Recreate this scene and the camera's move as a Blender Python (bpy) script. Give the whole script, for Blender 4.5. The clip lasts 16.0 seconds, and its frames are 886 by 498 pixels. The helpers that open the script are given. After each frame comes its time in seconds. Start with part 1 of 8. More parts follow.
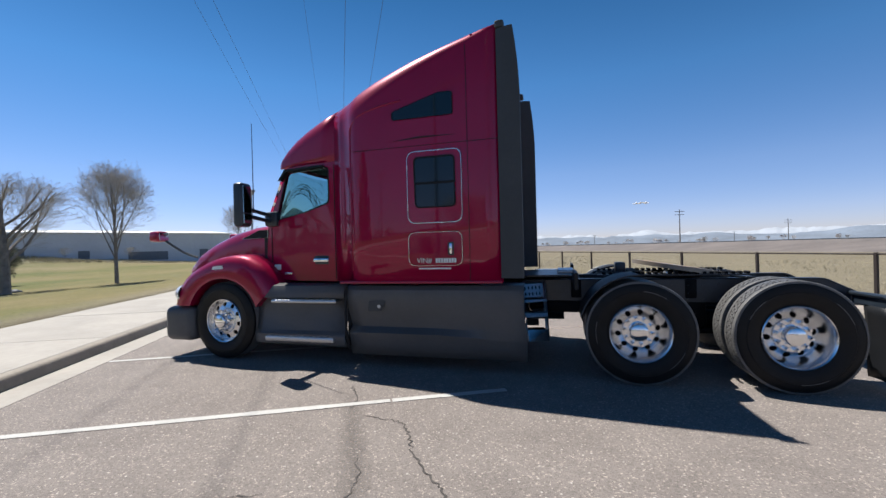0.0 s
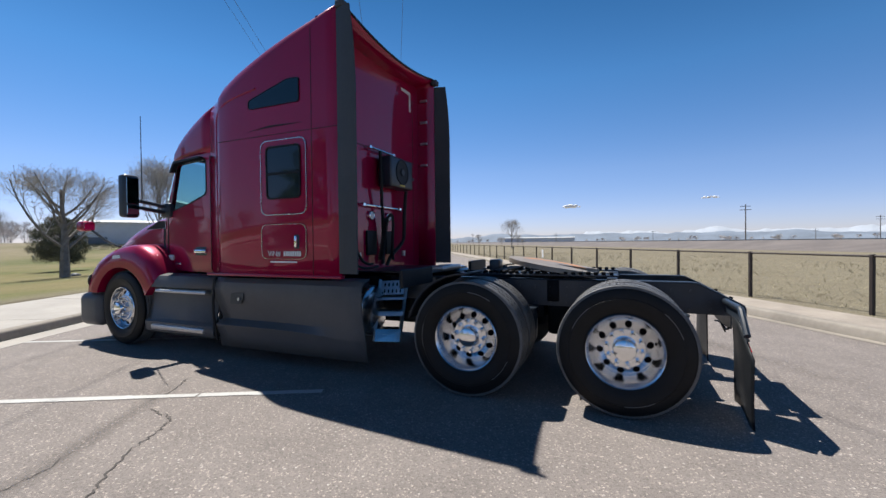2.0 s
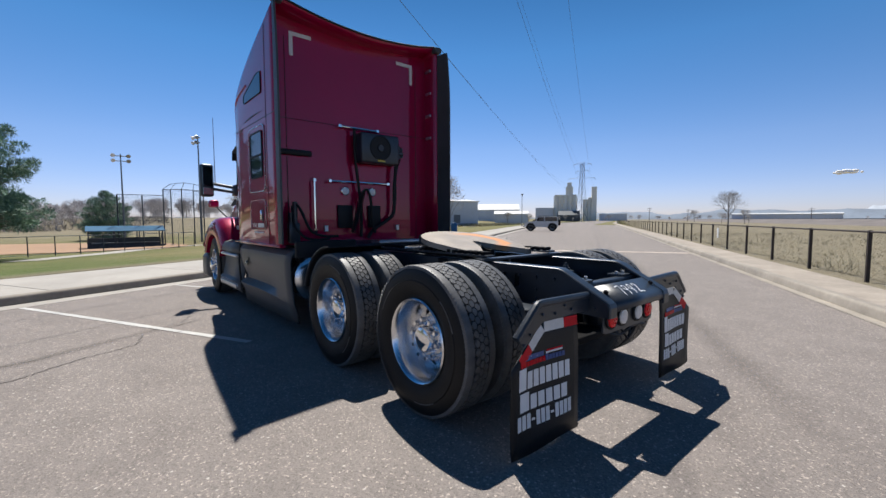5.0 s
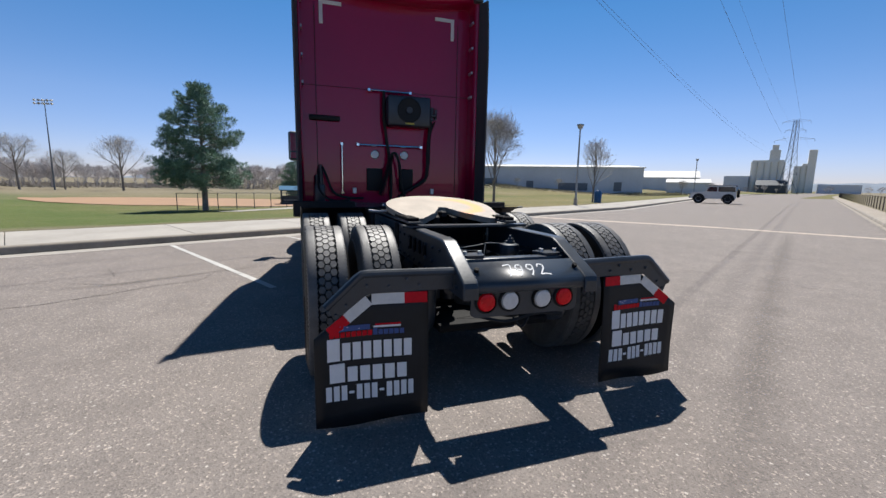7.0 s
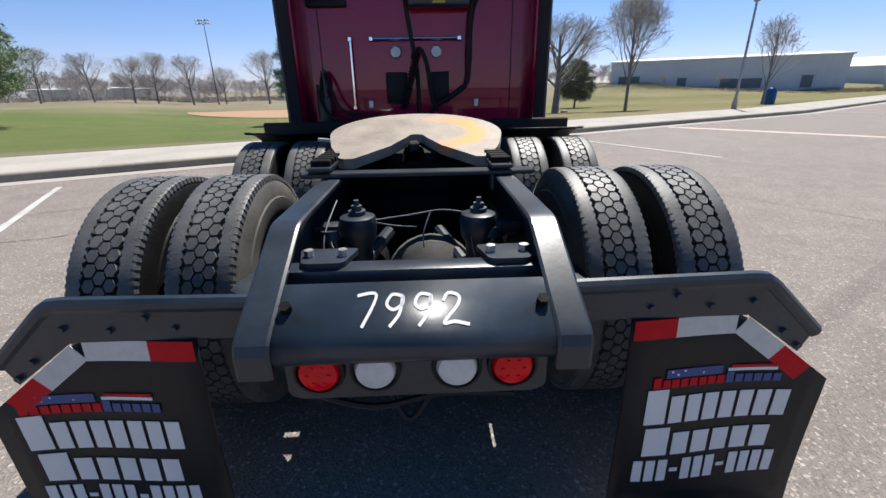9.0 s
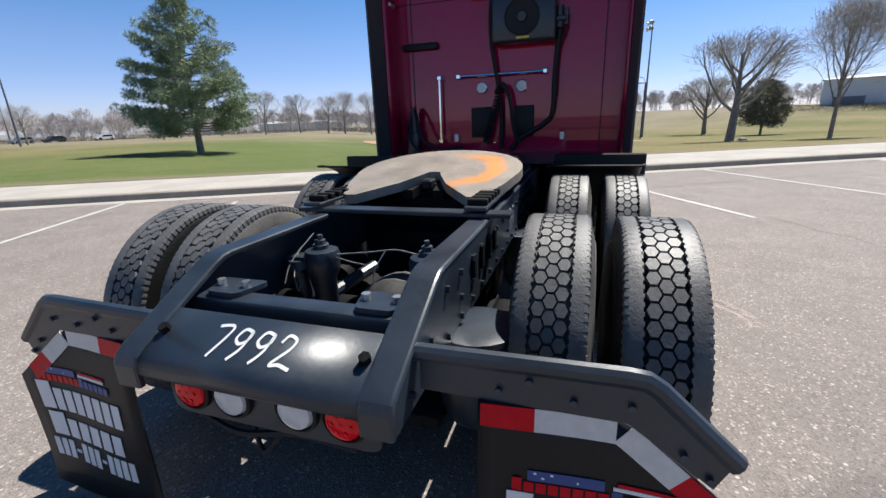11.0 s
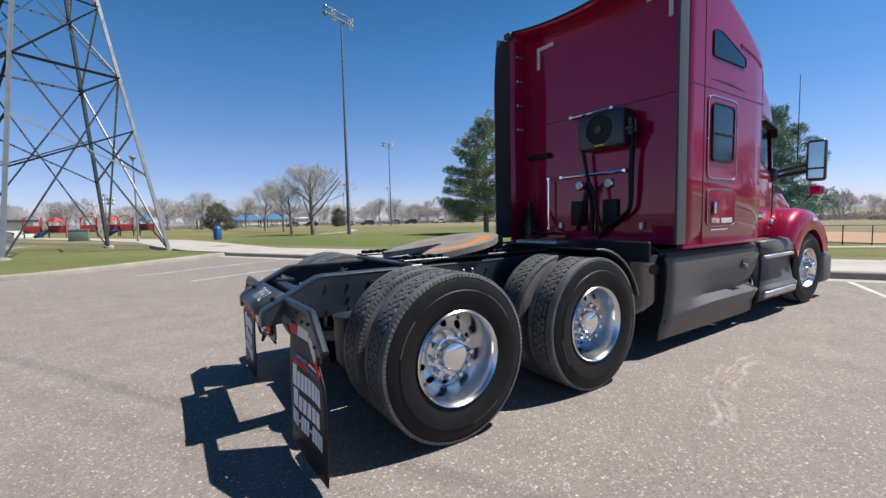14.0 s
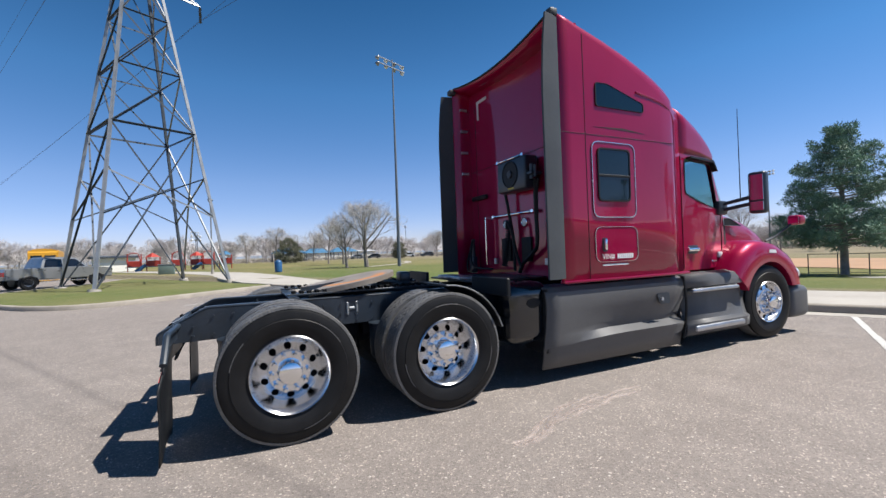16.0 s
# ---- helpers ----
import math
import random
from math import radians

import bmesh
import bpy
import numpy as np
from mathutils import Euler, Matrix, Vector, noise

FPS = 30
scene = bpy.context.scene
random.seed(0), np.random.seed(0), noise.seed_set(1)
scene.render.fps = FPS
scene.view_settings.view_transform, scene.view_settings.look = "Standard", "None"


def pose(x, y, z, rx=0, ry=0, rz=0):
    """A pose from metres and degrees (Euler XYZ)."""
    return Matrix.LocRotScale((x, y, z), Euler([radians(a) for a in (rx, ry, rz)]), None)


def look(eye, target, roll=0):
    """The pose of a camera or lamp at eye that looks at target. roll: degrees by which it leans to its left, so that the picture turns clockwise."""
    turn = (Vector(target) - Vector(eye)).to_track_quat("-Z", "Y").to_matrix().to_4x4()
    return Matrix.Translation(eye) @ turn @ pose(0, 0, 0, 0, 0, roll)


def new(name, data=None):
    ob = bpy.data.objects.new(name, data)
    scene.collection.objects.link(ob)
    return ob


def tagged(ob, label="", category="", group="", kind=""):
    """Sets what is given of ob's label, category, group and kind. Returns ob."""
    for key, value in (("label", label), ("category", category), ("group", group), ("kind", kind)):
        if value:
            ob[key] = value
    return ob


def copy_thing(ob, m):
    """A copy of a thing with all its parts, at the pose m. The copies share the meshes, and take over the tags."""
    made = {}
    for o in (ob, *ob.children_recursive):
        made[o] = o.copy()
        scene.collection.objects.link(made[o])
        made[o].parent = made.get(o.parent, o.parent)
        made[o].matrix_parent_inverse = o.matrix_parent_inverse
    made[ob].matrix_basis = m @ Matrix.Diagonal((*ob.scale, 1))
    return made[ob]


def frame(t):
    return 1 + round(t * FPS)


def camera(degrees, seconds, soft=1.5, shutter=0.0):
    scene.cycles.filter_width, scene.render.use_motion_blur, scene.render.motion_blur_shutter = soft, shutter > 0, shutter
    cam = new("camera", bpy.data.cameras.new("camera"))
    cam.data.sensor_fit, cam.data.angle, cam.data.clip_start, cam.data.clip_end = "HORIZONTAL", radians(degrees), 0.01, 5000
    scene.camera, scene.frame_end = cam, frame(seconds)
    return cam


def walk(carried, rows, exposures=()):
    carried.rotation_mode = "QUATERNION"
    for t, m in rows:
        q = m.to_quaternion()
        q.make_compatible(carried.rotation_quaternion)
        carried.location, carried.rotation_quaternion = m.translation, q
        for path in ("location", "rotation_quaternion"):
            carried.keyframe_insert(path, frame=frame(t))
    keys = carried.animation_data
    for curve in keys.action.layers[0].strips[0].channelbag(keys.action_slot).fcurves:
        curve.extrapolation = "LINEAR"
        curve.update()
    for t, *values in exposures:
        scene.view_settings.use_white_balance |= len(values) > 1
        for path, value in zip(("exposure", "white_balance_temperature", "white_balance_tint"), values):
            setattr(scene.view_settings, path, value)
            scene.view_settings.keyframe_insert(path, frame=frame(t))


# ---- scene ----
cam = camera(93.2, 16.0)
PATH = [
    (0, (-2.041, -5.740, 1.427), (-2.592, -3.817, 1.423), -1.5),
    (0.5, (-1.492, -5.587, 1.426), (-2.114, -3.686, 1.416), -1.2),
    (1, (-0.988, -5.314, 1.408), (-1.653, -3.428, 1.396), -0.8),
    (1.5, (-0.468, -5.053, 1.403), (-1.180, -3.185, 1.388), -0.6),
    (2, (-0.016, -4.742, 1.392), (-0.802, -2.903, 1.362), -0.6),
    (2.5, (0.480, -4.484, 1.378), (-0.416, -2.696, 1.328), -0.8),
    (3, (0.896, -4.178, 1.353), (-0.131, -2.463, 1.285), -1.0),
    (3.2, (1.074, -4.072, 1.362), (-0.006, -2.391, 1.284), -1.0),
    (5.5, (2.529, -2.473, 1.341), (0.899, -1.328, 1.165), 0.3),
    (6, (2.745, -2.053, 1.329), (1.023, -1.062, 1.100), 0.8),
    (6.5, (2.875, -1.647, 1.335), (1.072, -0.826, 1.064), 1.2),
    (7, (3.018, -1.239, 1.349), (1.149, -0.594, 1.045), 1.1),
    (7.5, (3.008, -0.867, 1.342), (1.098, -0.387, 0.998), 0.6),
    (8, (2.862, -0.473, 1.372), (0.928, -0.144, 0.979), -0.3),
    (8.5, (2.687, -0.152, 1.396), (0.748, 0.045, 0.948), -0.8),
    (8.6, (2.369, -0.097, 1.391), (0.450, 0.087, 0.856), -0.8),
    (8.7, (2.134, -0.052, 1.384), (0.236, 0.115, 0.774), -0.6),
    (9, (1.830, 0.072, 1.385), (-0.037, 0.136, 0.671), -1.0),
    (9.5, (1.645, 0.207, 1.422), (-0.207, 0.129, 0.672), -1.4),
    (9.7, (1.577, 0.277, 1.453), (-0.267, 0.131, 0.693), -1.4),
    (12, (1.737, 1.539, 1.379), (0.054, 0.530, 0.995), -2.1),
    (12.5, (1.722, 1.992, 1.360), (0.172, 0.776, 1.015), -2.0),
    (13, (1.654, 2.384, 1.347), (0.251, 0.988, 1.062), -1.6),
    (13.5, (1.568, 2.816, 1.354), (0.319, 1.270, 1.135), -1.4),
    (14, (1.449, 3.235, 1.371), (0.341, 1.576, 1.227), -1.3),
    (14.5, (1.219, 3.595, 1.385), (0.224, 1.862, 1.311), -1.4),
    (15, (1.010, 4.025, 1.411), (0.085, 2.251, 1.387), -1.6),
    (15.5, (0.674, 4.289, 1.403), (-0.210, 2.495, 1.409), -1.9),
    (16, (0.276, 4.570, 1.412), (-0.573, 2.760, 1.423), -2.1),
]
EXPOSURES = [(0.0, 0.59), (3.2, 0.59), (5.5, 0.47), (8.5, 0.47), (9.1, 0.72), (9.7, 0.78), (12.0, 0.70), (14.0, 0.63), (16.0, 0.71)]
walk(cam, [(t, look(eye, target, roll)) for t, eye, target, roll in PATH], EXPOSURES)

# ---- world, sun and exposure ----
SUN_WAY = Vector((0.55, -0.27, -1.0))
world = bpy.data.worlds.new("sky")
scene.world = world
world.use_nodes = True
wt = world.node_tree
sky = wt.nodes.new("ShaderNodeTexSky")
sky.sky_type = 'NISHITA'
sky.sun_disc = False
sky.sun_elevation = radians(58.5)
sky.sun_rotation = radians(296)
sky.altitude = 1600
sky.air_density = 1.0
sky.dust_density = 0.0
sky.ozone_density = 3.0
hs = wt.nodes.new("ShaderNodeHueSaturation")
hs.inputs["Saturation"].default_value = 1.18
wt.links.new(sky.outputs[0], hs.inputs["Color"])
# the blue band that clear high-altitude air keeps down to the horizon
geo = wt.nodes.new("ShaderNodeTexCoord")
sxyz = wt.nodes.new("ShaderNodeSeparateXYZ")
wt.links.new(geo.outputs["Generated"], sxyz.inputs[0])
low = wt.nodes.new("ShaderNodeValToRGB")
# the upper stops dim the sky overhead to cut the fill light
stops = ((0.0, (0.72, 0.66, 0.88)), (0.06, (0.93, 0.81, 1.0)), (0.16, (1.07, 0.94, 1.03)), (0.35, (0.74, 0.98, 1.05)), (0.6, (0.28, 0.62, 0.7)), (1.0, (0.22, 0.34, 0.38)))
while len(low.color_ramp.elements) < len(stops):
    low.color_ramp.elements.new(0.5)
for e, (pos, tone) in zip(low.color_ramp.elements, stops):
    e.position, e.color = pos, (*tone, 1)
wt.links.new(sxyz.outputs["Z"], low.inputs[0])
mul = wt.nodes.new("ShaderNodeMix")
mul.data_type, mul.blend_type = 'RGBA', 'MULTIPLY'
mul.inputs[0].default_value = 1.0
wt.links.new(hs.outputs[0], mul.inputs[6])
wt.links.new(low.outputs[0], mul.inputs[7])
wt.links.new(mul.outputs[2], wt.nodes["Background"].inputs[0])
wt.nodes["Background"].inputs[1].default_value = 0.081
sun = new("sun", bpy.data.lights.new("sun", 'SUN'))
sun.data.energy = 5.0
sun.data.angle = radians(0.53)
sun.data.color = (1.0, 0.96, 0.9)
sun.matrix_world = look((0, 0, 30), Vector((0, 0, 30)) + SUN_WAY)

# ---- materials ----
def ramp(nt, fac, stops):
    r = nt.nodes.new("ShaderNodeValToRGB")
    els = r.color_ramp.elements
    while len(els) < len(stops):
        els.new(0.5)
    for e, (p, c) in zip(els, stops):
        e.position, e.color = p, (*c, 1)
    nt.links.new(fac, r.inputs[0])
    return r.outputs[0]


def noise_tex(nt, vec, scale, detail=4, rough=0.6):
    n = nt.nodes.new("ShaderNodeTexNoise")
    n.inputs["Scale"].default_value = scale
    n.inputs["Detail"].default_value = detail
    n.inputs["Roughness"].default_value = rough
    nt.links.new(vec, n.inputs["Vector"])
    return n.outputs["Fac"]


def mix(nt, fac, a, b, mode="MIX"):
    m = nt.nodes.new("ShaderNodeMix")
    m.data_type, m.blend_type = 'RGBA', mode
    for sock, val in ((m.inputs[0], fac), (m.inputs[6], a), (m.inputs[7], b)):
        if isinstance(val, (int, float)):
            sock.default_value = val
        elif isinstance(val, tuple):
            sock.default_value = (*val, 1)
        else:
            nt.links.new(val, sock)
    return m.outputs[2]


def bump(nt, bsdf, height, strength, dist):
    b = nt.nodes.new("ShaderNodeBump")
    b.inputs["Strength"].default_value = strength
    b.inputs["Distance"].default_value = dist
    nt.links.new(height, b.inputs["Height"])
    nt.links.new(b.outputs[0], bsdf.inputs["Normal"])


def mat(name, col, rough=0.5, metal=0.0, var=0.15, scale=3.0, coat=0.0, bumps=0.0, bscale=80.0, spec=0.5, rvar=0.1):
    """A principled material with two scales of tone and roughness variation."""
    m = bpy.data.materials.new(name)
    m.use_nodes = True
    nt = m.node_tree
    b = nt.nodes["Principled BSDF"]
    co = nt.nodes.new("ShaderNodeTexCoord").outputs["Object"]
    big, fine = noise_tex(nt, co, scale), noise_tex(nt, co, scale * 14, 3)
    lo, hi = tuple(c * (1 - var) for c in col), tuple(min(1, c * (1 + var)) for c in col)
    c1 = ramp(nt, big, [(0.3, lo), (0.7, hi)])
    c2 = ramp(nt, fine, [(0.3, (1 - var * .7,) * 3), (0.7, (1, 1, 1))])
    nt.links.new(mix(nt, 1.0, c1, c2, "MULTIPLY"), b.inputs["Base Color"])
    r = nt.nodes.new("ShaderNodeMapRange")
    r.inputs["To Min"].default_value, r.inputs["To Max"].default_value = max(0.02, rough - rvar), min(1, rough + rvar)
    nt.links.new(big, r.inputs["Value"])
    nt.links.new(r.outputs[0], b.inputs["Roughness"])
    b.inputs["Metallic"].default_value = metal
    b.inputs["Specular IOR Level"].default_value = spec
    b.inputs["Coat Weight"].default_value = coat
    b.inputs["Coat Roughness"].default_value = 0.03
    if bumps:
        bump(nt, b, noise_tex(nt, co, bscale, 3), bumps, 0.01)
    return m


RED = mat("red_paint", (0.29, 0.0015, 0.041), 0.36, 0.2, 0.06, 1.2, coat=0.85, spec=0.08, rvar=0.05)
GREY_PLASTIC = mat("grey_fairing_paint", (0.098, 0.098, 0.1), 0.4, 0.0, 0.1, 2.0, spec=0.28, bumps=0.03, bscale=200)
EXTENDER = mat("grey_rubber_sheet", (0.055, 0.06, 0.065), 0.5, 0.0, 0.12, 2.0, spec=0.25, bumps=0.04, bscale=200)
RUBBER_TRIM = mat("black_rubber", (0.012, 0.013, 0.015), 0.55, 0, 0.2, 5, bumps=0.1, spec=0.25)
BLACK = mat("black_chassis_paint", (0.022, 0.031, 0.044), 0.36, 0, 0.3, 4, bumps=0.04, bscale=40, spec=0.55)
GLOSS_BLACK = mat("gloss_black_paint", (0.006, 0.008, 0.012), 0.16, 0, 0.2, 4, coat=0.7)
DIRTY_BLACK = mat("dusty_black_iron", (0.010, 0.010, 0.011), 0.65, 0.1, 0.45, 6, bumps=0.3, bscale=60, spec=0.12)
CHROME = mat("chrome", (0.82, 0.83, 0.85), 0.08, 1.0, 0.04, 4, rvar=0.04)
ALUMINIUM = mat("polished_aluminium", (0.74, 0.75, 0.77), 0.22, 1.0, 0.08, 6, rvar=0.08)
STEP_ALU = mat("brushed_aluminium", (0.55, 0.56, 0.58), 0.38, 1.0, 0.1, 10, bumps=0.2, bscale=120)
TYRE = mat("tyre_rubber", (0.010, 0.010, 0.0105), 0.5, 0, 0.25, 8, bumps=0.15, bscale=90, spec=0.22)
TREAD = mat("tread_rubber", (0.118, 0.116, 0.114), 0.5, 0, 0.3, 9, bumps=0.2, bscale=120)
DUSTY_TYRE = mat("dusty_tyre_rubber", (0.1, 0.096, 0.091), 0.8, 0, 0.35, 7, bumps=0.15, bscale=90)
WHITE = mat("white_vinyl", (0.74, 0.75, 0.76), 0.45, 0, 0.05, 6)
SILVER_TRIM = mat("silver_trim", (0.62, 0.6, 0.6), 0.25, 0.9, 0.05, 6)
MUDFLAP = mat("mudflap_rubber", (0.010, 0.0115, 0.014), 0.5, 0, 0.3, 5, bumps=0.1, bscale=50, spec=0.3)
RED_LENS = mat("red_lens", (0.75, 0.003, 0.012), 0.2, 0, 0.12, 30, coat=0.15, spec=0.2)
CLEAR_LENS = mat("clear_lens", (0.62, 0.63, 0.64), 0.15, 0, 0.08, 40, coat=0.6)
REFLECT_RED = mat("red_reflective_tape", (0.5616, 0.0029, 0.0144), 0.4, 0, 0.1, 30, spec=0.15)
REFLECT_WHITE = mat("white_reflective_tape", (0.612, 0.612, 0.5976), 0.4, 0, 0.08, 30)
BLUE_INK = mat("blue_ink", (0.0216, 0.0648, 0.2376), 0.45, 0, 0.1, 20)
TINTED = mat("tinted_glass", (0.003, 0.012, 0.018), 0.05, 0, 0.1, 1, coat=0.3, spec=0.35, rvar=0.02)
MIRROR = mat("dusty_mirror_glass", (0.42, 0.53, 0.55), 0.07, 1.0, 0.08, 3, rvar=0.03)
CURTAIN = mat("black_cab_trim", (0.02, 0.02, 0.022), 0.8, 0, 0.2, 3)
YELLOW = mat("yellow_sticker", (0.54, 0.432, 0.0576), 0.5, 0, 0.1, 20)
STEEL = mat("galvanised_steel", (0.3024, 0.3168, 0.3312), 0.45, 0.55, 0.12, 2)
# also serves as the shaded tone of the pylon's far leg and braces
DARK_OR_SHADED_STEEL = mat("dark_or_shaded_steel", (0.055, 0.068, 0.086), 0.6, 0.2, 0.25, 2)
POLE_PAINT = mat("dull_grey_pole_paint", (0.144, 0.1656, 0.1944), 0.55, 0.3, 0.12, 2)
CONCRETE = mat("concrete", (0.36, 0.3348, 0.2988), 0.9, 0, 0.14, 0.7, bumps=0.25, bscale=45)
KERB_CON = mat("kerb_concrete", (0.3024, 0.27, 0.2268), 0.92, 0, 0.2, 0.9, bumps=0.25, bscale=45)
LINE_PAINT = mat("worn_line_paint", (0.4752, 0.468, 0.4464), 0.8, 0, 0.16, 2.5, bumps=0.2, bscale=90)
FENCE_PAINT = mat("brown_fence_paint", (0.0396, 0.0288, 0.0245), 0.6, 0.2, 0.2, 3)
WIRE = mat("galvanised_netting", (0.3168, 0.2952, 0.2592), 0.7, 0.1, 0.1, 2)
BARK = mat("bark", (0.24, 0.215, 0.195), 0.9, 0, 0.35, 4, bumps=0.6, bscale=25)
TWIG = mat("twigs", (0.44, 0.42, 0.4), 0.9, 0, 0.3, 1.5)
# twig colour made paler to put distance haze into the far woods
FAR_TWIG = mat("haze_pale_twigs", (0.5, 0.465, 0.46), 0.95, 0, 0.3, 0.05)
DIRT = mat("infield_dirt", (0.3384, 0.2088, 0.1224), 0.95, 0, 0.12, 0.25, bumps=0.2, bscale=20)
BLUE_PLASTIC = mat("blue_plastic", (0.0144, 0.0864, 0.216), 0.45, 0, 0.12, 3)
BLUE_ROOF = mat("blue_metal_roof", (0.06, 0.15, 0.25), 0.8, 0.0, 0.12, 1, spec=0.1)
# cladding colour raised to include the pale haze of distance
WAREHOUSE = mat("grey_metal_cladding", (0.58, 0.61, 0.66), 0.6, 0.1, 0.08, 0.1)
WHITE_ROOF = mat("white_membrane_roof", (0.576, 0.576, 0.576), 0.6, 0, 0.04, 0.1)
# lighter than bare concrete: far haze is carried by this colour
SILO = mat("silo_concrete", (0.82, 0.8, 0.74), 0.9, 0, 0.1, 0.05)
SILVER_PAINT = mat("silver_car_paint", (0.2376, 0.2448, 0.252), 0.3, 0.5, 0.04, 2, coat=0.8)
WHITE_PAINT = mat("white_car_paint", (0.54, 0.5472, 0.5544), 0.3, 0, 0.04, 2, coat=0.8)
BUS_YELLOW = mat("bus_yellow_paint", (0.5184, 0.2592, 0.0144), 0.4, 0, 0.06, 1)
PLAY_RED = mat("red_playground_paint", (0.36, 0.036, 0.0216), 0.5, 0, 0.12, 2)
# distance haze is mixed into the blue of the hills and the snow
MOUNTAIN = mat("haze_blue_hills", (0.1728, 0.2088, 0.2592), 1.0, 0, 0.22, 0.004)
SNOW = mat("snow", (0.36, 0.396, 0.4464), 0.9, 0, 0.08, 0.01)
CLOUD = mat("cloud", (0.95, 0.95, 0.95), 1.0, 0, 0.02, 0.01)
GRIT = mat("railway_ballast", (0.1584, 0.1368, 0.126), 0.95, 0, 0.25, 0.3, bumps=0.4, bscale=6)


def leaf_mat(name, col):
    m = mat(name, col, 0.7, 0, 0.35, 1.1)
    nt = m.node_tree
    b = nt.nodes["Principled BSDF"]
    geo = nt.nodes.new("ShaderNodeNewGeometry").outputs["Random Per Island"]
    old = b.inputs["Base Color"].links[0].from_socket
    tone = ramp(nt, geo, [(0.0, (0.6, 0.65, 0.6)), (1.0, (1.0, 1.0, 0.85))])
    nt.links.new(mix(nt, 1.0, old, tone, "MULTIPLY"), b.inputs["Base Color"])
    return m


PINE = leaf_mat("pine_needles", (0.32, 0.38, 0.26))
GREY_PINE = leaf_mat("greyish_evergreen", (0.216, 0.2088, 0.1584))
DARK_PINE = leaf_mat("dark_pine_needles", (0.21, 0.33, 0.27))


def glass_mat(name, tint):
    m = bpy.data.materials.new(name)
    m.use_nodes = True
    nt = m.node_tree
    b = nt.nodes["Principled BSDF"]
    b.inputs["Base Color"].default_value = (*tint, 1)
    b.inputs["Roughness"].default_value = 0.02
    b.inputs["Transmission Weight"].default_value = 1.0
    b.inputs["IOR"].default_value = 1.05
    return m


GLASS = glass_mat("cab_glass", (0.3, 0.5, 0.52))


def asphalt_mat():
    m = bpy.data.materials.new("aged_asphalt")
    m.use_nodes = True
    nt = m.node_tree
    b = nt.nodes["Principled BSDF"]
    co = nt.nodes.new("ShaderNodeTexCoord").outputs["Object"]
    stains, mid = noise_tex(nt, co, 0.22, 5), noise_tex(nt, co, 2.2, 5)
    base = ramp(nt, stains, [(0.3, (0.193, 0.168, 0.154)), (0.7, (0.249, 0.220, 0.201))])
    base = mix(nt, 0.55, base, ramp(nt, mid, [(0.3, (0.181, 0.158, 0.145)), (0.7, (0.264, 0.233, 0.214))]))
    stones = nt.nodes.new("ShaderNodeTexVoronoi")
    stones.inputs["Scale"].default_value = 95
    nt.links.new(co, stones.inputs["Vector"])
    sep = nt.nodes.new("ShaderNodeSeparateColor")
    nt.links.new(stones.outputs["Color"], sep.inputs[0])
    chips = ramp(nt, sep.outputs[0], [(0.0, (0.7, 0.7, 0.7)), (0.4, (0.96, 0.96, 0.96)), (0.9, (1.06, 1.05, 1.03)), (1.0, (2.0, 1.95, 1.86))])
    base = mix(nt, 1.0, base, chips, "MULTIPLY")
    grit = ramp(nt, noise_tex(nt, co, 160, 3), [(0.35, (0.72, 0.72, 0.72)), (0.65, (1.12, 1.12, 1.12))])
    base = mix(nt, 0.95, base, grit, "MULTIPLY")
    # sparse pale pebbles in the worn surface
    peb = nt.nodes.new("ShaderNodeTexVoronoi")
    peb.inputs["Scale"].default_value = 36
    nt.links.new(co, peb.inputs["Vector"])
    sp2 = nt.nodes.new("ShaderNodeSeparateColor")
    nt.links.new(peb.outputs["Color"], sp2.inputs[0])
    few = ramp(nt, sp2.outputs[0], [(0.93, (0, 0, 0)), (0.98, (1, 1, 1))])
    disc = ramp(nt, peb.outputs["Distance"], [(0.22, (1, 1, 1)), (0.36, (0, 0, 0))])
    base = mix(nt, mix(nt, 1.0, few, disc, "MULTIPLY"), base, (0.45, 0.41, 0.375))
    nt.links.new(base, b.inputs["Base Color"])
    b.inputs["Roughness"].default_value = 0.85
    b.inputs["Specular IOR Level"].default_value = 0.35
    bump(nt, b, stones.outputs["Distance"], 0.5, 0.006)
    return m


ASPHALT = asphalt_mat()
CRACK = mat("crack_filler", (0.0792, 0.0706, 0.0648), 0.95, 0, 0.3, 8)


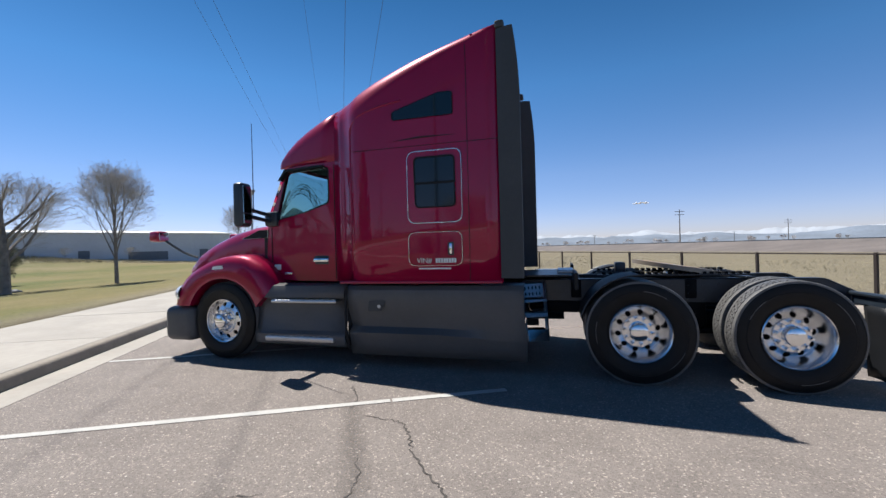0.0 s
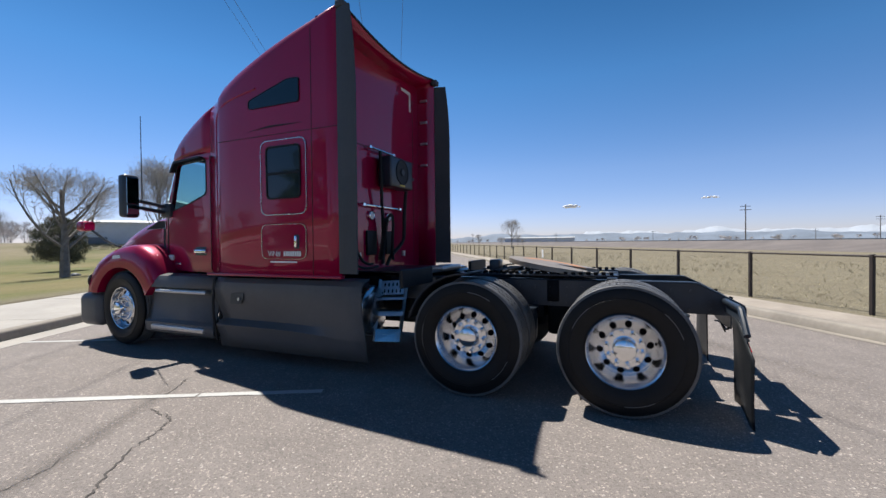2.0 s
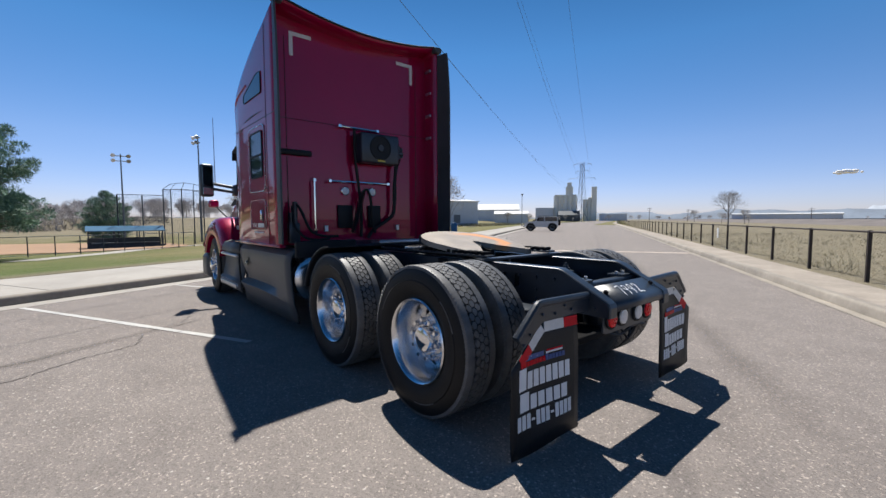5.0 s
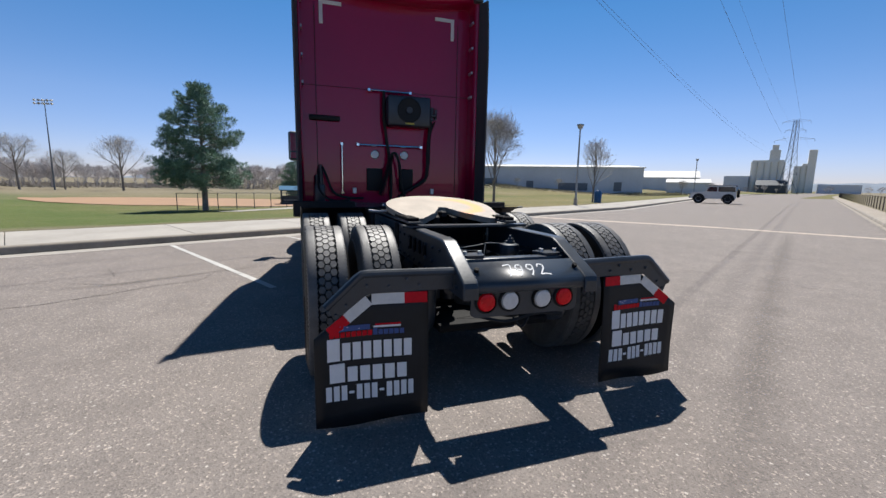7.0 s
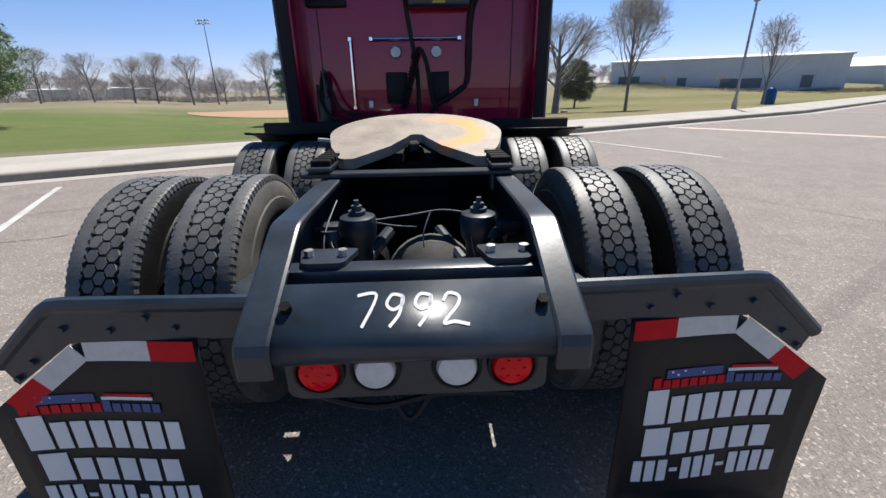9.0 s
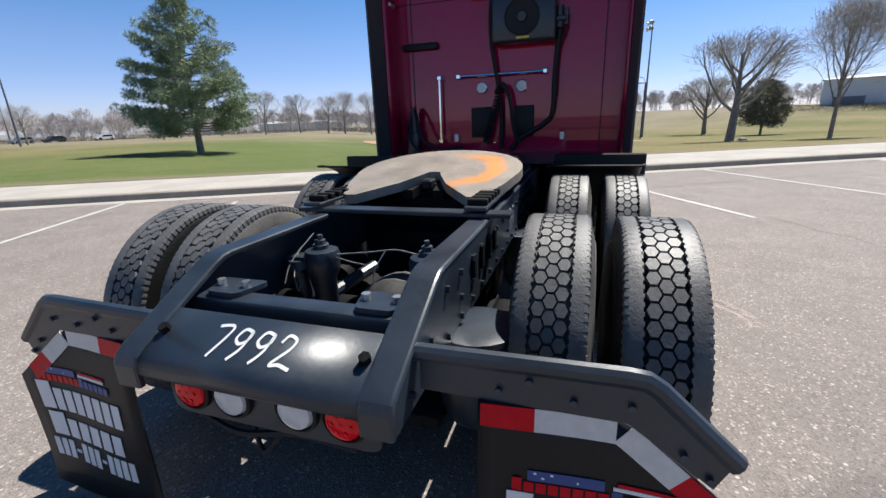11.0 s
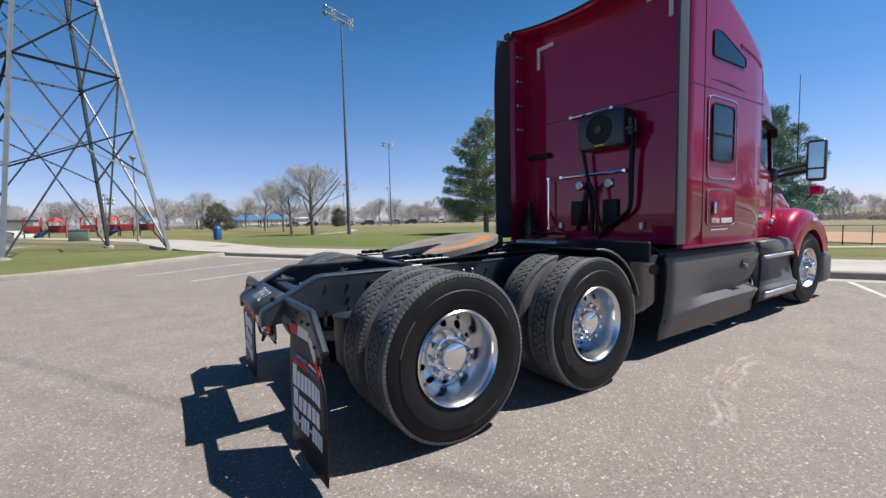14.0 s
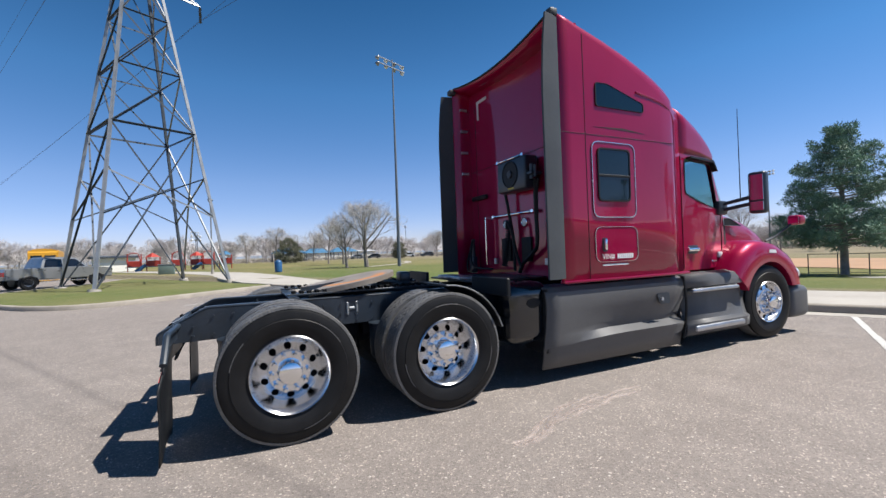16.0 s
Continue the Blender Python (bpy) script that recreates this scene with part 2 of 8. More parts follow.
def ground_mat():
    """Green lawn on the park side, dry straw grass elsewhere."""
    m = bpy.data.materials.new("grass_ground")
    m.use_nodes = True
    nt = m.node_tree
    b = nt.nodes["Principled BSDF"]
    co = nt.nodes.new("ShaderNodeTexCoord").outputs["Object"]
    sep = nt.nodes.new("ShaderNodeSeparateXYZ")
    nt.links.new(co, sep.inputs[0])
    patch, mid, fine = noise_tex(nt, co, 0.05, 5), noise_tex(nt, co, 0.9, 5), noise_tex(nt, co, 14, 4, 0.75)

    def along(way, lo, hi, wobble, src):
        """0 to 1 from lo to hi metres along a direction over the ground, with a wavering edge."""
        dot = nt.nodes.new("ShaderNodeVectorMath")
        dot.operation = 'DOT_PRODUCT'
        dot.inputs[1].default_value = way
        nt.links.new(co, dot.inputs[0])
        wob = nt.nodes.new("ShaderNodeMath")
        wob.operation = 'MULTIPLY_ADD'
        nt.links.new(src, wob.inputs[0])
        wob.inputs[1].default_value = wobble
        nt.links.new(dot.outputs["Value"], wob.inputs[2])
        out = nt.nodes.new("ShaderNodeMapRange")
        out.inputs["From Min"].default_value, out.inputs["From Max"].default_value = lo + wobble / 2, hi + wobble / 2
        nt.links.new(wob.outputs[0], out.inputs["Value"])
        return out.outputs[0]

    green = ramp(nt, patch, [(0.36, (0.076, 0.125, 0.031)), (0.52, (0.112, 0.145, 0.045)), (0.68, (0.2, 0.185, 0.085))])
    green = mix(nt, 0.45, green, ramp(nt, mid, [(0.3, (0.085, 0.13, 0.036)), (0.7, (0.175, 0.172, 0.074))]))
    dry = ramp(nt, patch, [(0.38, (0.105, 0.13, 0.045)), (0.5, (0.185, 0.168, 0.075)), (0.64, (0.25, 0.2, 0.105))])
    dry = mix(nt, 0.4, dry, ramp(nt, mid, [(0.3, (0.12, 0.13, 0.05)), (0.7, (0.24, 0.205, 0.105))]))
    straw = ramp(nt, mid, [(0.3, (0.19, 0.162, 0.112)), (0.55, (0.255, 0.22, 0.155)), (0.75, (0.2, 0.18, 0.122))])
    straw = mix(nt, 0.45, straw, ramp(nt, patch, [(0.35, (0.175, 0.152, 0.107)), (0.65, (0.27, 0.235, 0.17))]))
    lawn = mix(nt, along((-0.454, 0.891, 0), -2, 12, 14, patch), green, dry)
    lawn = mix(nt, along((0.454, -0.891, 0), 12, 34, 12, patch), lawn, dry)
    park = (-0.891, -0.454, 0)
    band = mix(nt, along(park, 11.2, 13.4, 2.2, mid), along(park, 9.8, 10.4, 0, patch), (0, 0, 0))
    verge = mix(nt, band, lawn, straw)
    col = mix(nt, along(park, -3.5, -1.5, 0, patch), straw, verge)
    col = mix(nt, along(park, 46, 96, 60, patch), col, straw)
    blades = ramp(nt, fine, [(0.3, (0.55, 0.55, 0.55)), (0.7, (1.2, 1.2, 1.15))])
    nt.links.new(mix(nt, 1.0, col, blades, "MULTIPLY"), b.inputs["Base Color"])
    b.inputs["Roughness"].default_value = 0.95
    b.inputs["Specular IOR Level"].default_value = 0.15
    bump(nt, b, fine, 0.8, 0.05)
    return m


GRASS = ground_mat()


def plate_mat():
    """Greasy worn steel of the coupling plate with rust rings round its centre."""
    m = mat("greasy_worn_steel", (0.26, 0.225, 0.19), 0.55, 0.25, 0.2, 5, bumps=0.2, bscale=30)
    nt = m.node_tree
    b = nt.nodes["Principled BSDF"]
    co = nt.nodes.new("ShaderNodeTexCoord").outputs["Object"]
    mp = nt.nodes.new("ShaderNodeMapping")
    mp.inputs["Location"].default_value = (0.74, -0.06, -1.12)
    nt.links.new(co, mp.inputs[0])
    ln = nt.nodes.new("ShaderNodeVectorMath")
    ln.operation = 'LENGTH'
    nt.links.new(mp.outputs[0], ln.inputs[0])
    add = nt.nodes.new("ShaderNodeMath")
    add.operation = 'MULTIPLY_ADD'
    nt.links.new(noise_tex(nt, co, 5, 4), add.inputs[0])
    add.inputs[1].default_value = 0.16
    nt.links.new(ln.outputs["Value"], add.inputs[2])
    ring = ramp(nt, add.outputs[0], [(0.30, (0, 0, 0)), (0.36, (1, 1, 1)), (0.42, (1, 1, 1)), (0.47, (0, 0, 0))])
    sep = nt.nodes.new("ShaderNodeSeparateXYZ")
    nt.links.new(mp.outputs[0], sep.inputs[0])
    side = nt.nodes.new("ShaderNodeMapRange")
    side.inputs["From Min"].default_value, side.inputs["From Max"].default_value = -0.05, 0.22
    nt.links.new(sep.outputs["Y"], side.inputs["Value"])
    both = mix(nt, 1.0, ring, side.outputs[0], "MULTIPLY")
    old = b.inputs["Base Color"].links[0].from_socket
    nt.links.new(mix(nt, both, old, (0.55, 0.22, 0.06)), b.inputs["Base Color"])
    return m


COUPLING = plate_mat()

# ---- mesh helpers ----
def mesh_ob(name, bm, material, smooth=True, angle=35):
    me = bpy.data.meshes.new(name)
    bmesh.ops.recalc_face_normals(bm, faces=bm.faces[:])
    if smooth:
        lim = radians(angle)
        for f in bm.faces:
            f.smooth = True
        for e in bm.edges:
            if len(e.link_faces) == 2 and e.calc_face_angle(0) > lim:
                e.smooth = False
    bm.to_mesh(me)
    bm.free()
    for mm in (material if isinstance(material, (list, tuple)) else [material]):
        me.materials.append(mm)
    return new(name, me)


def part(name, bm, material, parent, label="", smooth=True, angle=35):
    ob = mesh_ob(name, bm, material, smooth, angle)
    ob.parent = parent
    return tagged(ob, label)


def thing(name, label, category, at=(0, 0, 0), group="", kind="", turn=0):
    ob = new(name)
    ob.empty_display_size = 0.2
    ob.matrix_world = pose(*at, 0, 0, turn)
    return tagged(ob, label, category, group, kind)


def share(ob, name, parent, m):
    """Another part on the same mesh at the pose m."""
    o = new(name, ob.data)
    o.parent = parent
    o.matrix_basis = m
    return o


def b_box(a, b, bevel=0.0, seg=2, bm=None, m=None):
    bm = bm or bmesh.new()
    vs = bmesh.ops.create_cube(bm, size=1)["verts"]
    for v in vs:
        v.co = Vector([a[i] + (v.co[i] + 0.5) * (b[i] - a[i]) for i in range(3)])
    if bevel:
        es = list({e for v in vs for e in v.link_edges})
        r = bmesh.ops.bevel(bm, geom=es, offset=bevel, segments=seg, affect='EDGES', profile=0.5)
        vs = list({v for f in r["faces"] for v in f.verts} | {v for v in vs if v.is_valid})
    if m is not None:
        bmesh.ops.transform(bm, matrix=m, verts=vs)
    return bm


def b_lathe(profile, seg=48, bm=None, close=False):
    """Turn (y, r) pairs round the y axis."""
    bm = bm or bmesh.new()
    rings = []
    for y, r in profile:
        rings.append([bm.verts.new((r * math.cos(2 * math.pi * k / seg), y, r * math.sin(2 * math.pi * k / seg))) for k in range(seg)] if r > 1e-5 else [bm.verts.new((0, y, 0))])
    for a, b in zip(rings, rings[1:]):
        for k in range(seg):
            j = (k + 1) % seg
            if len(a) == 1 and len(b) > 1:
                bm.faces.new((a[0], b[k], b[j]))
            elif len(b) == 1 and len(a) > 1:
                bm.faces.new((a[k], a[j], b[0]))
            elif len(a) > 1:
                bm.faces.new((a[k], a[j], b[j], b[k]))
    return bm


def b_cyl(a, b, r, r2=None, seg=12, bm=None, caps=True):
    bm = bm or bmesh.new()
    a, b = Vector(a), Vector(b)
    r2 = r if r2 is None else r2
    q = (b - a).to_track_quat('Z', 'Y')
    ra = [bm.verts.new(a + q @ Vector((r * math.cos(2 * math.pi * k / seg), r * math.sin(2 * math.pi * k / seg), 0))) for k in range(seg)]
    rb = [bm.verts.new(b + q @ Vector((r2 * math.cos(2 * math.pi * k / seg), r2 * math.sin(2 * math.pi * k / seg), 0))) for k in range(seg)]
    for k in range(seg):
        bm.faces.new((ra[k], ra[(k + 1) % seg], rb[(k + 1) % seg], rb[k]))
    if caps:
        bm.faces.new(ra[::-1])
        bm.faces.new(rb)
    return bm


def b_tube(pts, r, seg=8, bm=None):
    bm = bm or bmesh.new()
    pts = [Vector(p) for p in pts]
    rings = []
    up = Vector((0.123, 0.456, 0.88)).normalized()
    for i, p in enumerate(pts):
        d = (pts[min(i + 1, len(pts) - 1)] - pts[max(i - 1, 0)]).normalized()
        x = d.cross(up).normalized()
        y = d.cross(x)
        rings.append([bm.verts.new(p + r * (math.cos(2 * math.pi * k / seg) * x + math.sin(2 * math.pi * k / seg) * y)) for k in range(seg)])
    for a, b in zip(rings, rings[1:]):
        for k in range(seg):
            bm.faces.new((a[k], a[(k + 1) % seg], b[(k + 1) % seg], b[k]))
    bm.faces.new(rings[0][::-1])
    bm.faces.new(rings[-1])
    return bm


def curve_pts(pts, n=6):
    """A smooth line through the points."""
    pts = [Vector(p) for p in pts]
    out = []
    for i in range(len(pts) - 1):
        p0, p1, p2, p3 = pts[max(i - 1, 0)], pts[i], pts[i + 1], pts[min(i + 2, len(pts) - 1)]
        for k in range(n):
            t = k / n
            out.append(0.5 * ((2 * p1) + (p2 - p0) * t + (2 * p0 - 5 * p1 + 4 * p2 - p3) * t * t + (3 * p1 - p0 - 3 * p2 + p3) * t ** 3))
    return out + [pts[-1]]


def rounded(pts, r, n=4):
    """A closed outline in the plane with its corners rounded."""
    out = []
    m = len(pts)
    for i in range(m):
        p, a, b = Vector(pts[i]), Vector(pts[i - 1]), Vector(pts[(i + 1) % m])
        da, db = (a - p), (b - p)
        k = min(r, da.length * 0.45, db.length * 0.45)
        p0, p1 = p + da.normalized() * k, p + db.normalized() * k
        for s in range(n + 1):
            t = s / n
            out.append((1 - t) ** 2 * p0 + 2 * t * (1 - t) * p + t * t * p1)
    return [tuple(q) for q in out]


def b_plate(outline, holes, thick, to, bm=None):
    """A flat plate with holes; to(a, b, d) sets a plane point, at depth d, into the world."""
    bm = bm or bmesh.new()
    edges, loops = [], []
    for loop in [outline, *holes]:
        vs = [bm.verts.new((p[0], p[1], 0)) for p in loop]
        loops.append(vs)
        edges += [bm.edges.new((vs[i], vs[(i + 1) % len(vs)])) for i in range(len(vs))]
    fs = [g for g in bmesh.ops.triangle_fill(bm, use_beauty=True, use_dissolve=False, edges=edges)["geom"] if isinstance(g, bmesh.types.BMFace)]
    top = {v for f in fs for v in f.verts}
    low = {v: bm.verts.new((v.co.x, v.co.y, 1)) for v in top}
    for f in fs:
        bm.faces.new([low[v] for v in reversed(f.verts)])
    for vs in loops:
        for i in range(len(vs)):
            a, b = vs[i], vs[(i + 1) % len(vs)]
            bm.faces.new((a, b, low[b], low[a]))
    for v in list(top) + list(low.values()):
        v.co = Vector(to(v.co.x, v.co.y, thick if v.co.z > 0.5 else 0.0))
    return bm


def circle(cx, cy, r, n=16):
    return [(cx + r * math.cos(2 * math.pi * k / n), cy + r * math.sin(2 * math.pi * k / n)) for k in range(n)]


def b_loft(sections, bm=None, closed=False, caps=False):
    bm = bm or bmesh.new()
    rows = [[bm.verts.new(p) for p in s] for s in sections]
    n = len(rows[0])
    for a, b in zip(rows, rows[1:]):
        for k in range(n if closed else n - 1):
            bm.faces.new((a[k], a[(k + 1) % n], b[(k + 1) % n], b[k]))
    if caps:
        bm.faces.new(rows[0][::-1])
        bm.faces.new(rows[-1])
    return bm


def thicken(ob, t, offset=-1.0):
    md = ob.modifiers.new("thick", 'SOLIDIFY')
    md.thickness, md.offset = t, offset
    return ob


# ---- the lot: u runs along the kerb, v from the kerb towards the fence ----
UX, UY, VX, VY = -0.454, 0.891, 0.891, 0.454


def bend(u):
    """The kerb by the park swings outwards past the driveway."""
    return -0.125 * max(0, min(u, 120) - 25)


def lot(u, v, z=0.0):
    w = v + bend(u) * min(1, max(0, (-v - 3) / 4.5))
    return Vector((u * UX + w * VX, u * UY + w * VY, z))


def skew(u):
    """The far kerb and the fence close in slowly along the road."""
    return -0.04 * max(-60, min(140, u))


def ground_z(x, y):
    u, v = UX * x + UY * y, VX * x + VY * y
    if v - skew(u) > 4.1:
        return 0.13
    w = -11.1 - v + bend(u)
    if w <= 0:
        return -0.03
    s = min(1, max(0.12, (u + 17) / 17)) 
    rise = 3.5 * min(1, max(0, (u - 55) / 40)) * min(1, max(0, (w - 16) / 50))
    return 0.14 + rise - s * (0.052 * min(w, 16) + 0.03 * max(0, min(w - 16, 15))) + 0.015 * math.sin(x * 0.7) * math.sin(y * 0.9)


def quad_strip(rows, name, material, label="", kind="structure", category=""):
    bm = b_loft(rows)
    return tagged(mesh_ob(name, bm, material, True, 50), label, category, kind=kind)


def steps(a, b, n):
    return [a + (b - a) * i / n for i in range(n + 1)]


us = [-3000, -1500, -700, -350, -180, -110, -80, *steps(-60, 60, 48), 75, 100, 120, 140, 200, 350, 700, 1500, 3000]
vs_ = [-3000, -1500, -700, -350, -180, -110, -80, -65, *steps(-55, -12, 24), -11.15, -11.1, -8.4, -4, 0, 3, 4.08, 4.12, 5.0, 7, 10, 15, 22, 30, 45, 70, 110, 200, 350, 700, 1500, 3000]
bm = bmesh.new()
grid = [[bm.verts.new((*lot(u, v + (skew(u) if v >= 3 else 0)).xy, 0)) for v in vs_] for u in us]
for r in grid:
    for p in r:
        p.co.z = ground_z(p.co.x, p.co.y)
for a, b in zip(grid, grid[1:]):
    for k in range(len(vs_) - 1):
        bm.faces.new((a[k], a[k + 1], b[k + 1], b[k]))
tagged(mesh_ob("ground", bm, GRASS, True, 80), "spring lawn turning to dry straw grass", "ground", kind="structure")

# parking lot and road, as slabs that butt at the corner of the grass island
def slab(name, u0, u1, v0, v1, z0, z1, material, label, n=1):
    bm = bmesh.new()
    cuts = [u0, *(c for c in (15, 25, 60, 120, 140) if u0 < c < u1), u1]
    for a, b in zip(cuts, cuts[1:]):
        c = [lot(a, v0, z0), lot(a, v1, z0), lot(b, v1, z0), lot(b, v0, z0)]
        lo = [bm.verts.new(p) for p in c]
        hi = [bm.verts.new(p + Vector((0, 0, z1 - z0))) for p in c]
        bm.faces.new(hi)
        for k in range(4):
            bm.faces.new((lo[k], lo[(k + 1) % 4], hi[(k + 1) % 4], hi[k]))
    return tagged(mesh_ob(name, bm, material, False), label, name.split("_")[0], kind="structure")


slab("road", -14.6, 900, -7.85, 6.9, -0.2, 0.0, ASPHALT, "aged grey asphalt car park with cracks")
slab("road_2", -120, -14.6, 0.1, 6.9, -0.2, 0.0, ASPHALT, "aged grey asphalt lane past the grass island")
slab("road_3", -60, -21, -9.4, 0.1, -0.2, -0.004, ASPHALT, "aged grey asphalt drive beyond the grass island")
slab("gutter_1", -14.6, 200, -8.25, -7.85, -0.2, 0.004, CONCRETE, "pale concrete gutter")
rows = [[lot(u, 3.9 + skew(u), 0.006), lot(u, 4.07 + skew(u), 0.006)] for u in (-120, -60, 0, 15, 60, 140, 900)]
quad_strip(rows, "gutter_2", KERB_CON, "pale concrete gutter along the fence", category="gutter")


def kerb(name, pts, height=0.15, width=0.17, inward=1):
    """A kerb with a rounded top edge along a line of lot points; the lawn side lies to the given side."""
    rows = []
    for i, (u, v) in enumerate(pts):
        p = lot(u, v)
        d = (lot(*pts[min(i + 1, len(pts) - 1)]) - lot(*pts[max(i - 1, 0)])).normalized()
        nrm = Vector((-d.y, d.x, 0)) * inward
        prof = [(0, -0.05), (0.01, 0.02), (0.028, height - 0.035), (0.045, height - 0.01), (0.075, height), (width, height), (width + 0.01, -0.05)]
        rows.append([p + nrm * a + Vector((0, 0, z)) for a, z in prof])
    return tagged(mesh_ob(name, b_loft(rows), KERB_CON, True, 40), "weathered concrete kerb", "kerb", kind="structure")


kerb("kerb_1", [(u, -8.25) for u in (-14.6, -6, 0, 6, 12, 15, 22, 25, 28, 45, 60, 90, 120, 200)], inward=1)
kerb("kerb_2", [(u, 4.05 + skew(u)) for u in (-120, -60, -30, 0, 15, 30, 60, 100, 140, 900)], inward=-1)
isl = [(-14.6, -8.25), (-14.1, -6.4), (-13.4, -3.9), (-13.05, -2.4), (-13.0, -1.5), (-13.3, -0.8), (-13.9, -0.3), (-14.9, 0.15), (-16.5, 0.5), (-19, 0.6), (-23.5, 0.4), (-26.4, -0.6), (-27.8, -2.0), (-30.2, -4.9), (-37.5, -9.0)]
kerb("kerb_3", isl, inward=-1)

# island of grass inside the last kerb
bm = bmesh.new()
pts = [(-14.7, -8.25), (-14.2, -6.4), (-13.5, -3.9), (-13.15, -2.4), (-13.1, -1.5), (-13.4, -0.88), (-14.0, -0.4), (-14.9, 0.05), (-16.5, 0.4), (-19, 0.5), (-23.45, 0.3), (-26.3, -0.68), (-27.7, -2.07), (-30.1, -4.98), (-37.4, -9.08)]
bm.faces.new([bm.verts.new(lot(u, v, 0.135)) for u, v in pts])
tagged(mesh_ob("lawn", bm, GRASS, False), "short grass island inside a kerb", "lawn", kind="structure")

# pavement in panels with recessed joints
pave = tagged(new("pavement"), "pale concrete pavement in panels beside the kerb", "pavement", kind="structure")
panel_bm = b_box((-1.495, -1.31, -0.2), (1.495, 1.31, 0.15), 0.012, 1)
first = part("panel", panel_bm, CONCRETE, pave, smooth=False)
first.matrix_basis = pose(*lot(-13.1, -9.74), 0, 0, 117)
for i in range(1, 60):
    u = -13.1 + 3.0 * i
    share(first, "panel", pave, pose(*lot(u, -9.74, random.uniform(-0.004, 0.004)), 0, 0, 124.1 if 25 < u < 120 else 117))
# the path that leaves the pavement for the park
bm = b_loft([[lot(u, v0, 0.145), lot(u, v1, 0.145)] for u, v0, v1 in ((-14.6, -11.05, -8.42), (-18, -12.2, -8.6), (-24, -14.2, -10.2), (-32, -16.5, -13.0), (-44, -17.5, -14.8), (-70, -18, -15.5))])
r = bmesh.ops.extrude_face_region(bm, geom=bm.faces[:])
bmesh.ops.translate(bm, vec=(0, 0, -0.4), verts=[g for g in r["geom"] if isinstance(g, bmesh.types.BMVert)])
tagged(mesh_ob("pavement_2", bm, CONCRETE, False), "pale concrete path into the park", "path", kind="structure")

# painted lines, laid 4 mm over the asphalt with worn gaps
def line(name, p0, p1, w, material=LINE_PAINT, gaps=0.04, label="worn white parking line"):
    a, b = lot(*p0), lot(*p1)
    d = (b - a).normalized()
    s = Vector((-d.y, d.x, 0))
    L, bm, x = (b - a).length, bmesh.new(), 0.0
    while x < L:
        step = random.uniform(0.25, 0.8)
        e = min(L, x + step)
        w0, w1 = w * random.uniform(0.8, 1.0) / 2, w * random.uniform(0.8, 1.0) / 2
        q = [a + d * x + s * w0, a + d * x - s * w1, a + d * e - s * w1 * random.uniform(.85, 1), a + d * e + s * w0]
        if random.random() > gaps * 0.5:
            bm.faces.new([bm.verts.new(c + Vector((0, 0, 0.005))) for c in q])
        x = e + (0.02 if random.random() < gaps else 0)
    return tagged(mesh_ob(name, bm, material, False), label, "line", kind="structure")


for i, u in enumerate((-10.6, -8.0, -5.36, -2.92, -0.21, 2.28, 5.08, 8.3)):
    line(f"parking_line_{i + 1}", (u, -7.84), (u, -3.05), 0.1, gaps=0.02)
SEAM = mat("tan_seam_filler", (0.5, 0.42, 0.35), 0.9, 0, 0.15, 1.5, bumps=0.2)
for i, (p, q) in enumerate((((13.6, -7.8), (15.2, -1.6)), ((15.2, -1.6), (15.5, 3.25)))):
    line(f"seam_{i + 1}", p, q, 0.5, SEAM, gaps=0.02, label="pale concrete seam across the road")
for i, u in enumerate((24, 27, 30, 33)):
    line(f"parking_line_{i + 10}", (u, -7.6), (u, -3.4), 0.1)


# cracks and marks in the asphalt
def crack(name, pts, w, material=CRACK, label="dark crack in the asphalt", z=0.004, wob=0.05):
    pts = curve_pts([(*p, z) for p in pts], 10)
    rows = []
    for i, p in enumerate(pts):
        d = (pts[min(i + 1, len(pts) - 1)] - pts[max(i - 1, 0)]).normalized()
        s = Vector((-d.y, d.x, 0))
        c = p + s * random.uniform(-wob, wob)
        k = w * random.uniform(0.35, 1.0) * min(1, 0.3 + i / 5, 0.3 + (len(pts) - 1 - i) / 5)
        rows.append([c + s * k, c - s * k])
    return tagged(mesh_ob(name, b_loft(rows), material, False), label, "crack", kind="structure")


crack("crack_1", [(-3.72, -2.47), (-3.49, -2.5), (-3.32, -2.57), (-3.17, -2.83), (-3.07, -3.02), (-2.86, -3.27), (-2.70, -3.5), (-2.45, -3.9), (-2.3, -4.4)], 0.009, wob=0.02)
crack("crack_2", [(-4.22, -1.78), (-4.02, -2.04), (-3.91, -2.35)], 0.008, wob=0.02)
crack("crack_3", [(-3.45, -3.15), (-3.3, -3.4), (-3.32, -3.64), (-3.5, -4.1)], 0.006, wob=0.02)
crack("crack_4", [(-4.5, -4.0), (-4.29, -3.9), (-4.08, -3.79), (-3.78, -3.67)], 0.006, wob=0.015)
crack("crack_5", [(-9.5, -4.2), (-9.2, -3.2), (-9.4, -2.4), (-9.1, -1.6)], 0.007, wob=0.03)
crack("crack_6", [(-5.6, 3.1), (-3.4, 4.1), (-1.2, 5.4), (1.0, 6.0)], 0.006)
crack("crack_7", [(-7.5, 6.0), (-5.0, 7.5), (-1.5, 8.4)], 0.008)
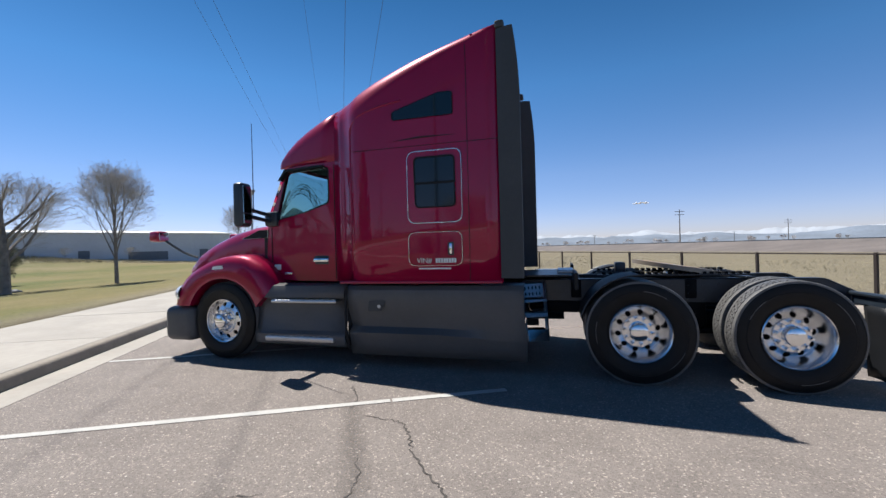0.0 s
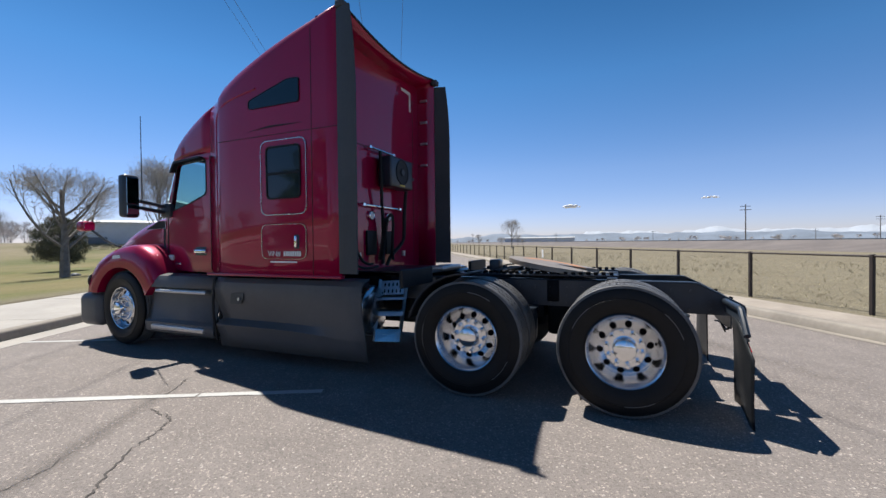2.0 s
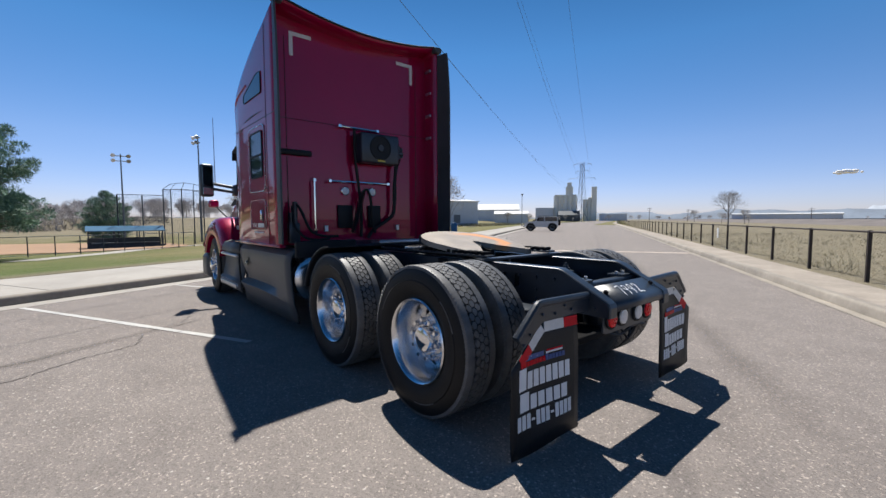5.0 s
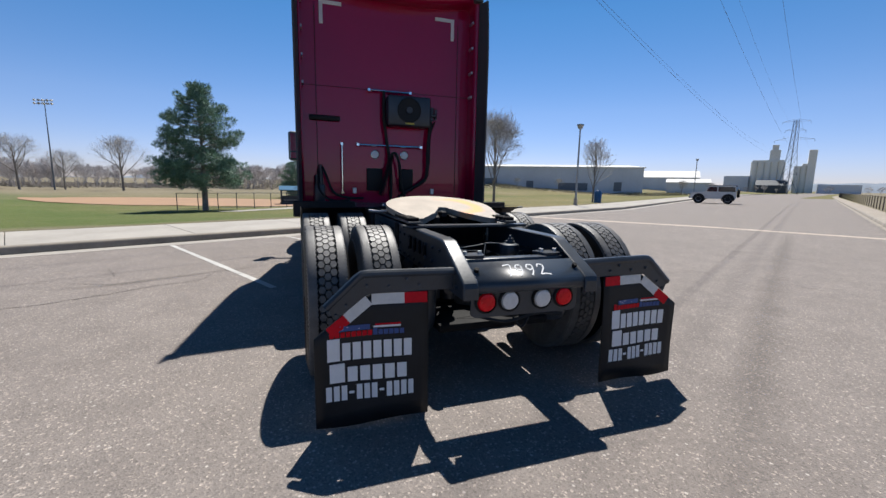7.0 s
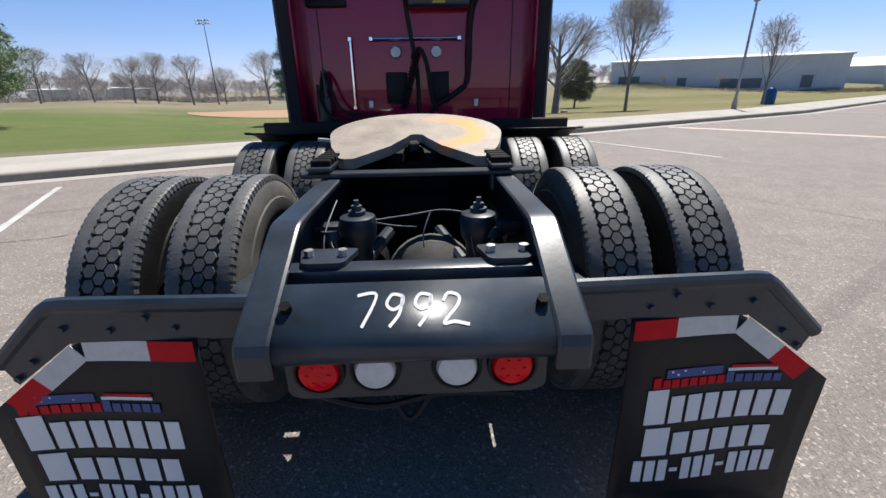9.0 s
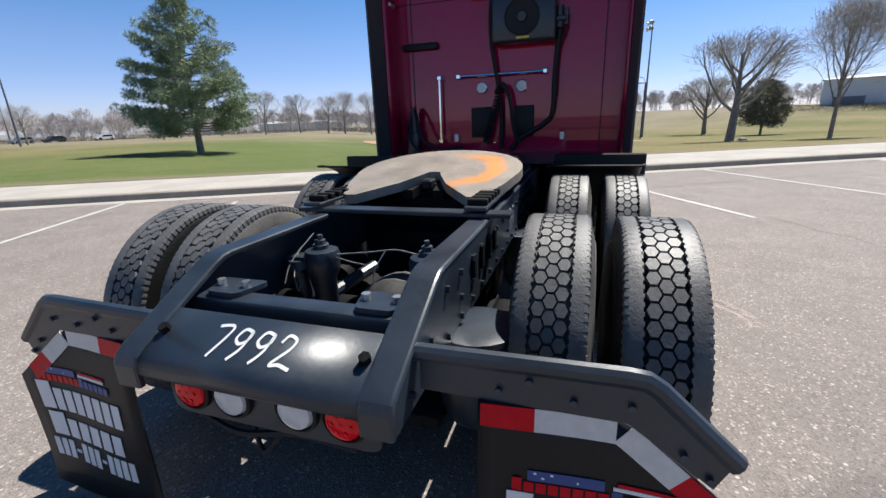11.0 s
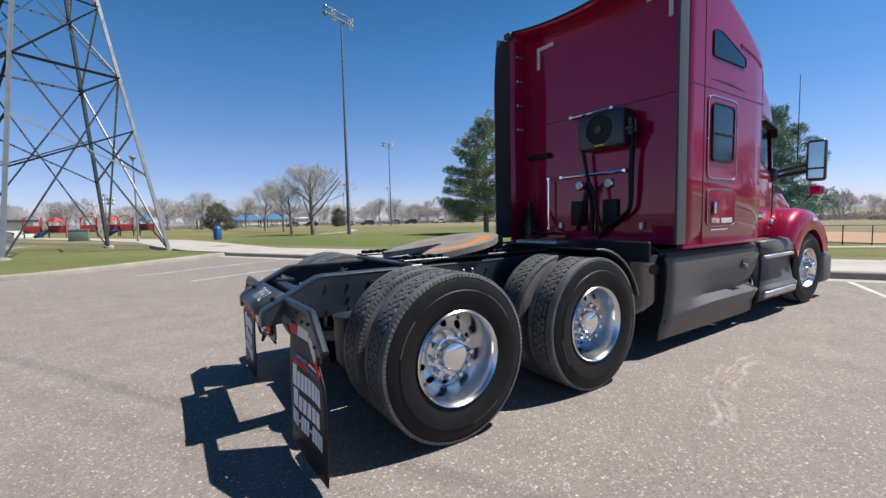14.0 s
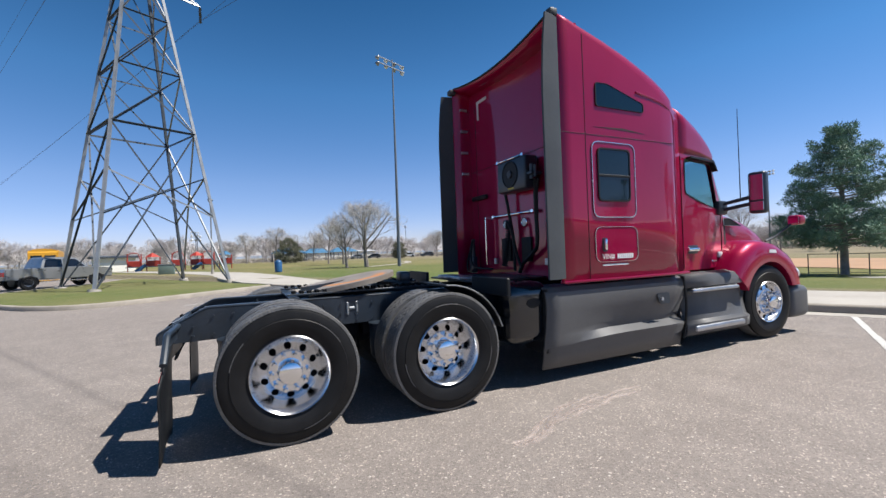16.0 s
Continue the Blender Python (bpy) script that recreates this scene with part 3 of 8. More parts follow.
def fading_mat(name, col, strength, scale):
    """A mark that thins out towards its edges and in blotches."""
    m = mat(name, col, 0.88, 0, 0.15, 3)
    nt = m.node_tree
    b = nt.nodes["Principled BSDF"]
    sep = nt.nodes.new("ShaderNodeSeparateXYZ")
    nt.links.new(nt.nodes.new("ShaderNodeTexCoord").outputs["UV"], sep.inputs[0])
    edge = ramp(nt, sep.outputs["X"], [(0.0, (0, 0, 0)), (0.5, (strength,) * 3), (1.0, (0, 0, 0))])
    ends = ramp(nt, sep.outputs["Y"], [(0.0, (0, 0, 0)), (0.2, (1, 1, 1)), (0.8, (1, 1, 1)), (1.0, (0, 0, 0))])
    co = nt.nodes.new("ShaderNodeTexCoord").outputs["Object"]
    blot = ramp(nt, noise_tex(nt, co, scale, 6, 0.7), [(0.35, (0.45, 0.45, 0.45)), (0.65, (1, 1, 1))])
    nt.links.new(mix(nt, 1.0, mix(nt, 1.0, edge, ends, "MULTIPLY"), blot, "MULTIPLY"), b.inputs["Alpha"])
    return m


def soft_mark(name, pts, w, material, label):
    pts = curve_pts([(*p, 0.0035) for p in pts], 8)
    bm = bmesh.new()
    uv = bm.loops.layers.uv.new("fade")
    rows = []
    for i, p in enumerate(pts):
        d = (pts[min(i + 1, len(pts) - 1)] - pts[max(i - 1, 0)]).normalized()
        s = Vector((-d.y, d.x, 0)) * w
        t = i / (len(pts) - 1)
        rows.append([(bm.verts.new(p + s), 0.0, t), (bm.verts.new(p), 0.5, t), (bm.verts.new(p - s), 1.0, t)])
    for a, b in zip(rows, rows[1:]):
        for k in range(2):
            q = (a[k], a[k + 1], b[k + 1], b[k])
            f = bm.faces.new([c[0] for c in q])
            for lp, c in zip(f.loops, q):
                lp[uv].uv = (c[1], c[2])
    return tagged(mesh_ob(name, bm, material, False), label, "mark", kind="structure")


DARK_MARK = fading_mat("dark_streak", (0.0936, 0.0828, 0.077), 0.3, 0.08)
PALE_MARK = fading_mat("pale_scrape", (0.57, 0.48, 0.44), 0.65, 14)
soft_mark("dark_band_1", [(2.3, -0.1), (-0.1, 3.7), (-2.4, 7.5), (-6.0, 13.6)], 0.2, DARK_MARK, "faint dark band along the asphalt")
soft_mark("dark_band_2", [(-4.2, -1.9), (-3.9, -2.35), (-3.6, -2.91), (-3.3, -3.45), (-3.1, -4.2)], 0.13, DARK_MARK, "faint dark streak beside a crack")
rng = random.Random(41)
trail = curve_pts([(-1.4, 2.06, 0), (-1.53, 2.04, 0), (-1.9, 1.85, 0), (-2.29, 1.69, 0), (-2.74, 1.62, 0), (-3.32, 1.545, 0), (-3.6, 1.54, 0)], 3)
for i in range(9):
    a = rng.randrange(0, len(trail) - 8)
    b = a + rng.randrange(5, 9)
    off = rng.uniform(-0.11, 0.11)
    soft_mark(f"scuff_{i + 1}", [(p.x + rng.uniform(-.02, .02), p.y + off + rng.uniform(-.035, .035)) for p in trail[a:b]], rng.uniform(0.02, 0.05), PALE_MARK, "pale scrape on the asphalt")

# ---- the tractor unit: rear axle at x = 0, nose towards -x ----
truck = thing("semi_truck", "glossy red sleeper tractor unit with black chassis, parked at the kerb", "truck", (0, 0, 0.025))


def sides(fn):
    """Builds a piece for the driver's side (-1) and the other side (1)."""
    for s in (-1, 1):
        fn(s)


def section(x, hw, zr, crown, rc, z0, n=4, m=6):
    """Half-open ring from one bottom edge over the roof to the other."""
    right = [(hw, z0 + (zr - rc - z0) * i / n) for i in range(n + 1)]
    right += [(hw - rc * (1 - math.cos(a)), zr - rc + rc * math.sin(a)) for a in [math.pi / 2 * k / 5 for k in range(1, 6)]]
    w = hw - rc
    right += [(w * (1 - k / m), zr + crown * (1 - (1 - k / m) ** 2)) for k in range(1, m + 1)]
    pts = [(-y, z) for y, z in right] + [(y, z) for y, z in reversed(right[:-1])]
    return [(x, y, z) for y, z in pts]


SLEEPER = [(-2.67, 1.19, 3.86, -0.13, 0.07), (-2.85, 1.19, 3.83, -0.1, 0.09), (-3.03, 1.19, 3.795, -0.06, 0.13), (-3.35, 1.19, 3.725, -0.02, 0.17),
           (-3.69, 1.19, 3.645, 0.0, 0.23), (-3.95, 1.19, 3.57, 0.02, 0.28), (-4.2, 1.19, 3.50, 0.03, 0.35), (-4.4, 1.185, 3.43, 0.04, 0.41),
           (-4.47, 1.165, 3.40, 0.04, 0.40), (-4.53, 1.12, 3.375, 0.04, 0.37), (-4.6, 1.06, 3.345, 0.05, 0.33), (-4.68, 1.025, 3.31, 0.05, 0.30), (-4.8, 1.0, 3.26, 0.06, 0.29)]
sh = part("sleeper_shell", b_loft([section(x, hw, zr, c, rc, 1.02) for x, hw, zr, c, rc in SLEEPER]), RED, truck, "glossy red painted sleeper shell", angle=60)
thicken(sh, 0.03)
CABROOF = [(-4.8, 1.0, 3.26, 0.06, 0.29, 2.54), (-5.0, 0.985, 3.175, 0.06, 0.27, 2.54), (-5.22, 0.955, 3.055, 0.06, 0.24, 2.54), (-5.4, 0.925, 2.93, 0.06, 0.2, 2.54),
           (-5.53, 0.895, 2.79, 0.05, 0.12, 2.535), (-5.62, 0.87, 2.66, 0.04, 0.05, 2.53), (-5.645, 0.86, 2.59, 0.03, 0.02, 2.53)]



def nose(row, x):
    """Bows a ring forwards towards the middle."""
    return [(px - 0.22 * max(0, (-4.8 - x) / 0.78) * (1 - (py / 1.0) ** 2), py, pz) for px, py, pz in row]


sh = part("roof_fairing", b_loft([nose(section(x, hw, zr, c, rc, z0), x) for x, hw, zr, c, rc, z0 in CABROOF]), RED, truck, "red roof fairing over the cab", angle=60)
thicken(sh, 0.025)


def cab_y(x):
    """Half-width of the cab side, which narrows towards the windscreen."""
    t = max(0, min(1, (-4.8 - x) / 1.2))
    return 1.0 - 0.2 * t ** 1.4


WINDOW = rounded([(-4.91, 2.47), (-4.91, 2.03), (-5.28, 1.93), (-5.8, 1.84), (-5.58, 2.46)], 0.06)


def cab_side(s):
    outline = [(-4.8, 1.02), (-4.8, 1.6), (-4.8, 2.1), (-4.8, 2.545), (-5.2, 2.545), (-5.58, 2.535), (-5.75, 2.2), (-5.97, 1.8), (-6.0, 1.4), (-6.0, 1.04), (-5.4, 1.02)]
    door = part("door", b_plate(outline, [WINDOW], -0.05, lambda a, b, d: (a, s * (cab_y(a) + d), b)), RED, truck, "red cab door with an open window frame", angle=25)
    part("window_seal", b_plate([(x + (0.018 if x > -5.3 else -0.018), z + (0.014 if z > 2.2 else -0.014)) for x, z in WINDOW], [WINDOW], -0.03, lambda a, b, d: (a, s * (cab_y(a) + 0.004 + d), b)), RUBBER_TRIM, door, "black window seal")
    g = part("window_pane", b_plate(WINDOW, [], -0.005, lambda a, b, d: (a, s * (cab_y(a) - 0.02 + d), b)), GLASS, door, "clear side window glass", smooth=False)
    g.visible_shadow = False
    hy = cab_y(-5.05)
    part("door_handle", b_box((-5.14, s * hy + min(0, s * 0.035), 1.265), (-4.92, s * hy + max(0, s * 0.035), 1.315), 0.015), CHROME, door, "chrome door handle")
    part("handle_recess", b_box((-5.13, s * hy + min(0, s * 0.006), 1.235), (-4.93, s * hy + max(0, s * 0.006), 1.345), 0.003), BLACK, door)
    # seam round the door
    part("door_seam", b_tube([(-4.815, s * 1.0005, 1.05), (-4.815, s * 1.0005, 2.5)], 0.006, 6), RUBBER_TRIM, door)
    part("door_seam", b_tube([(-5.9, s * (cab_y(-5.9) + 0.001), 1.08), (-5.9, s * (cab_y(-5.9) + 0.001), 1.82)], 0.006, 6), RUBBER_TRIM, door)
    # drip visor over the window
    part("rain_visor", b_plate(rounded([(-4.95, 2.5), (-5.58, 2.5), (-5.7, 2.36), (-5.66, 2.36), (-5.56, 2.47), (-4.95, 2.475)], 0.01, 2), [], 0.07, lambda a, b, d: (a, s * (cab_y(a) + d), b)), RUBBER_TRIM, door, "smoked rain visor")
    # badge and marker lamp low on the side
    part("marker_lamp", b_box((-5.84, s * cab_y(-5.8) + min(0, s * 0.03), 1.16), (-5.74, s * cab_y(-5.8) + max(0, s * 0.03), 1.24), 0.014), CLEAR_LENS, door, "pale marker lamp")
    part("badge", b_box((-5.66, s * cab_y(-5.6) + min(0, s * 0.008), 1.10), (-5.46, s * cab_y(-5.6) + max(0, s * 0.008), 1.13), 0.003), SILVER_TRIM, door, "small silver badge")


sides(cab_side)

# windscreen, cowl and cab inside
rows = []
for k in range(7):
    t = k / 6
    z, hw = 2.56 - 0.76 * t, 0.85 - 0.03 * t
    rows.append([(-5.64 - 0.35 * t - (0.2 + 0.12 * t) * (1 - (y / hw) ** 2), y, z) for y in [hw * (-1 + 2 * j / 12) for j in range(13)]])
ws = part("windscreen", b_loft(rows), GLASS, truck, "clear curved windscreen", angle=80)
ws.visible_shadow = False
part("dashboard", b_box((-6.1, -0.8, 1.1), (-5.55, 0.8, 1.72), 0.08, 3), CURTAIN, truck, "black dashboard")
st = b_tube([(-5.42 + 0.09 * math.sin(a), -0.45 + 0.23 * math.cos(a), 1.83 + 0.2 * math.sin(a)) for a in [2 * math.pi * k / 24 for k in range(25)]], 0.016, 8)
b_tube([(-5.6, -0.45, 1.65), (-5.42, -0.45, 1.83)], 0.03, 8, st)
b_tube([(-5.42, -0.67, 1.83), (-5.42, -0.23, 1.83)], 0.014, 6, st)
part("steering_wheel", st, CURTAIN, truck, "black steering wheel")
for y in (-0.45, 0.45):
    seat = part("seat", b_box((-5.2, y - 0.25, 1.1), (-4.75, y + 0.25, 1.5), 0.06, 3), CURTAIN, truck, "dark cab seat")
    part("seat_back", b_box((-4.92, y - 0.24, 1.45), (-4.76, y + 0.24, 2.05), 0.06, 3), CURTAIN, seat)
part("cab_floor", b_box((-6.0, -0.85, 1.02), (-4.8, 0.85, 1.08)), CURTAIN, truck)
part("bunk_curtain", b_box((-4.72, -0.98, 1.05), (-4.68, 0.98, 3.0), 0.01, 1), CURTAIN, truck, "black curtain before the bunk")
part("headliner", b_box((-5.5, -0.82, 2.545), (-4.75, 0.82, 2.56)), CURTAIN, truck)

# sleeper side details
def trim_ring(name, outline, s, w, y, parent, material):
    cx, cz = sum(p[0] for p in outline) / len(outline), sum(p[1] for p in outline) / len(outline)
    hx = max(abs(p[0] - cx) for p in outline)
    inner = [(cx + (p[0] - cx) * (1 - w / hx), cz + (p[1] - cz) * (1 - w / hx)) for p in outline]
    return part(name, b_plate(outline, [inner], -0.012, lambda a, b, d: (a, s * (y + d), b)), material, parent)


def sleeper_side(s):
    y = 1.19
    wf = rounded([(-3.755, 2.52), (-3.755, 1.69), (-3.105, 1.69), (-3.105, 2.52)], 0.1, 6)
    hatch = part("window_panel", b_plate(wf, [], -0.006, lambda a, b, d: (a, s * (y + 0.006 + d), b)), RED, truck, "red window panel with a silver outline")
    trim_ring("outline", wf, s, 0.0075, y + 0.012, hatch, SILVER_TRIM)
    wi = rounded([(-3.67, 2.45), (-3.66, 1.865), (-3.18, 1.865), (-3.18, 2.45)], 0.06, 5)
    pane = part("window_pane", b_plate(wi, [], -0.008, lambda a, b, d: (a, s * (y + 0.014 + d), b)), TINTED, hatch, "dark tinted sleeper window")
    bars = b_box((-3.655, min(s * (y + 0.016), s * (y + 0.024)), 2.135), (-3.185, max(s * (y + 0.016), s * (y + 0.024)), 2.16), 0.003, 1)
    part("window_bars", bars, RUBBER_TRIM, hatch, "black sliding window bars")
    trim_ring("window_seal", wi, s, 0.014, y + 0.022, hatch, RUBBER_TRIM)
    bf = rounded([(-3.755, 1.59), (-3.755, 1.205), (-3.115, 1.205), (-3.115, 1.59)], 0.09, 6)
    bag = part("luggage_door", b_plate(bf, [], -0.006, lambda a, b, d: (a, s * (y + 0.006 + d), b)), RED, truck, "red luggage door with a silver outline")
    trim_ring("outline", bf, s, 0.007, y + 0.012, bag, SILVER_TRIM)
    x0 = -3.25
    part("latch_recess", b_plate(rounded([(x0 - 0.035, 1.47), (x0 - 0.035, 1.32), (x0 + 0.035, 1.32), (x0 + 0.035, 1.47)], 0.02), [], -0.004, lambda a, b, d: (a, s * (y + 0.012 + d), b)), BLACK, bag, "black latch recess")
    part("latch", b_box((x0 - 0.012, min(s * (y + 0.012), s * (y + 0.04)), 1.335), (x0 + 0.022, max(s * (y + 0.012), s * (y + 0.04)), 1.46), 0.01), CHROME, bag, "chrome paddle latch")
    # lettering kept as plain bars, the readable word before it in letters
    k = -3.655 if s < 0 else -3.20
    sg = 1 if s < 0 else -1
    word = bpy.data.curves.new("word", 'FONT')
    word.body, word.size, word.extrude = "VIN#", 0.082, 0.001
    tmp = bpy.data.objects.new("word", word)
    scene.collection.objects.link(tmp)
    dg = bpy.context.evaluated_depsgraph_get()
    me = bpy.data.meshes.new_from_object(tmp.evaluated_get(dg))
    bpy.data.objects.remove(tmp)
    me.materials.append(WHITE)
    me.transform(Matrix.Translation((k, s * (y + 0.015), 1.238)) @ (pose(0, 0, 0, 90, 0, 0) if s < 0 else pose(0, 0, 0, 90, 0, 180)))
    wob = new("lettering", me)
    wob.parent = bag
    bars = bmesh.new()
    for i in range(8):
        xa = k + sg * (0.225 + i * 0.031)
        b_box((min(xa, xa + sg * 0.024), min(s * (y + 0.013), s * (y + 0.015)), 1.238), (max(xa, xa + sg * 0.024), max(s * (y + 0.013), s * (y + 0.015)), 1.29), 0, 1, bars)
    part("lettering_bars", bars, WHITE, bag, "white lettering bars", smooth=False)
    part("small_lettering", b_box((k + (0.02 if s < 0 else -0.40), min(s * (y + 0.001), s * (y + 0.003)), 1.165), (k + (0.40 if s < 0 else -0.02), max(s * (y + 0.001), s * (y + 0.003)), 1.182)), WHITE, truck, "small white lettering bar", smooth=False)
    # roof window and the crease over it
    fw = rounded([(-3.93, 3.0), (-3.93, 2.9), (-3.19, 2.9), (-3.19, 3.16), (-3.36, 3.165)], 0.035)
    pn = part("roof_window", b_plate(fw, [], -0.008, lambda a, b, d: (a, s * (y + 0.007 + d), b)), TINTED, truck, "dark tinted roof window")
    trim_ring("window_seal", fw, s, 0.012, y + 0.012, pn, RUBBER_TRIM)
    # body crease as a flat wedge, the shade in it given by dark colour
    part("vent_slot", b_plate(rounded([(-3.95, 2.655), (-3.6, 2.692), (-3.15, 2.675), (-3.6, 2.668)], 0.006, 2), [], -0.003, lambda a, b, d: (a, s * (y + 0.003 + d), b)), mat_dark_red, truck, "narrow crease with its shade drawn as a dark wedge")
    # body seams
    seam = b_tube([(-3.035, s * (y + 0.0005), 1.03), (-3.035, s * (y + 0.0005), 3.66)], 0.004, 6)
    b_tube([(-2.68, s * (y + 0.0005), 2.585), (-4.45, s * (y + 0.0005), 2.585)], 0.0035, 6, seam)
    part("body_seam", seam, mat_dark_red, truck)
    part("lower_sill", b_box((-4.66, min(s * 1.12, s * 1.195), 1.0), (-2.68, max(s * 1.12, s * 1.195), 1.035), 0.012), RED, truck, "red lower sill")
    # bright edge where the sleeper steps in to the door
    ridge = b_tube(curve_pts([(-4.5, s * 1.14, 1.15), (-4.5, s * 1.145, 2.0), (-4.5, s * 1.145, 2.68), (-4.48, s * 1.155, 2.89), (-4.34, s * 1.18, 3.02), (-4.09, s * 1.187, 3.09), (-3.82, s * 1.19, 3.13)], 6), 0.014, 8)
    part("body_ridge", ridge, RED, truck, "raised red body line")


mat_dark_red = mat("dark_red_gap_and_crease", (0.03, 0.002, 0.004), 0.6, 0, 0.2, 5)
sides(sleeper_side)

# rear wall between the side extenders
wall = part("rear_wall", b_plate([(-1.17, 1.02), (1.17, 1.02), (1.17, 3.77), (0.9, 3.785), (0.45, 3.745), (0.0, 3.73), (-0.45, 3.745), (-0.9, 3.785), (-1.17, 3.77)], [], 0.03, lambda a, b, d: (-2.95 - d, a, b)), RED, truck, "red painted sleeper rear wall", angle=20)
seam = b_tube([(-2.949, -1.16, 2.58), (-2.949, 1.16, 2.58)], 0.004, 6)
for y in (-0.98, 0.98):
    b_tube([(-2.949, y, 1.05), (-2.949, y, 3.55)], 0.005, 6, seam)
part("body_seam", seam, mat_dark_red, wall)
for s in (-1, 1):
    for j in range(4):
        z = 2.55 + j * 0.33
        part("hinge_bracket", b_box((-2.9, min(s * 1.135, s * 1.16), z), (-2.78, max(s * 1.135, s * 1.16), z + 0.04), 0.006, 1), STEP_ALU, wall, "small metal bracket")
    # white corner marks
    mk = b_box((-2.95, min(s * 0.92, s * 0.64), 3.58), (-2.944, max(s * 0.92, s * 0.64), 3.625))
    b_box((-2.95, min(s * 0.92, s * 0.875), 3.34), (-2.944, max(s * 0.92, s * 0.875), 3.58), 0, 1, mk)
    part("corner_mark", mk, REFLECT_WHITE, wall, "white reflective corner mark", smooth=False)
    # rubber side extender
    rows = []
    for z in steps(1.06, 3.76, 14):
        lean = 0.07 * max(0, (z - 2.9) / 0.9) ** 2
        tip = -2.44 - lean
        rows.append([(-2.675, s * 1.185, z), (-2.6, s * 1.2, z), (tip, s * 1.228, z), (tip - 0.005, s * 1.248, z), (-2.6, s * 1.232, z), (-2.69, s * 1.202, z)])
    part("side_extender", b_loft(rows, closed=True, caps=True), EXTENDER, truck, "dark grey rubber side extender", angle=50)
    part("extender_cap", b_box((-2.7, min(s * 1.1, s * 1.22), 3.77), (-2.6, max(s * 1.1, s * 1.22), 3.85), 0.02), EXTENDER, truck)
part("roof_lip", b_tube([(-2.665, y, 3.855 - 0.13 * (1 - (abs(y) / 1.12) ** 2)) for y in steps(-1.12, 1.12, 16)], 0.014, 8), RUBBER_TRIM, truck, "black roof edge lip")

# things bolted to the rear wall
def bar(p0, p1, stand=0.07):
    p0, p1 = Vector(p0), Vector(p1)
    bm = b_tube([p0, p1], 0.014, 10)
    for p in (p0, p1):
        b_box((p.x - stand, p.y - 0.022, p.z - 0.022), (p.x + 0.016, p.y + 0.022, p.z + 0.022), 0.006, 1, bm)
    return part("grab_bar", bm, CHROME, wall, "chrome grab bar")


bar((-2.88, -0.30, 2.565), (-2.88, 0.27, 2.565))
bar((-2.88, -0.455, 1.84), (-2.88, 0.435, 1.84))
bar((-2.88, -0.667, 1.84), (-2.88, -0.667, 1.19))
ac = part("condenser_box", b_box((-2.92, -0.07, 2.1), (-2.72, 0.53, 2.5), 0.03, 3), BLACK, truck, "black condenser box with a round fan")
fan = b_lathe([(0.0, 0.165), (0.012, 0.165), (0.014, 0.155), (0.006, 0.15), (0.002, 0.05), (0.012, 0.045), (0.014, 0.0)], 32)
bmesh.ops.transform(fan, matrix=Matrix.Translation((-2.722, 0.22, 2.31)) @ pose(0, 0, 0, 0, 0, -90), verts=fan.verts)
part("fan", fan, RUBBER_TRIM, ac, "round black fan")
part("fan_hub", b_cyl((-2.712, 0.22, 2.31), (-2.700, 0.22, 2.31), 0.045, 0.04, 20), DARK_OR_SHADED_STEEL, ac, "grey fan hub")
part("sticker", b_box((-2.722, 0.17, 2.125), (-2.717, 0.29, 2.145)), YELLOW, ac, "yellow sticker", smooth=False)
br = b_box((-2.9, 0.53, 2.25), (-2.74, 0.62, 2.29), 0.008, 1)
b_cyl((-2.8, 0.56, 2.2), (-2.8, 0.56, 2.38), 0.035, None, 12, br)
b_cyl((-2.8, 0.62, 2.22), (-2.8, 0.62, 2.36), 0.02, None, 10, br)
part("receiver", br, BLACK, ac, "black receiver bottle")
hose = lambda pts, r, lab="": part("hose", b_tube(curve_pts(pts, 6), r, 8), RUBBER_TRIM, truck, lab or "black rubber hose")
hose([(-2.86, -0.10, 2.55), (-2.85, -0.10, 2.2), (-2.87, -0.06, 1.9), (-2.89, 0.0, 1.5), (-2.9, 0.0, 1.1)], 0.022)
hose([(-2.84, 0.56, 2.2), (-2.86, 0.53, 1.8), (-2.87, 0.52, 1.45), (-2.88, 0.42, 1.33), (-2.89, 0.2, 1.2), (-2.9, 0.1, 1.08)], 0.026)
hose([(-2.84, 0.62, 2.2), (-2.86, 0.56, 2.0), (-2.86, 0.55, 1.6)], 0.014)
hose([(-2.83, -0.05, 1.66), (-2.78, 0.03, 1.74), (-2.8, 0.1, 1.6), (-2.84, 0.14, 1.3), (-2.86, 0.2, 1.15)], 0.02)
hose([(-2.83, -0.95, 1.55), (-2.76, -0.9, 1.45), (-2.7, -0.8, 1.2), (-2.72, -0.62, 1.13), (-2.8, -0.4, 1.12)], 0.017)
hose([(-2.83, -0.98, 1.5), (-2.74, -0.98, 1.25), (-2.66, -0.85, 1.1), (-2.6, -0.6, 1.1)], 0.015)
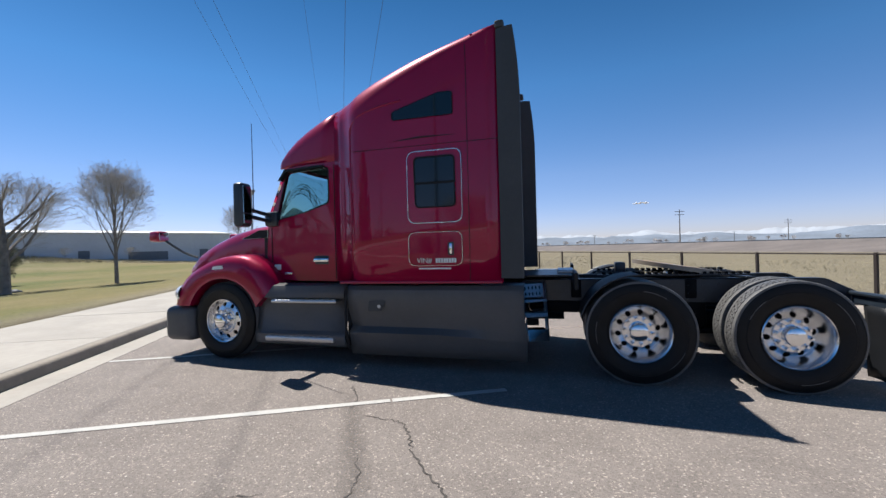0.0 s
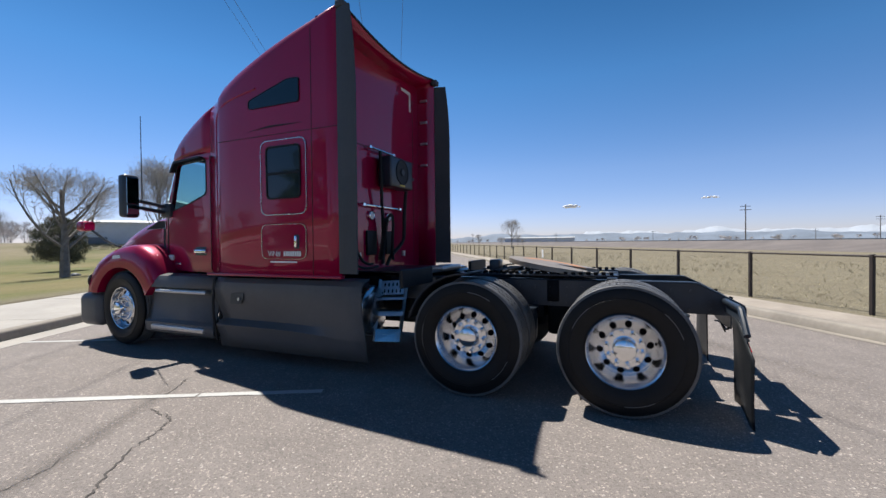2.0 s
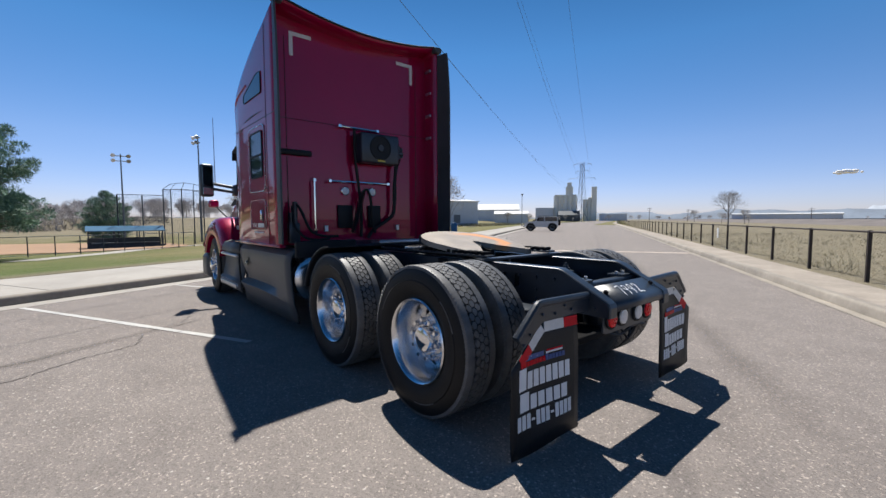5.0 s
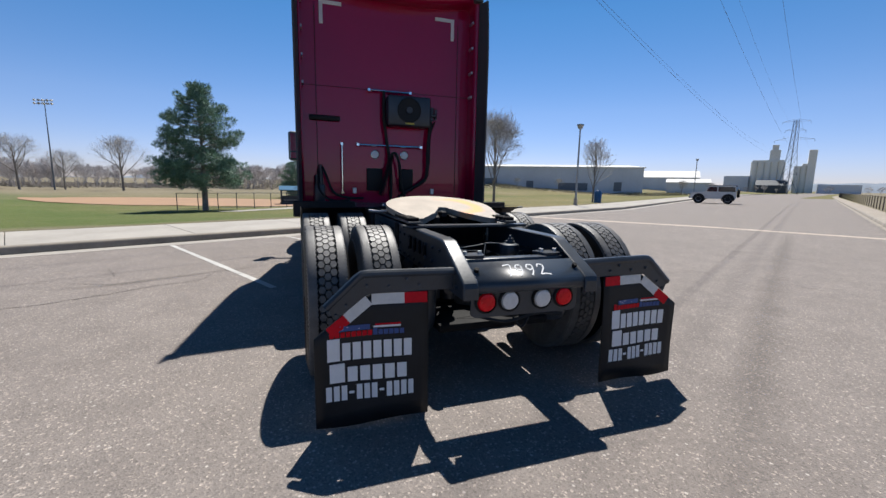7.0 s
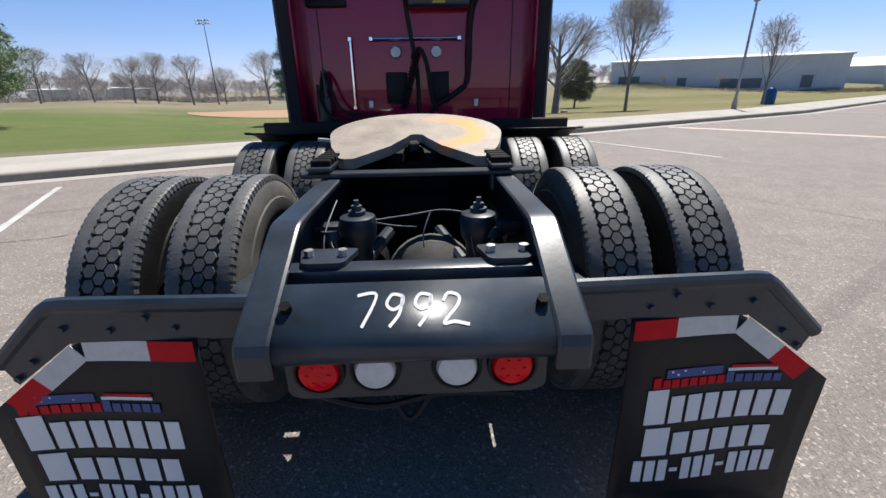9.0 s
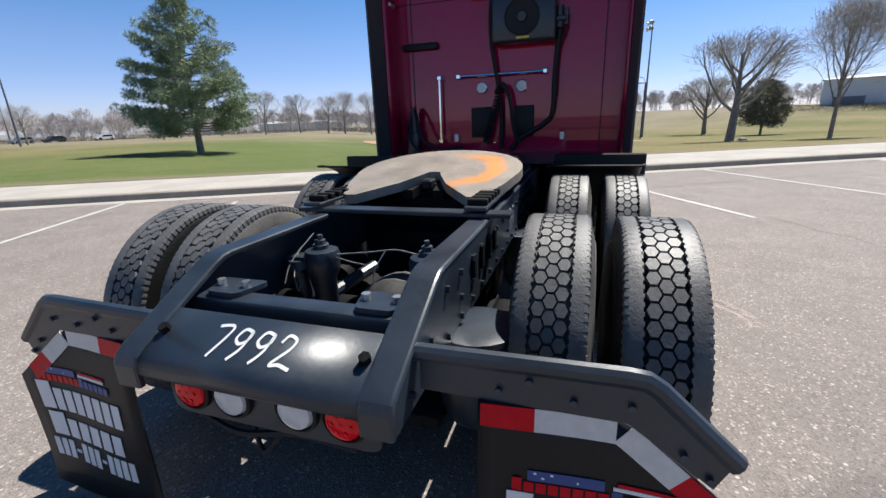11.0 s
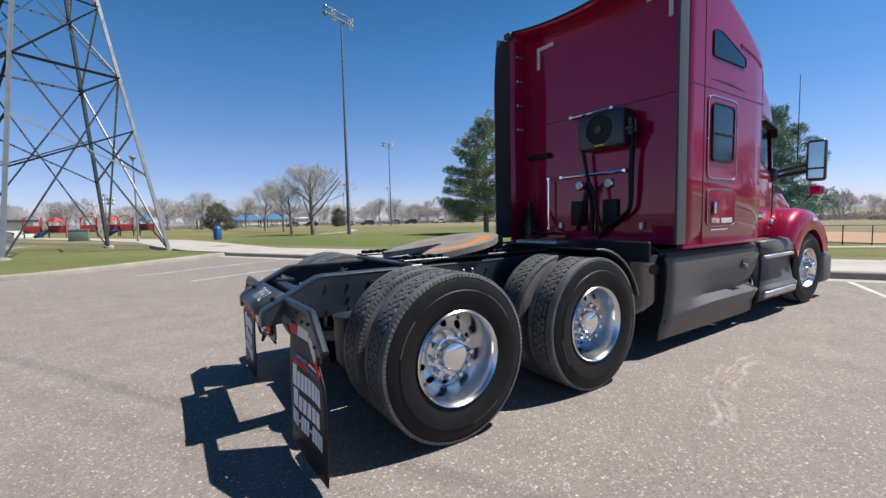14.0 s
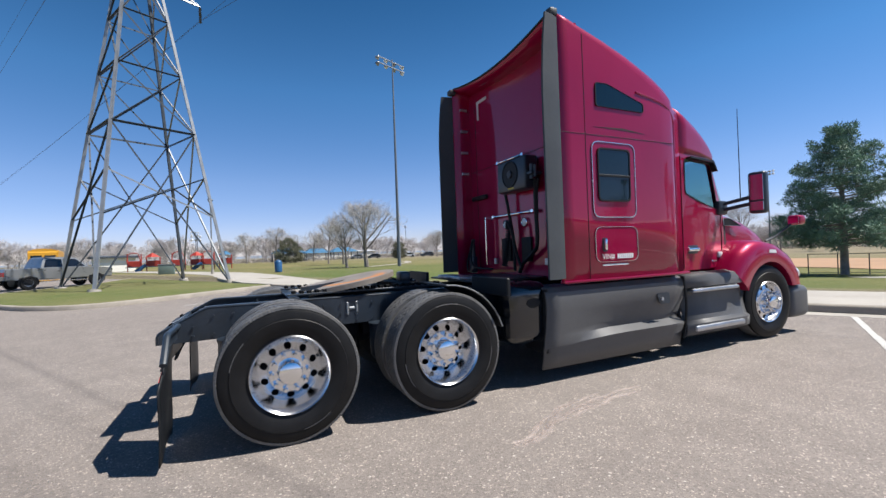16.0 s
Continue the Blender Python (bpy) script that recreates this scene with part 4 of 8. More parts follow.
# coiled line
coil = [(-2.84 + 0.035 * math.cos(k * 0.9), 0.0 + 0.035 * math.sin(k * 0.9) - 0.0012 * k, 1.70 - 0.0042 * k) for k in range(130)]
part("coiled_hose", b_tube(coil, 0.009, 6), RUBBER_TRIM, truck, "coiled black air line")
for y in (-0.215, 0.2):
    lamp = b_lathe([(0, 0.06), (0.03, 0.06), (0.036, 0.052), (0.03, 0.048), (0.03, 0.0)], 28)
    bmesh.ops.transform(lamp, matrix=Matrix.Translation((-2.95, y, 1.72)) @ pose(0, 0, 0, 0, 0, -90), verts=lamp.verts)
    wl = part("work_lamp", lamp, CHROME, truck, "round chrome work lamp")
    ln = b_lathe([(0.031, 0.047), (0.036, 0.03), (0.038, 0.0)], 24)
    bmesh.ops.transform(ln, matrix=Matrix.Translation((-2.95, y, 1.72)) @ pose(0, 0, 0, 0, 0, -90), verts=ln.verts)
    part("lens", ln, CLEAR_LENS, wl)
for y0, y1 in ((-0.33, -0.11), (0.13, 0.33)):
    part("vent_cover", b_box((-2.95, y0, 1.22), (-2.915, y1, 1.53), 0.012), RUBBER_TRIM, wall, "black ribbed vent cover")
part("vent_slot", b_box((-2.95, -1.08, 2.13), (-2.89, -0.68, 2.2), 0.02), RUBBER_TRIM, wall, "black air slot")
for y in (-0.5, 0.62):
    part("bracket", b_box((-2.95, y - 0.025, 1.18), (-2.91, y + 0.025, 1.26), 0.006, 1), STEP_ALU, wall, "small metal bracket")
gl = b_cyl((-2.82, -0.95, 1.25), (-2.82, -0.95, 1.55), 0.03)
b_cyl((-2.82, -1.0, 1.2), (-2.82, -1.0, 1.42), 0.035, None, 12, gl)
b_box((-2.86, -1.04, 1.05), (-2.78, -0.9, 1.3), 0.02, 2, gl)
part("air_coupling", gl, BLACK, truck, "black trailer air couplings")

# hood, fenders, bumper
HOOD = [(-5.95, 0.80, 1.80, 0.05, 0.18, 0.8), (-6.3, 0.77, 1.775, 0.05, 0.2, 0.8), (-6.7, 0.73, 1.70, 0.05, 0.22, 0.8), (-7.1, 0.68, 1.58, 0.05, 0.24, 0.8),
        (-7.4, 0.63, 1.45, 0.04, 0.24, 0.8), (-7.58, 0.58, 1.3, 0.03, 0.2, 0.8), (-7.66, 0.52, 1.1, 0.02, 0.12, 0.8)]
hood = part("hood", b_loft([section(x, hw, zr, c, rc, z0) for x, hw, zr, c, rc, z0 in HOOD], caps=True), RED, truck, "red sloping hood", angle=60)
part("grille", b_plate(rounded([(-0.42, 0.75), (0.42, 0.75), (0.46, 1.1), (0.3, 1.16), (-0.3, 1.16), (-0.46, 1.1)], 0.04), [], 0.03, lambda a, b, d: (-7.68 + d, a, b)), CHROME, hood, "chrome grille surround")


def front_side(s):
    arch = curve_pts([(-7.34, 0.7, 0), (-7.27, 0.93, 0), (-7.05, 1.16, 0), (-6.64, 1.345, 0), (-6.2, 1.385, 0), (-5.86, 1.24, 0), (-5.64, 0.98, 0)], 5)
    inn = [Vector((-6.48 + 0.58 * math.cos(a), 0.5 + 0.57 * math.sin(a), 0)) for a in [radians(20 + 140 * k / 16) for k in range(17)]]
    rows = []
    n = 25
    for k in range(n):
        t = k / (n - 1)
        o = arch[round(t * (len(arch) - 1))]
        i = inn[len(inn) - 1 - round(t * (len(inn) - 1))]
        m_ = o.lerp(i, 0.5)
        rows.append([(o.x, s * 0.55, o.y), (o.x, s * 0.9, o.y), (o.x, s * 1.02, o.y - 0.012), (o.lerp(i, .12).x, s * 1.10, o.lerp(i, .12).y), (o.lerp(i, .35).x, s * 1.145, o.lerp(i, .35).y),
                     (o.lerp(i, .75).x, s * 1.15, o.lerp(i, .75).y), (i.x, s * 1.14, i.y), (i.x, s * 1.1, i.y), (i.x, s * 0.6, i.y)])
    fen = part("fender", b_loft(rows, caps=True), RED, truck, "red flared front fender", angle=50)
    lamp = b_lathe([(0.0, 0.0), (0.02, 0.07), (0.0, 0.12), (-0.1, 0.14)], 20)
    bmesh.ops.transform(lamp, matrix=Matrix.Translation((-7.27, s * 0.98, 0.86)) @ pose(0, 0, 0, 0, 0, 90 if s > 0 else 80) @ Matrix.Diagonal((1.2, 1, 1, 1)), verts=lamp.verts)
    part("headlight", lamp, CLEAR_LENS, fen, "clear headlight")
    part("badge", b_plate(rounded([(-6.62, 1.19), (-6.43, 1.2), (-6.45, 1.245), (-6.6, 1.235)], 0.008, 2), [], 0.004, lambda a, b, d: (a, s * (1.149 + d), b)), WHITE, fen, "small white badge")
    vent = rounded([(-5.97, 1.72), (-6.12, 1.72), (-6.42, 1.60), (-5.97, 1.61)], 0.02, 3)
    cowl = part("cowl_vent", b_plate(vent, [], 0.012, lambda a, b, d: (a, s * (0.80 + d), b)), RUBBER_TRIM, hood, "dark cowl vent with a silver edge")
    trim_ring("outline", vent, s, 0.016, 0.818, cowl, SILVER_TRIM)
    # hood mirror on its stalk
    stalk = b_tube(curve_pts([(-7.45, s * 0.58, 1.36), (-7.65, s * 0.64, 1.44), (-7.88, s * 0.74, 1.62)], 4), 0.018, 8)
    hm = part("hood_mirror", stalk, BLACK, truck, "small red hood mirror on a black stalk")
    part("mirror_shell", b_box((-8.06, s * 0.79 - 0.095, 1.61), (-7.86, s * 0.79 + 0.095, 1.77), 0.045, 3), RED, hm, "red mirror shell")
    part("mirror_glass", b_box((-7.862, s * 0.79 - 0.075, 1.63), (-7.856, s * 0.79 + 0.075, 1.75), 0.002, 1), MIRROR, hm)
    # main mirror
    arm = b_tube([(-5.86, s * 0.84, 1.9), (-5.95, s * 1.2, 1.97)], 0.026, 8)
    b_tube([(-5.86, s * 0.84, 1.82), (-5.95, s * 1.2, 1.88)], 0.026, 8, arm)
    b_box((-5.96, min(s * 0.8, s * 0.9), 1.76), (-5.76, max(s * 0.8, s * 0.9), 1.96), 0.03, 2, arm)
    mir = part("mirror", arm, BLACK, truck, "tall black door mirror on two arms")
    swing = Matrix.Translation((-5.97, s * 1.29, 0)) @ pose(0, 0, 0, 0, 0, 8.0 if s > 0 else 5.5) @ Matrix.Translation((6.05, -s * 1.29, 0))
    mh = b_box((-6.12, s * 1.29 - 0.105, 1.74), (-5.98, s * 1.29 + 0.105, 2.3), 0.045, 4, None, swing)
    part("mirror_shell", mh, BLACK, mir, "black mirror shell")
    part("mirror_glass", b_box((-5.983, s * 1.29 - 0.08, 1.92), (-5.976, s * 1.29 + 0.08, 2.26), 0.003, 1, None, swing), MIRROR, mir, "main mirror glass")
    part("wide_glass", b_box((-5.983, s * 1.29 - 0.08, 1.78), (-5.972, s * 1.29 + 0.08, 1.9), 0.004, 1, None, swing), MIRROR, mir, "wide angle mirror glass")
    part("antenna", b_cyl((-5.9, s * 1.135 - 0.035, 1.93), (-5.9, s * 1.135 - 0.035, 3.145 + s * 0.055), 0.007, 0.004, 6), BLACK, truck, "thin black whip antenna")
    # step fairing with two treads
    rows = []
    for x, dy in ((-5.96, -0.02), (-5.85, 0.0), (-5.2, 0.0), (-4.64, 0.0)):
        rows.append([(x, s * (1.0 + dy), 1.0), (x, s * (1.10 + dy), 0.97), (x, s * (1.135 + dy), 0.9), (x, s * (1.14 + dy), 0.82), (x, s * (1.05 + dy), 0.80), (x, s * (1.06 + dy), 0.6), (x, s * (1.10 + dy), 0.4), (x, s * (1.15 + dy), 0.36), (x, s * (1.14 + dy), 0.24), (x, s * (1.08 + dy), 0.2)])
    sf = part("step_fairing", b_loft(rows), GREY_PLASTIC, truck, "dark grey step fairing", angle=40)
    thicken(sf, 0.02)
    for z0, z1, xa, xb in ((0.725, 0.80, -5.68, -4.73), (0.235, 0.335, -5.78, -4.78)):
        tr = b_box((xa, min(s * 0.98, s * 1.175), z0 + 0.03), (xb, max(s * 0.98, s * 1.175), z1), 0.02, 2)
        for j in range(12):
            xx = xa + 0.06 + j * (xb - xa - 0.12) / 11
            b_box((xx - 0.02, min(s * 1.03, s * 1.15), z1 - 0.002), (xx + 0.02, max(s * 1.03, s * 1.15), z1 + 0.005), 0, 1, tr)
        part("step", tr, STEP_ALU, sf, "ribbed aluminium step")
    # long side skirt
    rows = []
    for x in (-4.6, -4.4, -4.0, -3.7, -3.45, -3.25, -3.05, -2.85, -2.65, -2.46):
        k = 0.0 if x > -4.5 else -0.02
        q = max(0.0, min(1.0, (-2.6 - x) / 1.0))
        q = q * q * (3 - 2 * q)
        rows.append([(x, s * (1.0 + k), 0.995), (x, s * (1.10 + k), 0.97), (x, s * (1.15 + k), 0.92), (x, s * (1.165 + k), 0.84), (x, s * (1.162 + k - 0.03 * q), 0.7), (x + 0.01, s * (1.155 + k - 0.085 * q), 0.53), (x + 0.02, s * (1.15 + k - 0.085 * q), 0.46 + 0.01 * q),
                     (x + 0.03, s * (1.145 + k + 0.025 * q), 0.37 + 0.04 * q), (x + 0.03, s * (1.14 + k + 0.02 * q), 0.35 + 0.03 * q), (x + 0.02, s * (1.115 + k), 0.28), (x + 0.02, s * (1.09 + k), 0.13)])
    sk = part("side_skirt", b_loft(rows), GREY_PLASTIC, truck, "long dark grey side skirt", angle=24)
    thicken(sk, 0.02)
    part("skirt_gap", b_tube(curve_pts([(-4.6, s * 1.13, 0.97), (-4.615, s * 1.15, 0.7), (-4.62, s * 1.13, 0.4), (-4.6, s * 1.11, 0.2)], 4), 0.016, 6), RUBBER_TRIM, sk)
    part("latch_recess", b_plate(rounded([(-4.29, 0.8), (-4.08, 0.8), (-4.13, 0.67), (-4.31, 0.67)], 0.03), [], 0.004, lambda a, b, d: (a, s * (1.16 + d), b)), BLACK, sk, "black latch recess")
    lk = b_cyl((-4.16, s * 1.165, 0.73), (-4.16, s * 1.178, 0.73), 0.02, None, 12)
    part("lock", lk, STEP_ALU, sk, "round metal lock")
    part("skirt_end", b_box((-4.64, min(s * 0.75, s * 1.06), 0.22), (-4.6, max(s * 0.75, s * 1.06), 0.96), 0.01, 1), RUBBER_TRIM, sk)
    if s > 0:
        part("skirt_end", b_box((-2.5, 0.75, 0.3), (-2.46, 1.14, 0.96), 0.01, 1), RUBBER_TRIM, sk)


sides(front_side)
bp = b_box((-7.5, -1.14, 0.2), (-7.0, 1.14, 0.68), 0.1, 4)
part("bumper", bp, GREY_PLASTIC, truck, "dark grey wrapped bumper")

# ---- wheels ----
def tyre_bm(r=0.522, w=0.14):
    k = r / 0.5
    prof = [(-0.105, 0.283), (-0.125, 0.31), (-w, 0.36), (-w - 0.002, 0.40), (-w + 0.004, 0.405), (-w + 0.004, 0.42), (-w + 0.014, 0.455), (-0.118, 0.478), (-0.108, 0.488), (-0.07, 0.488), (-0.06, 0.484),
            (0.06, 0.484), (0.07, 0.488), (0.108, 0.488), (0.118, 0.478), (w - 0.014, 0.455), (w - 0.004, 0.42), (w - 0.004, 0.405), (w + 0.002, 0.40), (w, 0.36), (0.125, 0.31), (0.105, 0.283)]
    return b_lathe([(y, q * k if q > 0.3 else q) for y, q in prof], 72)


def tread_bm(n=60):
    """Three rows of hexagonal blocks between broad shoulder ribs with small notches."""
    bm = bmesh.new()
    for row, y0 in enumerate((-0.0365, 0.0, 0.0365)):
        for k in range(n):
            a0 = 2 * math.pi * (k + 0.5 * (row % 2)) / n
            hx = [(-0.0235, 0.0), (-0.0115, 0.46), (0.0115, 0.46), (0.0235, 0.0), (0.0115, -0.46), (-0.0115, -0.46)]
            lo, hi = [], []
            for dy, da in hx:
                for lst, r, sh in ((lo, 0.505, 0.95), (hi, 0.5225, 0.9)):
                    aa = a0 + da * 2 * math.pi / n * sh
                    lst.append(bm.verts.new((r * math.cos(aa), y0 + dy * sh, r * math.sin(aa))))
            bm.faces.new(hi)
            for i in range(6):
                bm.faces.new((lo[i], lo[(i + 1) % 6], hi[(i + 1) % 6], hi[i]))
    m = 112
    for s in (-1, 1):
        rings = []
        for k in range(2 * m):
            for e in (0.02, 0.98):
                a = math.pi * (k + e) / m
                ya, yb = (0.0615, 0.1195) if k % 2 == 0 else (0.0655, 0.1165)
                prof = ((ya, 0.506), (ya + 0.001, 0.5215), (yb - 0.012, 0.5215), (yb, 0.516), (yb + 0.004, 0.497))
                rings.append([bm.verts.new((r * math.cos(a), s * y, r * math.sin(a))) for y, r in prof])
        for i, a in enumerate(rings):
            b = rings[(i + 1) % len(rings)]
            for q in range(4):
                bm.faces.new((a[q], a[q + 1], b[q + 1], b[q]))
    return bm


def wheel(name, steer):
    """A wheel with its face towards +y, at the origin."""
    if steer:
        bm = b_lathe([(-0.1, 0.27), (0.1, 0.272), (0.122, 0.296), (0.13, 0.29), (0.125, 0.28), (0.1, 0.27), (0.07, 0.262), (0.06, 0.252)], 56)
        face, hub_y, disc_r, hole_r = 0.06, 0.105, 0.252, 0.215
    else:
        bm = b_lathe([(-0.1, 0.27), (0.1, 0.272), (0.122, 0.298), (0.131, 0.29), (0.122, 0.279), (0.09, 0.268), (0.03, 0.254), (-0.03, 0.243), (-0.06, 0.236), (-0.074, 0.222)], 64)
        face, hub_y, disc_r, hole_r = -0.076, -0.012, 0.226, 0.1925
    holes = [circle(hole_r * math.cos(a), hole_r * math.sin(a), 0.029 if steer else 0.0275, 14) for a in [2 * math.pi * k / 10 for k in range(10)]]
    lean = (hub_y - face)
    b_plate(circle(0, 0, disc_r, 60), [circle(0, 0, 0.172 if steer else 0.162, 40), *holes], -0.025, lambda a, b, d: (a, face + d + lean * max(0, (disc_r - math.hypot(a, b)) / (disc_r - 0.172)) * 0.55, b), bm)
    b_lathe([(face + 0.5 * lean, 0.174), (hub_y, 0.168), (hub_y + 0.004, 0.16), (hub_y + 0.004, 0.1)] if steer else [(face + 0.3 * lean, 0.165), (hub_y - 0.004, 0.161), (hub_y + 0.004, 0.155), (hub_y + 0.004, 0.1)], 48, bm)
    w = part(name, bm, ALUMINIUM, truck, "polished aluminium wheel with ten hand holes", angle=32)
    part("brake_drum", b_lathe([(face - 0.05, 0.26), (face - 0.05, 0.0)], 32), DIRTY_BLACK, w, "dark brake drum")
    cap = b_lathe([(hub_y, 0.102), (hub_y + 0.012, 0.102), (hub_y + 0.014, 0.094), (hub_y + 0.07, 0.09), (hub_y + 0.085, 0.082), (hub_y + 0.094, 0.06), (hub_y + 0.097, 0.0)], 40)
    part("hub_cap", cap, CHROME, w, "round chrome hub cap")
    nut = b_cyl((0, 0, 0), (0, 0.006, 0), 0.026, 0.025, 12)
    b_cyl((0, 0.006, 0), (0, 0.042, 0), 0.022, 0.021, 6, nut)
    b_cyl((0, 0.042, 0), (0, 0.07, 0), 0.019, 0.013, 8, nut)
    n0 = part("lug_nut", nut, CHROME, w, "chrome lug nut")
    for k in range(10):
        a = 2 * math.pi * (k + 0.5) / 10
        p = pose(0.134 * math.cos(a), hub_y + 0.003, 0.134 * math.sin(a))
        if k == 0:
            n0.matrix_basis = p
        else:
            share(n0, "lug_nut", w, p)
    return w


tyre_me, tread_me = tyre_bm(), tread_bm()
drive = wheel("wheel", False)
part("tyre", tyre_me, TYRE, drive, "black drive tyre")
part("tread", tread_me, TREAD, drive, "chunky hexagonal tread blocks")
part("valve_stem", b_cyl((0.26, 0.0, 0.04), (0.262, 0.05, 0.04), 0.006, None, 6), CHROME, drive)
bm = bmesh.new()
for a0 in (0.6, 2.5, 4.4):
    for k in range(6):
        a = a0 + k * 0.085
        b_box((-0.014, 0.134, -0.02), (0.014, 0.1405, 0.02), 0, 1, bm, pose(0, 0, 0, 0, -math.degrees(a), 0) @ pose(0.41, 0, 0, 0, 0, 0))
tagged(part("sidewall_lettering", bm, TREAD, drive, smooth=False), "raised rubber sidewall lettering bars", kind="stuff")
drive.matrix_basis = pose(0, 1.105, 0.5, 0, 20, 0)
inner = part("inner_tyre", tyre_bm(), DUSTY_TYRE, truck, "dusty inner dual tyre")
part("tread", tread_bm(), TREAD, inner, "chunky hexagonal tread blocks")
inner.matrix_basis = pose(0, 0.765, 0.5, 0, 11, 0)
for x in (0, -1.32):
    for s in (-1, 1):
        turn = 0 if s > 0 else 180
        if not (x == 0 and s > 0):
            copy_thing(drive, pose(x, s * 1.095 + 0.01, 0.5, 0, 20 + 37 * (x < 0) + 11 * s, turn))
            copy_thing(inner, pose(x, s * 0.755 + 0.01, 0.5, 0, 30 + 17 * s, turn))
steer = wheel("wheel", True)
part("tyre", tyre_bm(), TYRE, steer, "black steer tyre")
rib = b_lathe([(y, 0.521 if i % 3 else 0.509) for i, y in enumerate(steps(-0.088, 0.088, 16))], 60)
part("tread", rib, TREAD, steer, "ribbed steer tread")
steer.matrix_basis = pose(-6.48, 0.985, 0.498, 0, 8, -3)
copy_thing(steer, pose(-6.48, -0.985, 0.498, 0, 25, 177))

# ---- chassis ----
def frame_rail(s):
    yo = s * 0.437 + 0.03
    top = [(-6.6, 0.985), (-1.9, 0.985), (0.56, 0.985), (0.60, 0.98), (0.64, 0.963), (0.935, 0.808), (0.958, 0.79), (0.968, 0.765), (0.968, 0.70)]
    outline = [*top[:-3], (0.95, 0.795), (0.956, 0.70), (0.6, 0.705), (-1.0, 0.72), (-6.6, 0.74)]
    web = b_plate(outline, [], 0.012, lambda a, b, d: (a, yo + s * (d - 0.012), b))
    lo, hi = [], []
    for k, (x, z) in enumerate(top):
        (xa, za), (xb, zb) = top[max(k - 1, 0)], top[min(k + 1, len(top) - 1)]
        n = Vector((-(zb - za), 0, xb - xa)).normalized()
        ring = [Vector((x, yo - s * w, z)) - n * d for w, d in ((0.0, 0.012), (-0.004, 0.006), (0.0, -0.001), (0.006, -0.004), (0.08, -0.004), (0.088, 0.0), (0.088, 0.012))]
        lo.append(ring)
    b_loft(lo, web, closed=True, caps=True)
    rail = part("frame_rail", web, BLACK, truck, "glossy black frame rail with bent tail end", angle=20)
    bolt = None
    for i in range(16):
        x = 0.86 - 0.155 * i
        for z in (0.75, 0.82, 0.91):
            if (x > 0.6 and z > 0.85) or (x > 0.8 and z > 0.8) or (i % 3 == 2 and z == 0.82):
                continue
            if bolt is None:
                bolt = part("bolt", b_cyl((0, 0, 0), (0, s * 0.014, 0), 0.012, None, 6), BLACK, rail, "hex bolt head")
                bolt.matrix_basis = pose(x, yo - s * 0.001, z)
            else:
                share(bolt, "bolt", rail, pose(x, yo - s * 0.001, z))
    for i in range(4):
        part("slot_plate", b_box((0.22 - 0.13 * i - 0.02, min(yo, yo + s * 0.013), 0.82), (0.22 - 0.13 * i + 0.02, max(yo, yo + s * 0.013), 0.92), 0.005, 1), DIRTY_BLACK, rail)


sides(frame_rail)
# sloping tail plate with its rolled edge, and the lamp panel under it
rows = []
for y in (-0.318, 0.378):
    rows.append([(0.785, y, 0.80), (0.795, y, 0.872), (0.802, y, 0.878), (0.938, y, 0.805), (0.955, y, 0.792), (0.967, y, 0.77), (0.968, y, 0.745), (0.955, y, 0.728), (0.935, y, 0.724)])
tail = part("tail_plate", b_loft(rows), BLACK, truck, "black sloping tail plate with a chalked number", angle=25)
thicken(tail, 0.012)
for y in (-0.297, 0.36):
    part("tail_bolt", b_cyl((0.872, y, 0.838), (0.882, y, 0.857), 0.016, None, 6), DIRTY_BLACK, tail, "hex bolt")
# chalk number drawn as painted strokes on the slope
strokes = {"7": [[(0, 1), (0.55, 1), (0.2, 0)]],
           "9": [[(0.5, 0.95), (0.2, 1.0), (0.05, 0.7), (0.25, 0.52), (0.5, 0.7), (0.5, 0.95), (0.42, 0.4), (0.15, 0)]],
           "2": [[(0.05, 0.75), (0.2, 1.0), (0.5, 0.9), (0.45, 0.6), (0.05, 0.08), (0.35, 0.1), (0.75, 0.0)]]}
bm = bmesh.new()
for i, ch in enumerate("7992"):
    for st in strokes[ch]:
        pts = curve_pts([(p[0], p[1], 0) for p in st], 6)
        w = []
        for p in pts:
            y = -0.12 + i * 0.073 + p.x * 0.09
            w.append(Vector((0.927 - 0.085 * p.y, y, 0.0)))
        w = [Vector((q.x, q.y, 0.878 - (q.x - 0.802) * 0.537 + 0.002)) for q in w]
        rws = []
        for k, q in enumerate(w):
            d = (w[min(k + 1, len(w) - 1)] - w[max(k - 1, 0)]).normalized()
            nrm = Vector((-d.y, d.x, 0)) * 0.0045
            off = Vector((0, 0, -nrm.x * 0.537))
            rws.append([q + nrm + off, q - nrm - off])
        b_loft(rws, bm)
part("chalk_number", bm, WHITE, tail, "hand chalked white number", smooth=False)
lp = part("lamp_panel", b_plate(rounded([(-0.325, 0.74), (-0.325, 0.58), (-0.29, 0.565), (0.35, 0.565), (0.385, 0.58), (0.385, 0.74)], 0.02), [], -0.012, lambda a, b, d: (0.88 + d, a, b)), BLACK, truck, "black rear lamp panel")
